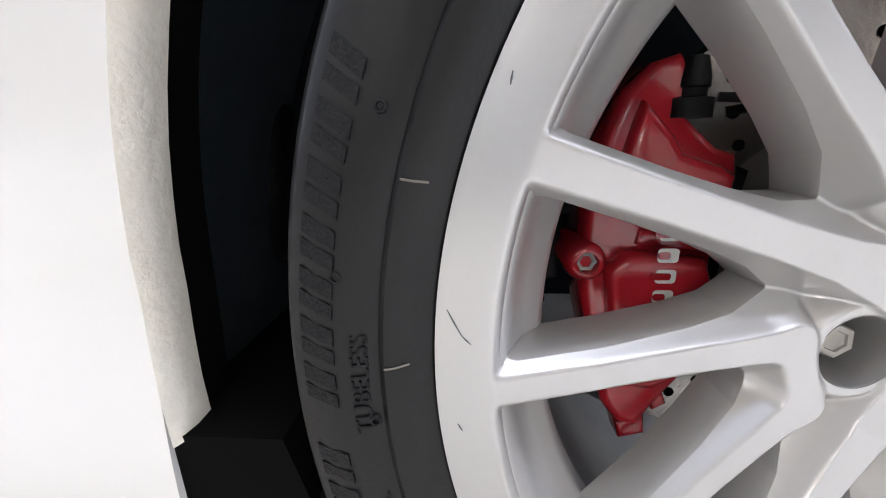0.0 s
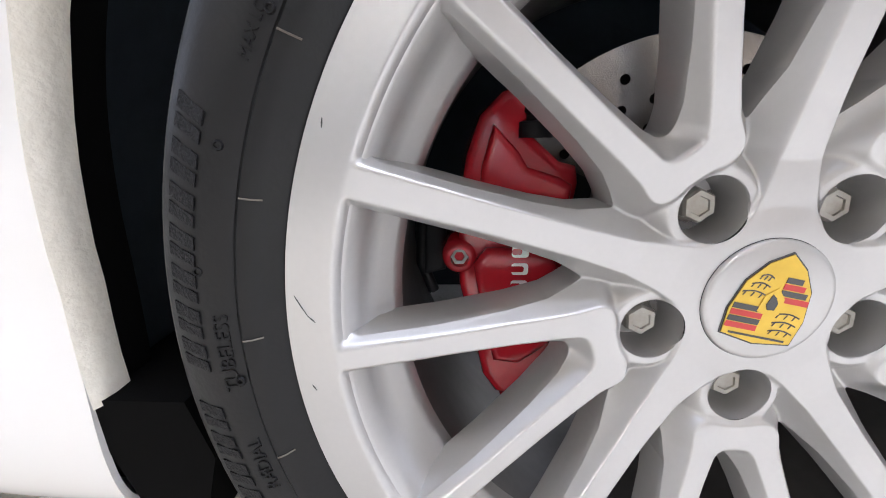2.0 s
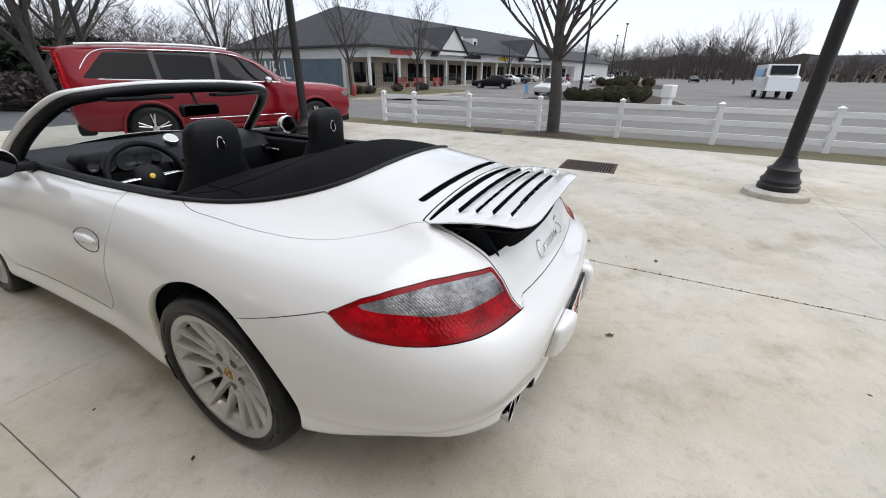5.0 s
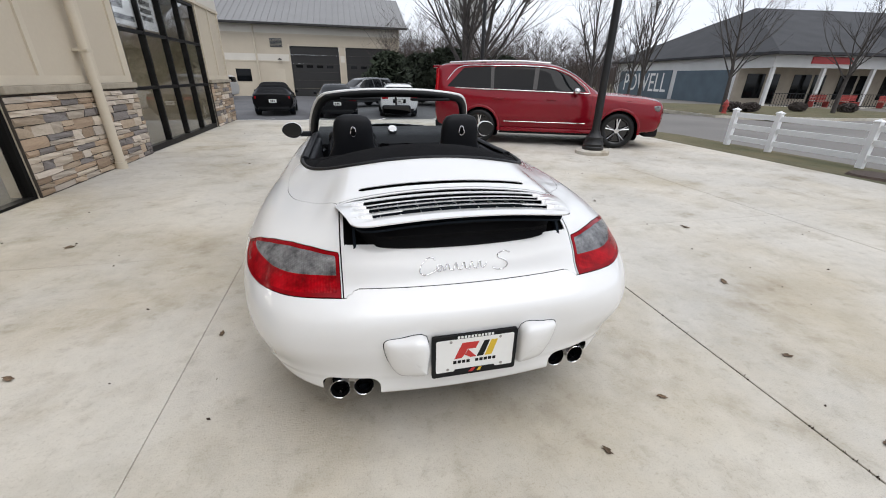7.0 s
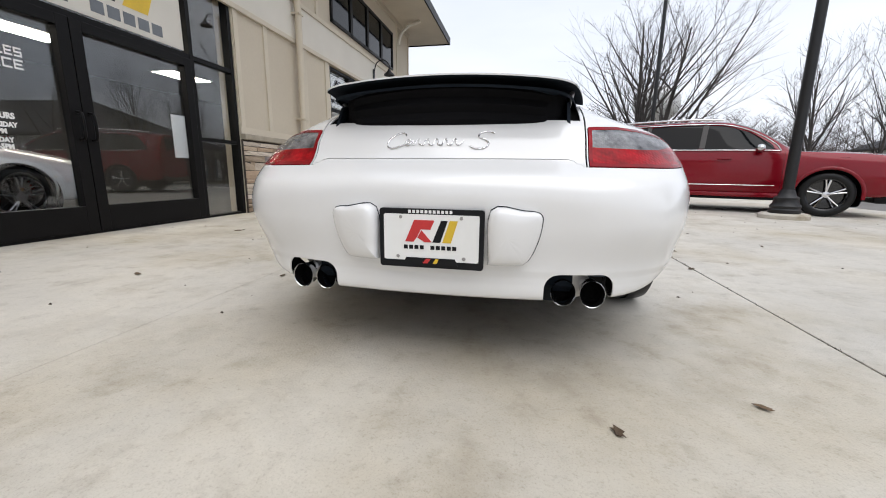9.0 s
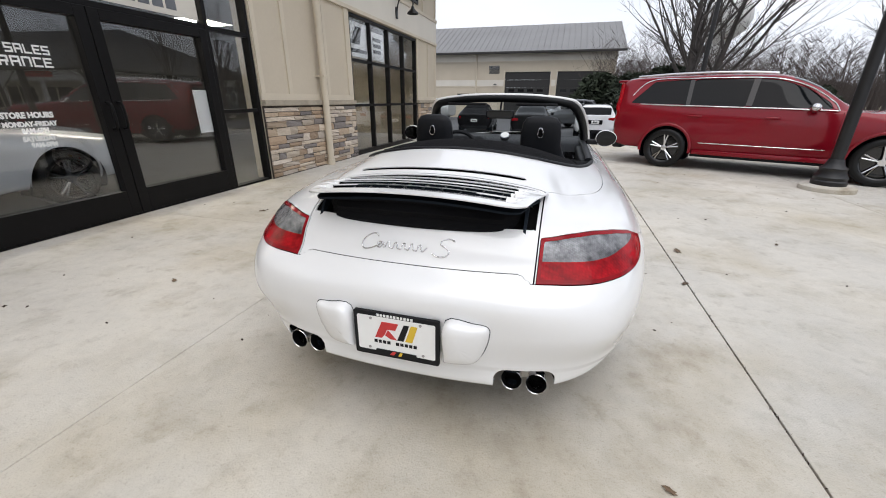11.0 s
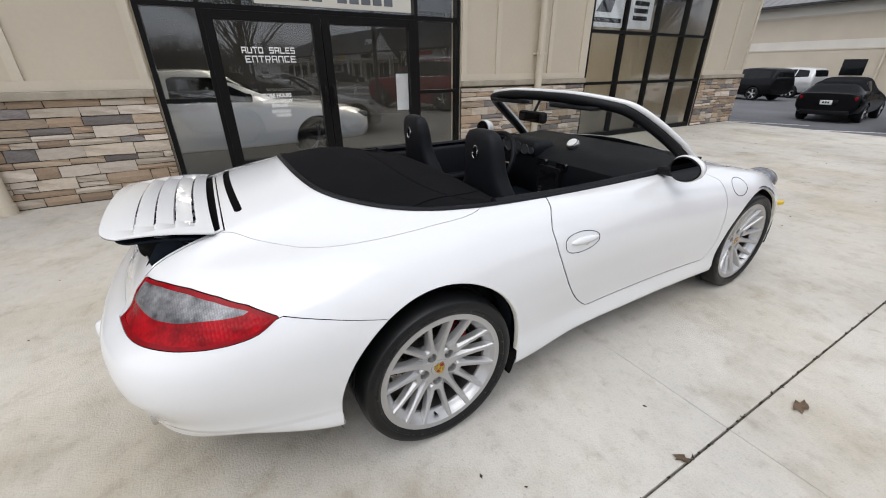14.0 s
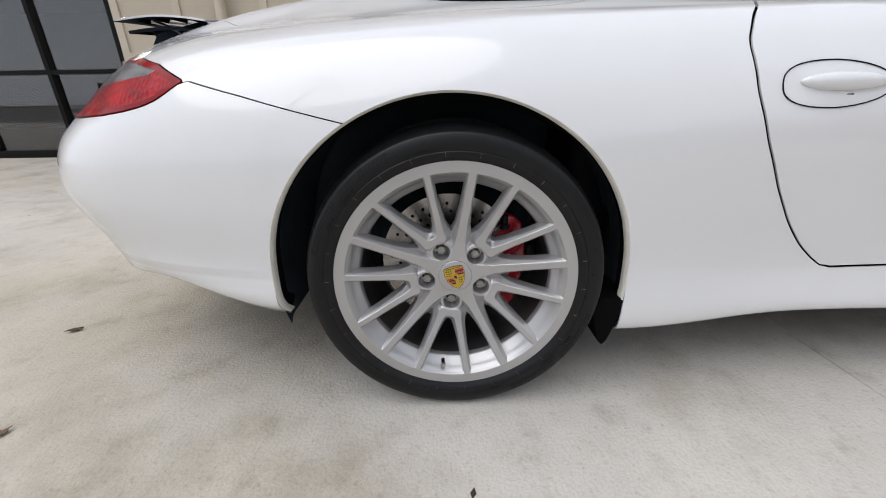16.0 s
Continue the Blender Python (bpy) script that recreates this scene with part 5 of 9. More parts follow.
v, f = prism(rounded(0.205, 0.050, 0.02, cx=0, cy=1.120), "y", 1.1335, 1.1345)
fix(shape("mirror_pane", v, f, "mirror_dark", rm))
for sgn in (1, -1):
    bm = box((min(sgn * 0.12, sgn * 0.44), 1.16, 1.185), (max(sgn * 0.12, sgn * 0.44), 1.235, 1.205), 0.008, Matrix())
    part("sun_visor", bm, "black", screen, smooth=40)

# door mirrors
for sgn in (1, -1):
    mir = new("door_mirror")
    mir.parent = car
    tagged(mir, "white oval door mirror")
    bm = bmesh.new()
    bmesh.ops.create_uvsphere(bm, u_segments=32, v_segments=16, radius=1.0)
    for q in bm.verts:
        x, y, z = q.co
        q.co = (sgn * 0.850 + x * 0.082, 1.405 + (y * 0.085 if y > 0 else y * 0.014), 0.938 + z * 0.066 * (1 - 0.12 * x * sgn))
    part("mirror_shell", bm, "white_paint", mir, smooth=180)
    bm = bmesh.new()
    bmesh.ops.create_circle(bm, cap_ends=True, radius=1.0, segments=40)
    for q in bm.verts:
        x, z = q.co.x, q.co.y
        q.co = (sgn * 0.850 + x * 0.071, 1.3885, 0.938 + z * 0.055 * (1 - 0.12 * x * sgn))
    part("mirror_pane", bm, "mirror_dark", mir)
    pts = [(sgn * (0.850 + 0.073 * math.cos(t)), 1.390, 0.938 + 0.0565 * math.sin(t) * (1 - 0.12 * math.cos(t))) for t in np.linspace(0, 2 * math.pi, 41)]
    v, f = sweep_tube(pts, 0.004, 8, close=False)
    shape("mirror_rim", v, f, "black", mir, smooth=60)
    bm = box((min(sgn * 0.70, sgn * 0.80), 1.40, 0.885), (max(sgn * 0.70, sgn * 0.80), 1.46, 0.925), 0.012, seg=3)
    part("mirror_foot", bm, "black", mir, smooth=40)

# door handles
for sgn in (1, -1):
    handle = new("door_handle")
    handle.parent = car
    cy, cz = 0.724, 0.712
    ring, bowl = [], []
    for t in np.linspace(0, 2 * math.pi, 49):
        c_, s_ = math.cos(t), math.sin(t)
        yy = cy + 0.106 * np.sign(c_) * abs(c_) ** 0.8
        zz = cz + 0.042 * np.sign(s_) * abs(s_) ** 0.75 * (1.0 if c_ < 0 else 1 - 0.25 * c_)
        p, n = surface_at(yy, zz)
        ring.append((sgn * (p[0] + 0.0012), yy, zz))
    v, f = sweep_tube(ring, 0.0013, 6, close=False)
    shape("handle_seam", v, f, "dark", handle)
    p0, n0 = surface_at(cy, cz)
    bm = bmesh.new()
    bmesh.ops.create_uvsphere(bm, u_segments=28, v_segments=14, radius=1.0)
    for q in bm.verts:
        x, y, z = q.co
        q.co = (sgn * (p0[0] + 0.002 + 0.014 * x), cy + 0.012 + 0.085 * y, cz + 0.004 + 0.017 * z)
    part("handle_bar", bm, "white_paint", handle, smooth=180)
    # grey bulge under the bar stands in for the shade of the handle's hollow
    bm = bmesh.new()
    bmesh.ops.create_uvsphere(bm, u_segments=28, v_segments=14, radius=1.0)
    for q in bm.verts:
        x, y, z = q.co
        q.co = (sgn * (p0[0] - 0.004 + 0.0085 * x), cy + 0.02 + 0.05 * y, cz - 0.021 + 0.010 * z)
    part("handle_hollow", bm, "car_grey", handle, smooth=180)
    if sgn < 0:
        v, f = lathe_x([(0.0, 0.011), (0.003, 0.0105), (0.003, 0.0001)], 20)
        pl, _ = surface_at(0.645, cz)
        shape("lock_barrel", [(-(pl[0] + x + 0.001), y + 0.645, z + cz) for x, y, z in v], f, "steel", handle, smooth=30)

# lamps and flap at the nose
for sgn in (1, -1):
    bm = bmesh.new()
    bmesh.ops.create_uvsphere(bm, u_segments=28, v_segments=14, radius=1.0)
    for q in bm.verts:
        x, y, z = q.co
        q.co = (sgn * (0.655 + 0.105 * x), 2.755 + 0.13 * y, 0.655 + 0.085 * z)
    part("headlight", bm, "grey_lens", car, "oval clear headlight", smooth=180)
    p, n = surface_at(2.80, 0.40)
    bm = box((min(sgn * 0.79, sgn * 0.822), 2.79, 0.50), (max(sgn * 0.79, sgn * 0.822), 2.85, 0.525), 0.005)
    part("side_marker", bm, "yellow", car, "small amber side marker")
pts = []
for t in np.linspace(0, 2 * math.pi, 41):
    y, z = 2.10 + 0.085 * math.cos(t), 0.738 + 0.050 * math.sin(t)
    p, n = surface_at(y, z)
    pts.append(p + n * 0.001)
ring_ = np.array(pts)[:-1]
for _ in range(12):
    ring_ = 0.5 * ring_ + 0.25 * np.roll(ring_, 1, 0) + 0.25 * np.roll(ring_, -1, 0)
pts = [*ring_, ring_[0]]
v, f = sweep_tube(pts, 0.0018, 6, close=False)
shape("fuel_flap_seam", v, f, "dark", car)

# cabin
bm = box((-0.66, 0.35, 0.24), (0.66, 1.75, 0.30), 0.02)
part("cabin_floor", bm, "fabric", car, "black carpeted cabin floor")
for sgn in (1, -1):
    bm = box((min(sgn * 0.62, sgn * 0.70), 0.40, 0.30), (max(sgn * 0.62, sgn * 0.70), 1.70, 0.868), 0.02, seg=3)
    part("door_trim", bm, "leather", car, smooth=40)
    bm = box((min(sgn * 0.56, sgn * 0.64), 0.75, 0.62), (max(sgn * 0.56, sgn * 0.64), 1.15, 0.67), 0.02, seg=3)
    part("armrest", bm, "leather", car, smooth=40)
    v, f = sweep_tube([(sgn * 0.615, 1.28, 0.78), (sgn * 0.60, 1.32, 0.785), (sgn * 0.60, 1.40, 0.785), (sgn * 0.615, 1.44, 0.78)], 0.011, 8)
    shape("inner_handle", v, f, "chrome", car, smooth=60)
bm = box((-0.66, 0.30, 0.30), (0.66, 0.44, 0.83), 0.04, seg=3)
part("rear_bulkhead", bm, "leather", car, smooth=40)
bm = box((-0.12, 0.45, 0.28), (0.12, 1.5, 0.52), 0.04, seg=4)
part("centre_console", bm, "leather", car, smooth=40)
v, f = prism([(1.40, 0.60), (1.36, 0.70), (1.38, 0.82), (1.46, 0.875), (1.60, 0.895), (1.80, 0.905), (1.90, 0.91), (1.90, 0.55), (1.46, 0.5)], "x", -0.66, 0.66)
dash = fix(shape("dashboard", v, f, "leather", car, "black leather dashboard", smooth=40))
v, f = prism(rounded(0.20, 0.26, 0.02, cx=0, cy=0.66), "y", 1.335, 1.42)
fix(shape("centre_stack", v, f, "black", dash))
v, f = prism(rounded(0.15, 0.085, 0.008, cx=0, cy=0.715), "y", 1.330, 1.337)
fix(shape("dash_screen", v, f, "gloss_black", dash))
for k in range(3):
    for sx in (-1, 1):
        v, f = prism(rounded(0.03, 0.014, 0.004, cx=sx * 0.06, cy=0.60 + 0.02 * k), "y", 1.330, 1.337)
        fix(shape("dash_button", v, f, "steel", dash))
for cx in (-0.58, -0.09, 0.09, 0.58):
    v, f = prism(rounded(0.085, 0.05, 0.015, cx=cx, cy=0.80), "y", 1.352, 1.375)
    fix(shape("air_vent", v, f, "gloss_black", dash))
v, f = lathe_z([(0.042, 0.0), (0.045, 0.025), (0.040, 0.034), (0.0001, 0.036)], 32)
shape("dash_clock", [(x, 1.55 + y * 0.8 - z * 0.55, 0.885 + z * 0.8 + y * 0.6 + 0.02) for x, y, z in v], f, "chrome", dash, "round chrome dash clock", smooth=40)
v, f = lathe_z([(0.033, 0.0365), (0.0001, 0.0372)], 32)
shape("clock_dial", [(x, 1.55 + y * 0.8 - z * 0.55, 0.885 + z * 0.8 + y * 0.6 + 0.02) for x, y, z in v], f, "white_mark", dash)
bm = box((-0.56, 1.36, 0.80), (-0.16, 1.56, 0.925), 0.05, seg=5)
pod = part("instrument_pod", bm, "leather", dash, smooth=60)
for k, r in ((-0.36, 0.052), (-0.27, 0.04), (-0.45, 0.04), (-0.205, 0.028), (-0.515, 0.028)):
    v, f = lathe_x([(0, r), (0.004, r), (0.004, r * 0.92), (0.001, r * 0.9), (0.001, 0.0001)], 28)
    shape("gauge", [(y + k, 1.357 - x, z * 0.9 + 0.862) for x, y, z in v], f, "car_grey", pod, smooth=30)
# steering wheel on the driver's side, tilted
sw = Matrix.Translation((-0.36, 1.16, 0.80)) @ Matrix.Rotation(radians(-22), 4, "X")
steer = new("steering_wheel")
steer.parent = car
pts = [sw @ Vector((0.185 * math.cos(t), 0, 0.185 * math.sin(t))) for t in np.linspace(0, 2 * math.pi, 61)]
v, f = sweep_tube(pts, 0.0165, 12, close=False)
shape("steering_rim", v, f, "leather", steer, smooth=60)
v, f = lathe_z([(0.0001, 0.03), (0.05, 0.028), (0.072, 0.012), (0.075, -0.02)], 32)
hubm = sw @ Matrix.Rotation(radians(90), 4, "X")
shape("steering_boss", [hubm @ Vector(p) for p in v], f, "black", steer, smooth=40)
v, f = lathe_z([(0.0001, 0.034), (0.014, 0.033), (0.015, 0.029)], 20)
shape("boss_crest", [hubm @ Vector(p) for p in v], f, "gold", steer)
for a in (0, 180, 270):
    c_, s_ = math.cos(radians(a)), math.sin(radians(a))
    v, f = sweep_tube([sw @ Vector((0.06 * c_, -0.012, 0.06 * s_)), sw @ Vector((0.12 * c_, -0.012, 0.12 * s_)), sw @ Vector((0.175 * c_, 0, 0.175 * s_))], [0.020, 0.014, 0.012], 8, squash=0.5)
    shape("steering_spoke", v, f, "chrome", steer, smooth=60)


def build_seat(cx):
    """A sports seat: cushion, bolster and tall back with a built-in head rest."""
    seat = new("seat")
    seat.parent = car
    tagged(seat, "black leather sports seat")
    bm = box((cx - 0.24, 0.62, 0.34), (cx + 0.24, 1.14, 0.50), 0.06, seg=5)
    part("cushion", bm, "leather", seat, smooth=60)
    n, rows2 = 24, []
    for z, hw, yc, th in ((0.42, 0.22, 0.66, 0.075), (0.50, 0.245, 0.645, 0.085), (0.60, 0.25, 0.625, 0.085), (0.72, 0.235, 0.600, 0.075), (0.82, 0.20, 0.575, 0.062), (0.88, 0.155, 0.560, 0.055), (0.93, 0.130, 0.548, 0.052), (0.99, 0.128, 0.538, 0.050), (1.035, 0.118, 0.532, 0.045), (1.060, 0.095, 0.530, 0.034), (1.070, 0.05, 0.530, 0.018)):
        ring = []
        z += max(0, z - 0.82) * 0.26
        for i in range(n):
            t = 2 * math.pi * i / n
            c_, s_ = math.cos(t), math.sin(t)
            x = np.sign(c_) * abs(c_) ** 0.6 * hw
            y = np.sign(s_) * abs(s_) ** 0.6 * th
            ring.append((cx + x, yc + y, z))
        rows2.append(ring)
    v = [p for r in rows2 for p in r]
    f = [(j * n + i, j * n + (i + 1) % n, (j + 1) * n + (i + 1) % n, (j + 1) * n + i) for j in range(len(rows2) - 1) for i in range(n)]
    f.append(tuple(range((len(rows2) - 1) * n, len(rows2) * n)))
    shape("backrest", v, f, "leather", seat, smooth=60)
    pts = [(cx + 0.020 * math.cos(t) * (1.0 if math.sin(t) < 0 else 0.75), 0.484 + (0.004 if math.sin(t) > 0 else 0), 1.035 + 0.030 * math.sin(t)) for t in np.linspace(0, 2 * math.pi, 25)]
    v, f = sweep_tube(pts, 0.0035, 6, close=False)
    shape("belt_guide", v, f, "chrome", seat, smooth=60)
    v, f = prism(rounded(0.024, 0.04, 0.008, cx=cx, cy=1.032), "y", 0.482, 0.490)
    fix(shape("belt_opening", v, f, "hole", seat))
    for sgn in (1, -1):
        bm = box((cx + sgn * 0.235 - 0.02, 0.58, 0.68), (cx + sgn * 0.235 + 0.02, 0.66, 0.76), 0.012, seg=3)
        part("seat_lever", bm, "steel", seat, smooth=40)


build_seat(0.36)
build_seat(-0.36)


# ---------------------------------------------------------------- ground
def quad_sheet(name, pts, mat, label, category):
    return tagged(shape(name, pts, [tuple(range(len(pts)))], mat), label, category, kind="structure")


quad_sheet("ground", [(-500, -500, -0.52), (900, -500, -0.52), (900, 900, -0.52), (-500, 900, -0.52)], "grass", "dull winter ground reaching the horizon", "ground")
apron = quad_sheet("pavement", [(-14, -40, -0.02), (7.45, -40, -0.02), (7.45, 11.9, -0.02), (-14, 11.9, -0.02)], "joint", "pale stained concrete forecourt in jointed slabs", "pavement")
XS, YS = [-14.0, -3.9, -1.282, 1.478, 4.24, 7.45], [-40.0, -20.0, -12.0, -7.0, -3.2, 1.06, 5.9, 11.9]
for i in range(5):
    for j in range(7):
        gx = 0.0012 if XS[i + 1] < 1 else 0.0045
        lo = (XS[i] + (0.0012 if XS[i] < 1 else 0.0045), YS[j] + 0.001)
        hi = (XS[i + 1] - gx, YS[j + 1] - 0.001)
        bm = box((lo[0], lo[1], -0.10), (hi[0], hi[1], 0.0), 0.0035, seg=2)
        part("concrete_slab", bm, "concrete", apron)
quad_sheet("parking_lot", [(-30, 11.9, -0.012), (7.45, 11.9, -0.012), (7.9, 16.5, -0.40), (-30, 16.5, -0.40)], "asphalt", "dark asphalt parking lot with white lines", "parking lot")
quad_sheet("parking_lot", [(-30, 16.5, -0.40), (7.9, 16.5, -0.40), (10.5, 50, -0.42), (-30, 50, -0.42)], "asphalt", "dark asphalt parking lot before the garage", "parking lot")
for x in (-4.1, -1.95, 0.62, 2.9, 5.4):
    v, f = prism([(x - 0.05, 12.2), (x + 0.05, 12.2), (x + 0.65, 16.4), (x + 0.55, 16.4)], "z", -0.09, -0.006)
    v = [(a, b, c - 0.0843 * (b - 11.9) + (0.0 if c > -0.05 else 0)) for a, b, c in v]
    tagged(fix(shape("parking_line", v, f, "white_mark")), "worn white painted parking line", "road marking", "parking lines")
verge = quad_sheet("grass_verge", [(7.45, -60, -0.012), (10.9, -60, -0.32), (10.9, 9.5, -0.32), (9.2, 14, -0.25), (7.45, 11.9, -0.012)], "grass", "thin brown-green winter grass verge", "grass")
road = quad_sheet("road", [(10.9, -90, -0.33), (22.6, -90, -0.38), (22.6, 9.0, -0.38), (18.0, 19.0, -0.38), (8.0, 46, -0.42), (-2, 60, -0.45), (-9, 60, -0.45), (9.2, 14, -0.30), (10.9, 9.5, -0.33)], "road", "worn grey asphalt road", "road")
far_lot = quad_sheet("far_parking_lot", [(22.6, -140, -0.385), (260, -140, -0.42), (260, 60, -0.42), (22.6, 40, -0.40)], "road", "wide grey parking lot with faded bays", "parking lot")
island = new("grass_island")
tagged(island, "low grass island with a pale kerb", "grass", kind="structure")


def kerbed(name, outline, mat, z0, z1, parent=None, kerb=0.15):
    v, f = prism(outline, "z", z0, z1)
    ob = fix(shape(name, v, f, mat, parent))
    c = np.mean(np.array(outline), 0)
    ring = [tuple(p + (p - c) / np.linalg.norm(p - c) * kerb) for p in np.array(outline)]
    vv, ff = prism(ring, "z", z0, z1 - 0.015)
    fix(shape("kerb", vv, ff, "concrete", ob))
    return ob


tagged(kerbed("lawn_island", [(19.2, 16.0), (25, 14.2), (32, 13.6), (34.5, 15.0), (35, 20), (31, 24), (25, 27), (20, 28)], "grass", -0.45, -0.24), "grass island with a pale kerb", "grass", kind="structure")
tagged(kerbed("mulch_island", [(22.9, -2.4), (23.4, 4.6), (24.4, 6.6), (27, 6.6), (31, 4.2), (37, 2.4), (37.5, -0.4), (31, -2.0), (25, -2.9)], "mulch", -0.45, -0.24), "mulched island with clipped shrubs", "planting", kind="structure")
bpy.data.objects.remove(island)

# drain grate
grate = thing("drain_grate", (4.97, -0.475, 0), label="rusty iron drain grate set in the concrete", category="drain")
bm = box((-0.33, -0.385, 0.001), (0.33, 0.385, 0.004))
part("pit", bm, "hole", grate)
for k in range(4):
    lo, hi = ((-0.35, -0.40, 0.0), (-0.31, 0.40, 0.010)) if k == 0 else ((0.31, -0.40, 0.0), (0.35, 0.40, 0.010)) if k == 1 else ((-0.31, -0.40, 0.0), (0.31, -0.36, 0.010)) if k == 2 else ((-0.31, 0.36, 0.0), (0.31, 0.40, 0.010))
    part("grate_rim", box(lo, hi), "iron", grate)
for k in range(18):
    y = -0.34 + 0.04 * k
    part("grate_bar", box((-0.31, y - 0.010, 0.003), (0.31, y + 0.010, 0.009)), "iron", grate)

# leaves and crumbs on the concrete
leaf_rng = random.Random(4)


def build_leaf(x, y, size, spin):
    """A curled dead oak leaf."""
    out, n = [], 14
    for i in range(n):
        t = 2 * math.pi * i / n
        r = 0.5 * size * (1 + 0.22 * math.sin(5 * t)) * (1.0 if i % 2 else 0.72)
        out.append((r * math.cos(t), r * 0.5 * math.sin(t), 0.006 + 0.05 * size * math.cos(2 * t) ** 2 + 0.02 * size * math.sin(t)))
    v = [(0, 0, 0.004)] + out
    f = [(0, 1 + i, 1 + (i + 1) % n) for i in range(n)]
    ob = shape("dead_leaf", v, f, "leaf")
    md = ob.modifiers.new("thick", "SOLIDIFY")
    md.thickness = 0.0015
    ob.matrix_basis = pose(x, y, 0.001, 0, 0, spin)
    return tagged(ob, "small curled brown dead leaf on the concrete", "leaf", "dead leaves")


for x, y, s_ in ((1.58, 1.458, 0.11), (1.46, 0.75, 0.07), (0.96, -1.03, 0.05), (2.26, -0.15, 0.09), (-2.75, 1.45, 0.09), (-2.07, -0.27, 0.07), (1.86, -0.92, 0.06), (0.53, -1.23, 0.05), (-1.18, -0.09, 0.06), (-2.04, 4.78, 0.08), (1.7, -1.45, 0.05), (2.9, 0.9, 0.10), (2.5, 1.9, 0.06)):
    build_leaf(x, y, s_, leaf_rng.uniform(0, 360))
bits = []
bv, bf = [], []
for k in range(240):
    x, y = leaf_rng.uniform(-3.7, 6.5), leaf_rng.uniform(-3.5, 9)
    if abs(x) < 0.9 and -1.1 < y < 3.3:
        continue
    s_, a = leaf_rng.uniform(0.004, 0.016), leaf_rng.uniform(0, 6.3)
    c_, d_ = math.cos(a) * s_, math.sin(a) * s_
    k0 = len(bv)
    bv += [(x + c_, y + d_, 0.001), (x - d_ * 0.5, y + c_ * 0.5, 0.001), (x - c_, y - d_, 0.001), (x + d_ * 0.5, y - c_ * 0.5, 0.001), (x, y, 0.001 + s_ * 0.5)]
    bf += [(k0, k0 + 1, k0 + 4), (k0 + 1, k0 + 2, k0 + 4), (k0 + 2, k0 + 3, k0 + 4), (k0 + 3, k0, k0 + 4)]
tagged(shape("ground_crumbs", bv, bf, "mulch"), "scattered crumbs of bark and grit", "debris", kind="stuff")
# stubble in the dirty joint
bv, bf = [], []
for k in range(420):
    y = leaf_rng.uniform(-3.2, 11.5)
    x = 1.478 + leaf_rng.uniform(-0.007, 0.007)
    h = leaf_rng.uniform(0.003, 0.012)
    k0 = len(bv)
    bv += [(x - 0.004, y - 0.006, -0.004), (x + 0.005, y + 0.004, -0.004), (x + leaf_rng.uniform(-0.008, 0.008), y + leaf_rng.uniform(-0.01, 0.01), h)]
    bf.append((k0, k0 + 1, k0 + 2))
tagged(shape("joint_weeds", bv, bf, "mulch"), "dry weeds and dirt in the slab joint", "weeds", kind="stuff")

# ---------------------------------------------------------------- showroom building along the forecourt
WX = -3.95
rng = random.Random(11)


def wall_piece(name, y0, y1, z0, z1, mat, x0=WX - 0.28, x1=WX, parent=None):
    return part(name, box((x0, y0, z0), (x1, y1, z1)), mat, parent)


front = new("wall_front")
tagged(front, "showroom front of khaki panels over stacked stone", "wall", kind="structure")
OPEN = [(-9.5, -4.05, 2.9), (-1.05, 3.13, 3.05), (6.02, 10.15, 2.92)]
SOLID = [(-14.0, -9.5), (-4.05, -1.05), (3.13, 6.02), (10.15, 12.1)]
for y0, y1 in SOLID:
    wall_piece("wall_core", y0, y1, 0, 3.05, "panel", parent=front)
for y0, y1, z in OPEN:
    wall_piece("wall_head", y0, y1, z, 3.05, "panel", parent=front)
wall_piece("wall_upper", -14, 12.1, 3.05, 5.45, "panel", parent=front)
bm = box((WX - 7, 11.82, 0), (WX - 0.28, 12.1, 5.45))
tagged(part("wall_end", bm, "panel"), "khaki end wall of the showroom", "wall", kind="structure")
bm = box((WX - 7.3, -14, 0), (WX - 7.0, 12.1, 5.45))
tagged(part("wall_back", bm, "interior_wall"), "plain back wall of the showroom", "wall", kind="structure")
bm = box((WX - 7, -14.3, 0), (WX, -14, 5.45))
tagged(part("wall_south", bm, "panel"), "khaki end wall of the showroom", "wall", kind="structure")
tagged(part("floor", box((WX - 7, -14, 0.0), (WX - 0.02, 11.82, 0.012)), "interior_floor"), "polished showroom floor, coloured near black for the dim room", "floor", kind="structure")
tagged(part("ceiling", box((WX - 7, -14, 3.06), (WX - 0.28, 11.82, 3.16)), "ceiling_tile"), "showroom ceiling, coloured darker for the dim room", "ceiling", kind="structure")
roof = part("roof", box((WX - 8.0, -15, 5.452), (WX + 1.25, 13.3, 5.62), 0.01), "trim")
tagged(roof, "khaki roof overhang with a flat soffit", "roof", kind="structure")
part("fascia", box((WX + 1.25, -15, 5.42), (WX + 1.29, 13.34, 5.66)), "frame", roof)
part("fascia", box((WX - 8.0, 13.3, 5.42), (WX + 1.25, 13.34, 5.66)), "frame", roof)
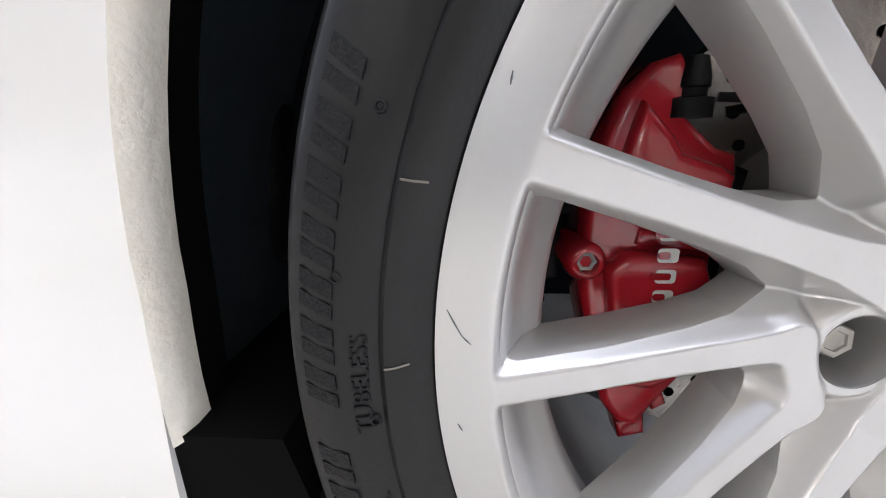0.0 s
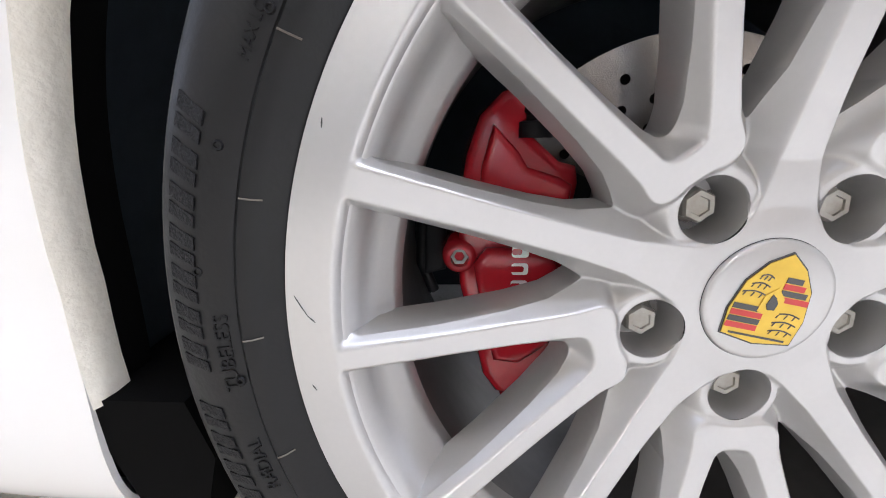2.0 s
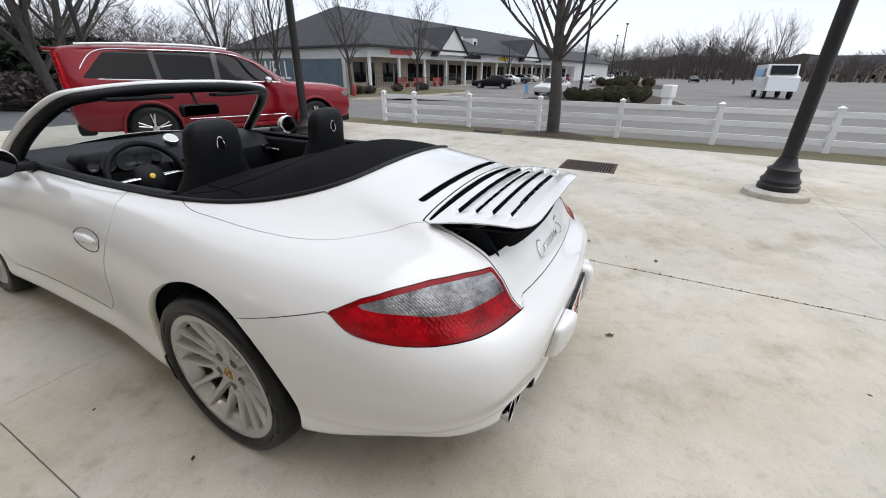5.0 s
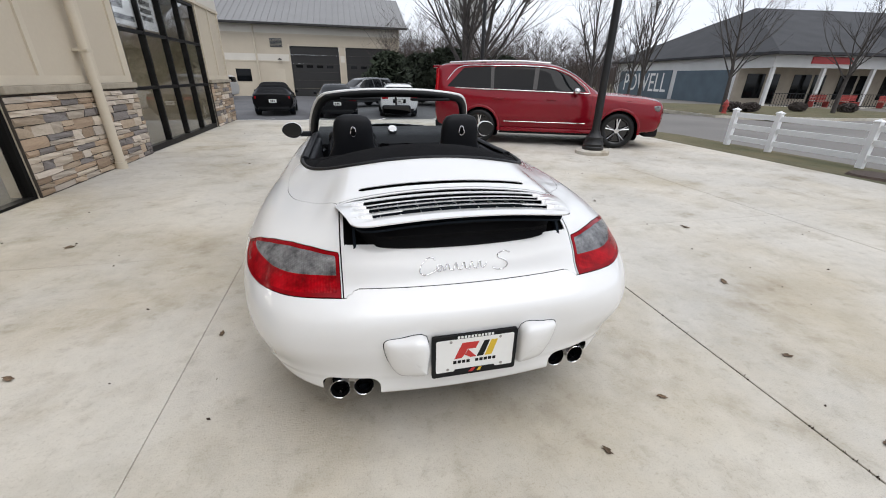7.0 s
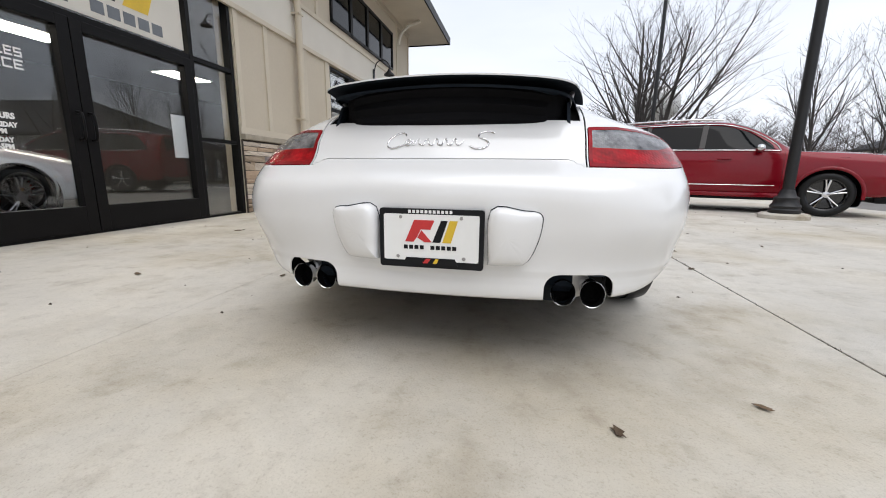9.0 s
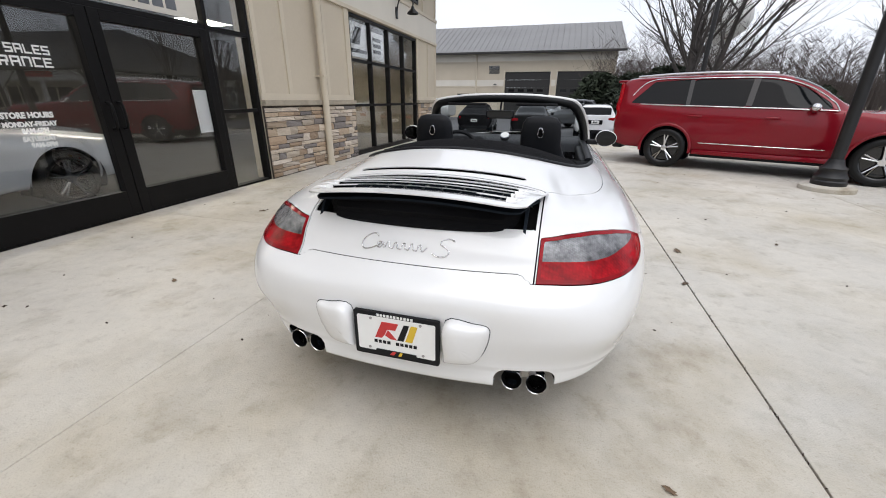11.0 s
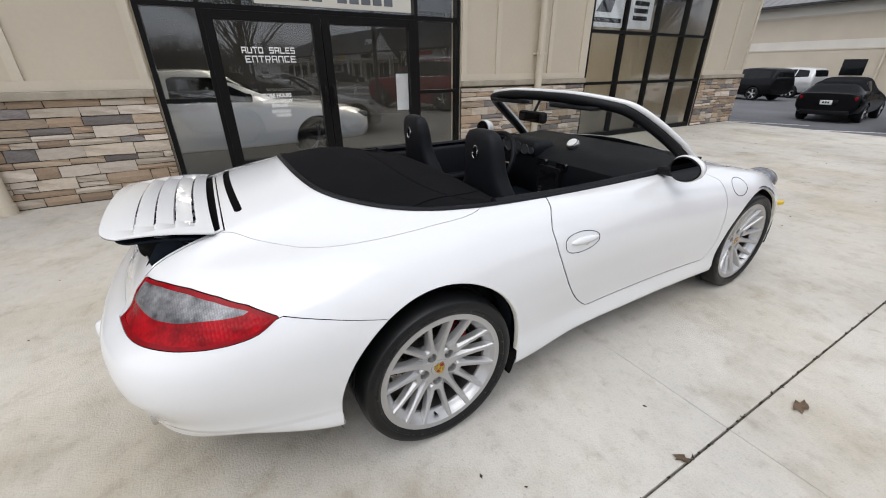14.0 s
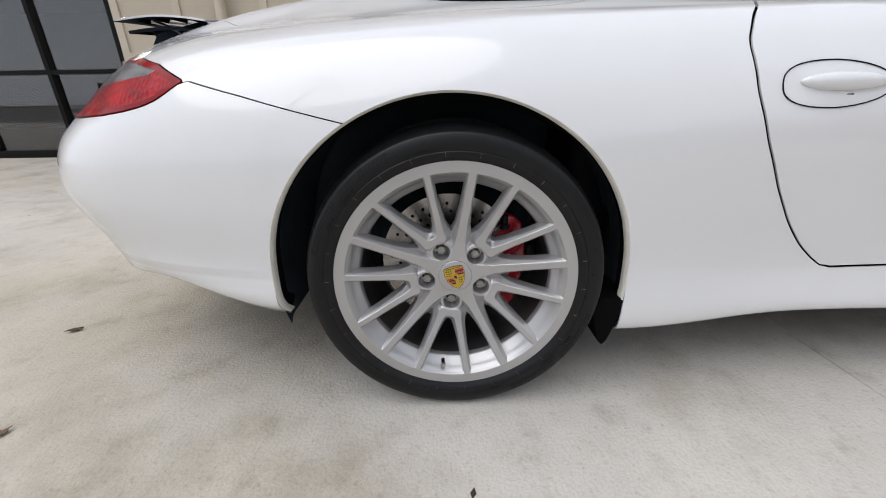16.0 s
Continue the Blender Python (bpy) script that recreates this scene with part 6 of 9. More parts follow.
# cream band, rails and battens
trim = new("trim")
tagged(trim, "khaki battens, rails and a cream band on the showroom front", "trim", kind="structure")
part("cream_band", box((WX, -14, 3.00), (WX + 0.02, 12.12, 3.62)), "cream", trim)
for z0, z1, d in ((2.93, 3.0, 0.05), (3.62, 3.70, 0.05), (5.30, 5.45, 0.03)):
    part("rail", box((WX, -14, z0), (WX + d, 12.12, z1)), "trim", trim)
for y0, y1 in SOLID:
    part("rail", box((WX, y0, 1.20), (WX + 0.022, y1, 1.30)), "trim", trim)
for y in (-4.0, -3.24, -2.16, -1.11, 3.19, 3.87, 5.05, 5.88, 5.97, 10.21, 11.2, 12.05):
    part("batten", box((WX, y - 0.045, 1.30), (WX + 0.025, y + 0.045, 2.93)), "trim", trim)
for y in (-3.24, -1.1, 1.05, 3.19, 5.6, 10.75, 12.0):
    part("batten", box((WX, y - 0.045, 3.70), (WX + 0.025, y + 0.045, 5.30)), "trim", trim)
for y0, y1 in SOLID:
    part("stone_ledge", box((WX, y0 + 0.002, 1.115), (WX + 0.085, y1 - 0.002, 1.198), 0.012), "ledge", trim)
# upper windows
for k in range(4):
    y0 = 6.2 + 1.02 * k
    wn1 = new("window_upper")
    tagged(wn1, "upper window with a dark frame", "window", "upper windows", kind="structure")
    v, f = prism([(y0, 3.86), (y0 + 0.98, 3.86), (y0 + 0.98, 4.86), (y0, 4.86)], "x", WX + 0.004, WX + 0.02)
    fix(shape("pane", v, f, "car_glass", wn1))
    for lo, hi in (((y0, 3.82), (y0 + 0.98, 3.88)), ((y0, 4.84), (y0 + 0.98, 4.90)), ((y0 - 0.02, 3.82), (y0 + 0.04, 4.90)), ((y0 + 0.94, 3.82), (y0 + 1.0, 4.90))):
        part("window_frame", box((WX + 0.002, lo[0], lo[1]), (WX + 0.05, hi[0], hi[1])), "frame", wn1)
# eave brackets
for y in (-1.5, 5.7, 10.9):
    pts = [(WX + 0.02, y, 4.75), (WX + 0.10, y, 5.05), (WX + 0.35, y, 5.30), (WX + 0.75, y, 5.42)]
    v, f = sweep_tube(catmull(np.array(pts), 12), 0.05, 8)
    tagged(shape("eave_bracket", v, f, "cream", smooth=60), "curved cream eave bracket", "bracket", "eave brackets", "structure")
# downspouts
for y in (-2.65, 4.73):
    ds = thing("downspout", (WX + 0.115, y, 0), label="round khaki downspout down the showroom front", category="downspout", group="downspouts")
    v, f = sweep_tube([(0, 0, 0.0), (0, 0, 5.3)], 0.062, 20)
    shape("pipe", v, f, "trim", ds, smooth=60)
    v, f = sweep_tube([(0, 0, 0.0), (0, 0, 0.10)], 0.075, 20)
    shape("boot", v, f, "trim", ds, smooth=60)
    for z in (1.6, 3.4):
        part("pipe_strap", box((-0.115, -0.075, z), (0.066, 0.075, z + 0.03)), "trim", ds)
# wall lamp
wl_ = thing("wall_lamp", (WX, 8.6, 3.3), label="black gooseneck wall lamp", category="lamp")
part("wall_plate", box((0.02, -0.06, -0.12), (0.05, 0.06, 0.14), 0.01), "post", wl_)
v, f = sweep_tube(catmull(np.array([(0.04, 0, 0.05), (0.12, 0, 0.30), (0.32, 0, 0.38), (0.48, 0, 0.25), (0.48, 0, 0.12)]), 20), 0.016, 8)
shape("gooseneck", v, f, "post", wl_, smooth=60)
v, f = lathe_z([(0.03, 0.14), (0.05, 0.08), (0.14, 0.0), (0.15, -0.03), (0.14, -0.03), (0.04, 0.06)], 28)
shape("shade", [(x + 0.48, y, z) for x, y, z in v], f, "post", wl_, smooth=40)


def shop_frame(name, y0, y1, z1, uprights, rails, label, sill=0.10, fw=0.055):
    """An aluminium shop front: uprights and rails round glass panes."""
    ob = new(name)
    tagged(ob, label, "window" if name.startswith("window") else "door", kind="structure")
    x0, x1 = WX - 0.115, WX - 0.005
    part("window_sill", box((x0, y0, 0.0), (x1, y1, sill)), "frame", ob)
    part("window_frame", box((x0, y0, z1 - fw), (x1, y1, z1)), "frame", ob)
    ys = [y0 + fw / 2] + list(uprights) + [y1 - fw / 2]
    for y in ys:
        part("mullion", box((x0 - 0.002, y - fw / 2, sill), (x1 + 0.002, y + fw / 2, z1 - fw)), "frame", ob)
    zs = [sill] + list(rails) + [z1 - fw]
    for a, b in zip(ys[:-1], ys[1:]):
        for z in rails:
            part("transom", box((x0 + 0.004, a + fw / 2, z - fw / 2), (x1 - 0.004, b - fw / 2, z + fw / 2)), "frame", ob)
        for c, d in zip(zs[:-1], zs[1:]):
            p_ = part("pane", box((WX - 0.062, a + fw / 2, c), (WX - 0.056, b - fw / 2, d)), "shop_glass", ob)
            p_.visible_shadow = False
    return ob


shop_frame("window_1", 6.04, 10.13, 2.90, (7.05, 8.07, 9.09), (1.09, 2.02), "tall shop window in dark bronze frames")
shop_frame("window_2", -9.48, -4.07, 2.88, (-8.4, -7.3, -6.2, -5.1), (1.09, 2.02), "tall shop window in dark bronze frames")
door1 = shop_frame("door_1", -1.03, 3.11, 3.03, (-0.42, 2.36), (2.06,), "glazed shop entrance in dark bronze frames", sill=0.03)
# lower rail of the side lights and the two leaves
for a, b in ((-1.0, -0.45), (2.39, 3.08)):
    part("transom", box((WX - 0.109, a, 1.03), (WX - 0.012, b, 1.08)), "frame", door1)
for a, b, hinge in ((-0.392, 0.955, 1), (0.965, 2.332, -1)):
    leaf_ = new("door_leaf")
    leaf_.parent = door1
    x0, x1 = WX - 0.088, WX + 0.004
    st = 0.105
    for lo, hi in (((a, 0.03), (a + st, 2.03)), ((b - st, 0.03), (b, 2.03)), ((a + st, 0.03), (b - st, 0.28)), ((a + st, 1.93), (b - st, 2.03))):
        part("door_stile", box((x0, lo[0], lo[1]), (x1, hi[0], hi[1]), 0.004), "frame", leaf_)
    hy = b - 0.05 if hinge > 0 else a + 0.05
    v, f = sweep_tube(catmull(np.array([(WX, hy, 0.92), (WX + 0.06, hy, 0.94), (WX + 0.07, hy, 1.05), (WX + 0.06, hy, 1.16), (WX, hy, 1.18)]), 16), 0.014, 8)
    shape("pull_handle", v, f, "frame", leaf_, smooth=60)
# writing on the glass
on_glass = Matrix.Translation((WX - 0.052, 0.27, 0)) @ Matrix(((0, 0, 1, 0), (1, 0, 0, 0), (0, 1, 0, 0), (0, 0, 0, 1)))


def decal(words, size, y, z, spacing=1.0, wide=1.0):
    m = Matrix.Translation((WX - 0.052, y, z)) @ Matrix(((0, 0, 1, 0), (1, 0, 0, 0), (0, 1, 0, 0), (0, 0, 0, 1))) @ Matrix.Diagonal((wide, 1, 1, 1))
    ob = text_mesh(words, size, "white_mark", "door_lettering", None, m, 0.001, spacing=spacing, heavy=0.05)
    tagged(ob, "white lettering on the entrance glass", "lettering", kind="structure")
    ob.visible_shadow = False
    return ob


# square cut letters: bars as x0, z0, x1, z1 on a letter one wide and one high
BAR = 0.19
SQUARE = {
    "A": ((0, 0, BAR, 1), (1 - BAR, 0, 1, 1), (0, 1 - BAR, 1, 1), (0, 0.36, 1, 0.36 + BAR)), "U": ((0, 0, BAR, 1), (1 - BAR, 0, 1, 1), (0, 0, 1, BAR)),
    "T": ((0, 1 - BAR, 1, 1), (0.5 - BAR / 2, 0, 0.5 + BAR / 2, 1)), "O": ((0, 0, BAR, 1), (1 - BAR, 0, 1, 1), (0, 0, 1, BAR), (0, 1 - BAR, 1, 1)),
    "S": ((0, 0, 1, BAR), (0, 0.41, 1, 0.41 + BAR), (0, 1 - BAR, 1, 1), (0, 0.41, BAR, 1), (1 - BAR, 0, 1, 0.5)), "L": ((0, 0, BAR, 1), (0, 0, 1, BAR)),
    "E": ((0, 0, BAR, 1), (0, 0, 1, BAR), (0, 0.41, 0.86, 0.41 + BAR), (0, 1 - BAR, 1, 1)), "N": ((0, 0, BAR, 1), (1 - BAR, 0, 1, 1), (0, 1 - BAR, 1, 1)),
    "R": ((0, 0, BAR, 1), (1 - BAR, 0.41, 1, 1), (0, 1 - BAR, 1, 1), (0, 0.36, 1, 0.36 + BAR), (0.62, 0, 0.62 + BAR, 0.4)), "C": ((0, 0, BAR, 1), (0, 0, 1, BAR), (0, 1 - BAR, 1, 1)),
}


def square_decal(words, y0, z0, wide, high, step):
    ob = tagged(new("door_lettering"), "white square-cut lettering on the entrance glass", "lettering", kind="structure")
    for i, ch in enumerate(words):
        if ch == " ":
            continue
        bm = bmesh.new()
        for k, (a, b, c, d) in enumerate(SQUARE[ch]):
            add_box(bm, (WX - 0.0535 - 0.0004 * k, y0 + step * i + a * wide, z0 + b * high), (WX - 0.0515 + 0.0003 * k, y0 + step * i + c * wide, z0 + d * high))
        part("letter", bm, "white_mark", ob).visible_shadow = False


square_decal("AUTO SALES", -0.045, 1.575, 0.053, 0.074, 0.0645)
square_decal("ENTRANCE", -0.020, 1.472, 0.064, 0.079, 0.0775)
decal("STORE HOURS", 0.066, 0.27, 1.055, wide=0.86)
decal("MONDAY-FRIDAY", 0.056, 0.27, 0.985, wide=0.86)
decal("8AM-6PM", 0.056, 0.29, 0.930, wide=0.86)
decal("SATURDAY", 0.056, 0.30, 0.860, wide=0.86)
decal("9AM-5PM", 0.056, 0.32, 0.805, wide=0.86)


def glass_card(name, y0, y1, z0, z1, mat, label, x=WX - 0.075):
    ob = part(name, box((x - 0.004, y0, z0), (x, y1, z1)), mat)
    return tagged(ob, label, "sign", kind="structure")


film = glass_card("transom_film", 0.20, 2.30, 2.12, 2.96, "cream", "pale film with a red, black and yellow striped sign over the door", WX - 0.050)


def film_stripe(pts, mat, parent=film, x=WX - 0.047):
    vv, ff = prism(pts, "x", x - 0.002, x)
    fix(shape("print_stripe", vv, ff, mat, parent))


film_stripe([(0.45, 2.36), (0.78, 2.90), (1.42, 2.90), (1.20, 2.55), (0.90, 2.55), (0.78, 2.36)], "badge_red")
film_stripe([(1.25, 2.36), (1.50, 2.90), (1.72, 2.90), (1.48, 2.36)], "black")
film_stripe([(1.56, 2.36), (1.80, 2.90), (2.05, 2.90), (1.85, 2.36)], "yellow")
for k in range(10):
    if k != 4:
        film_stripe([(0.40 + 0.165 * k, 2.18), (0.53 + 0.165 * k, 2.18), (0.53 + 0.165 * k, 2.30), (0.40 + 0.165 * k, 2.30)], "car_grey")
glass_card("paper_notice", 2.02, 2.22, 0.80, 1.32, "white_mark", "white paper notice behind the door glass")
film2 = glass_card("window_film", 6.10, 7.0, 2.10, 2.78, "white_mark", "white film with black shapes in the shop window")
film_stripe([(6.20, 2.35), (6.45, 2.70), (6.75, 2.70), (6.62, 2.35)], "black", film2, WX - 0.072)
film_stripe([(6.15, 2.18), (6.95, 2.18), (6.95, 2.26), (6.15, 2.26)], "black", film2, WX - 0.072)
film3 = glass_card("window_film", 7.12, 7.9, 2.10, 2.70, "white_mark", "white film with black bars in the shop window")
for k in range(3):
    film_stripe([(7.3, 2.25 + 0.13 * k), (7.75, 2.25 + 0.13 * k), (7.75, 2.33 + 0.13 * k), (7.3, 2.33 + 0.13 * k)], "black", film3, WX - 0.072)
# showroom lights
for x, y in ((-6.2, 3.6), (-6.2, 6.6), (-8.6, 3.6), (-8.6, 7.0), (-6.2, 0.4), (-8.6, 0.2), (-6.2, -6), (-8.6, 9.5)):
    cl = thing("ceiling_light", (x, y, 3.045), label="warm recessed ceiling light panel", category="light", group="ceiling lights")
    part("diffuser", box((-0.30, -0.60, -0.006), (0.30, 0.60, 0.006)), "tube", cl)
    part("frame", box((-0.34, -0.64, 0.0), (0.34, 0.64, 0.014)), "white_mark", cl)


# ---------------------------------------------------------------- parked cars
def build_road_wheel(parent, x, y, r, side, rim_mat="car_silver", spokes=5, width=0.22):
    wheel = new("wheel")
    wheel.parent = parent
    wheel.matrix_basis = pose(x, y, r, 0, 0, 0 if side > 0 else 180)
    rr = r * 0.70
    v, f = lathe_x([(-0.02, rr - 0.02), (0.0, rr), (0.012, rr + 0.02), (0.014, (rr + r) / 2), (0.0, r - 0.02), (-0.03, r - 0.002), (-width + 0.02, r - 0.002), (-width, r - 0.03), (-width, rr)], 48)
    shape("tyre", v, f, "rubber", wheel, smooth=40)
    v, f = lathe_x([(0.0, rr), (-0.006, rr - 0.012), (-0.05, rr - 0.022), (-0.07, rr - 0.03), (-0.075, 0.001)], 48)
    shape("rim", v, f, "gloss_black", wheel, smooth=40)
    for k in range(spokes):
        a = 2 * math.pi * k / spokes + 0.3
        for d in (-0.13, 0.13):
            b = a + d
            pts = [(-0.03, 0.05 * math.cos(a), 0.05 * math.sin(a)), (-0.022, 0.5 * rr * math.cos(a + d * 0.8), 0.5 * rr * math.sin(a + d * 0.8)), (-0.012, (rr - 0.012) * math.cos(b), (rr - 0.012) * math.sin(b))]
            v, f = sweep_tube(pts, [0.024, 0.017, 0.016], 6, squash=0.7)
            shape("spoke", v, f, rim_mat, wheel, smooth=40)
    v, f = lathe_x([(-0.03, 0.06), (-0.012, 0.05), (-0.010, 0.001)], 24)
    shape("hub", v, f, rim_mat, wheel, smooth=40)
    return wheel


def parked_car(name, at, rz, stations, paint, wheels, side_windows, seams, label, category="car", rear_glass=None, screen=None, extras=None, roof_mat=None, rim="car_silver", arch_mat=None):
    """A car by its sections from tail to nose. A station: y, then half-width and height at sill, middle, shoulder, belt, roof edge, and the roof's middle."""
    ob = thing(name, at, rz, label, category)
    st = np.array([[(0.0, r[0], r[2] - 0.02), (r[1] * 0.9, r[0], r[2]), (r[1], r[0], r[2] + 0.05), (r[3], r[0], r[4]), (r[5], r[0], r[6]), (r[7], r[0], r[8]), (r[9], r[0], r[10]), (r[9] * 0.75, r[0], r[11] - 0.012), (0.0, r[0], r[11])] for r in stations], float)
    # soften only along the length; keep the belt line
    net2 = catmull(st, (len(st) - 1) * 8 + 1)
    cols = []
    for a, b, n in ((0, 1, 2), (1, 2, 3), (2, 3, 6), (3, 4, 6), (4, 5, 5), (5, 6, 10), (6, 7, 4), (7, 8, 4)):
        for t in np.linspace(0, 1, n, endpoint=False):
            cols.append(net2[:, a] * (1 - t) + net2[:, b] * t)
    cols.append(net2[:, 8])
    g = np.stack(cols, 1)
    # bulge the flank a little and round it
    for _ in range(2):
        g[:, 1:-1] = 0.25 * g[:, :-2] + 0.5 * g[:, 1:-1] + 0.25 * g[:, 2:]
    # close both ends
    first, last = g[0].copy(), g[-1].copy()
    ends0 = [first.mean(0) * np.array([0, 1, 1]) + (first - first.mean(0) * np.array([0, 1, 1])) * k + np.array([0, -d, 0]) for k, d in ((0.02, 0.030), (0.80, 0.028), (0.95, 0.015))]
    ends1 = [last.mean(0) * np.array([0, 1, 1]) + (last - last.mean(0) * np.array([0, 1, 1])) * k + np.array([0, d, 0]) for k, d in ((0.95, 0.015), (0.80, 0.028), (0.02, 0.030))]
    g = np.concatenate([np.array(ends0), g, np.array(ends1)])
    s = grid_skin(g)
    if s.n[np.argmax(s.v[:, 0])][0] < 0:
        s = Skin(s.v, -s.n, s.t[:, ::-1])
    for wy, wz, wr in wheels["arches"]:
        s = cut(s, np.where(s.v[:, 0] > 0.4, np.hypot(s.v[:, 1] - wy, s.v[:, 2] - wz) - wr, 1))
    glass_bits = []

    def poly(pts):
        q = np.array(pts, float)
        c = q.mean(0)

        def fn(x, y, z):
            out = np.full(len(y), 9.0)
            for a, b in zip(q, np.roll(q, -1, 0)):
                n = np.array([-(b - a)[1], (b - a)[0]])
                n /= np.linalg.norm(n)
                if n @ (c - a) < 0:
                    n = -n
                out = np.minimum(out, (y - a[0]) * n[0] + (z - a[1]) * n[1])
            return np.where(x > 0.3, out, -1.0)

        return fn

    for pts in side_windows:
        inside, s = split(s, poly(pts), 0.0)
        glass_bits.append(inside)
    for fn in (rear_glass, screen):
        if fn:
            inside, s = split(s, fn, 0.0)
            glass_bits.append(inside)
    if roof_mat:
        inside, s = split(s, roof_mat[1], 0.0)
        skin_part("soft_roof", joined(inside, mirrored(inside)), roof_mat[0], ob, thick=0.02, skip=on_centre)
    for kind_, a, lo, hi in seams:
        c = s.v
        if kind_ == "y":
            d = np.where((c[:, 2] > lo) & (c[:, 2] < hi) & (c[:, 0] > 0.4), np.abs(c[:, 1] - a - 0.10 * np.maximum(0, 0.6 - c[:, 2]) * 0) - 0.004, 1)
        else:
            d = np.where((c[:, 1] > lo) & (c[:, 1] < hi) & (c[:, 0] > 0.4), np.abs(c[:, 2] - a) - 0.004, 1)
        s = cut(s, d)
    skin_part("body", joined(s, mirrored(s)), paint, ob, thick=0.015, skip=on_centre)
    c = Skin(s.v - s.n * 0.03, s.n, s.t)
    skin_part("inner_shell", joined(c, mirrored(c)), "dark", ob, thick=0)
    for gb in glass_bits:
        if len(gb.t):
            for q in (gb, mirrored(gb)):
                skin_part("window", q, "car_glass", ob, thick=0, lift=-0.006)
    for wy, wz, wr in wheels["arches"]:
        for sgn in (1, -1):
            build_road_wheel(ob, sgn * wheels["x"], wy, wheels["r"], sgn, rim, width=0.24)
            v, f = lathe_x([(sgn * (wheels["x"] - 0.02), wr + 0.02), (sgn * (wheels["x"] - 0.3), wr + 0.02), (sgn * (wheels["x"] - 0.3), 0.01)], 32)
            shape("wheel_well", [(x, y + wy, max(z + wz, 0.18)) for x, y, z in v], f, "dark", ob)
            if arch_mat:
                pts = []
                for t in np.linspace(-0.15, math.pi + 0.15, 25):
                    pts.append((sgn * (wheels["x"] + 0.022), wy + (wr + 0.012) * math.cos(t), wz + (wr + 0.012) * math.sin(t)))
                v, f = sweep_tube(pts, 0.025, 6, squash=0.6)
                shape("arch_trim", v, f, arch_mat, ob, smooth=60)
    if extras:
        extras(ob)
    return ob


def slab(ob, name, lo, hi, mat, bevel=0.01, label=""):
    return part(name, box(lo, hi, bevel), mat, ob, label, smooth=40)


def both(ob, name, lo, hi, mat, bevel=0.01):
    for sgn in (1, -1):
        a, b = sorted((sgn * lo[0], sgn * hi[0]))
        slab(ob, name, (a, lo[1], lo[2]), (b, hi[1], hi[2]), mat, bevel)


# large red estate: its right side faces the forecourt
SUV = [
    # y, sill w z, mid w z, shoulder w z, belt w z, roof edge w z, roof middle z
    (-1.02, 0.70, 0.42, 0.84, 0.62, 0.86, 0.95, 0.80, 1.12, 0.64, 1.55, 1.60),
    (-0.95, 0.80, 0.36, 0.90, 0.60, 0.92, 0.95, 0.86, 1.16, 0.67, 1.64, 1.70),
    (-0.70, 0.88, 0.33, 0.955, 0.60, 0.955, 0.95, 0.90, 1.18, 0.69, 1.69, 1.745),
    (0.0, 0.90, 0.32, 0.965, 0.60, 0.962, 0.93, 0.915, 1.15, 0.71, 1.71, 1.77),
    (0.9, 0.89, 0.30, 0.955, 0.60, 0.955, 0.92, 0.915, 1.13, 0.715, 1.715, 1.775),
    (1.55, 0.89, 0.30, 0.955, 0.60, 0.955, 0.92, 0.915, 1.12, 0.70, 1.67, 1.735),
    (2.00, 0.89, 0.30, 0.955, 0.60, 0.955, 0.92, 0.915, 1.11, 0.68, 1.50, 1.56),
    (2.42, 0.89, 0.31, 0.958, 0.60, 0.955, 0.92, 0.905, 1.095, 0.70, 1.20, 1.24),
    (2.62, 0.89, 0.31, 0.960, 0.60, 0.955, 0.92, 0.895, 1.085, 0.74, 1.10, 1.13),
    (3.10, 0.90, 0.32, 0.960, 0.62, 0.95, 0.92, 0.88, 1.05, 0.68, 1.09, 1.11),
    (3.55, 0.87, 0.32, 0.94, 0.62, 0.925, 0.89, 0.85, 1.01, 0.64, 1.05, 1.07),
    (3.80, 0.79, 0.34, 0.87, 0.60, 0.85, 0.84, 0.79, 0.95, 0.58, 1.00, 1.02),
    (3.90, 0.68, 0.40, 0.77, 0.60, 0.75, 0.78, 0.71, 0.88, 0.52, 0.93, 0.95),
]


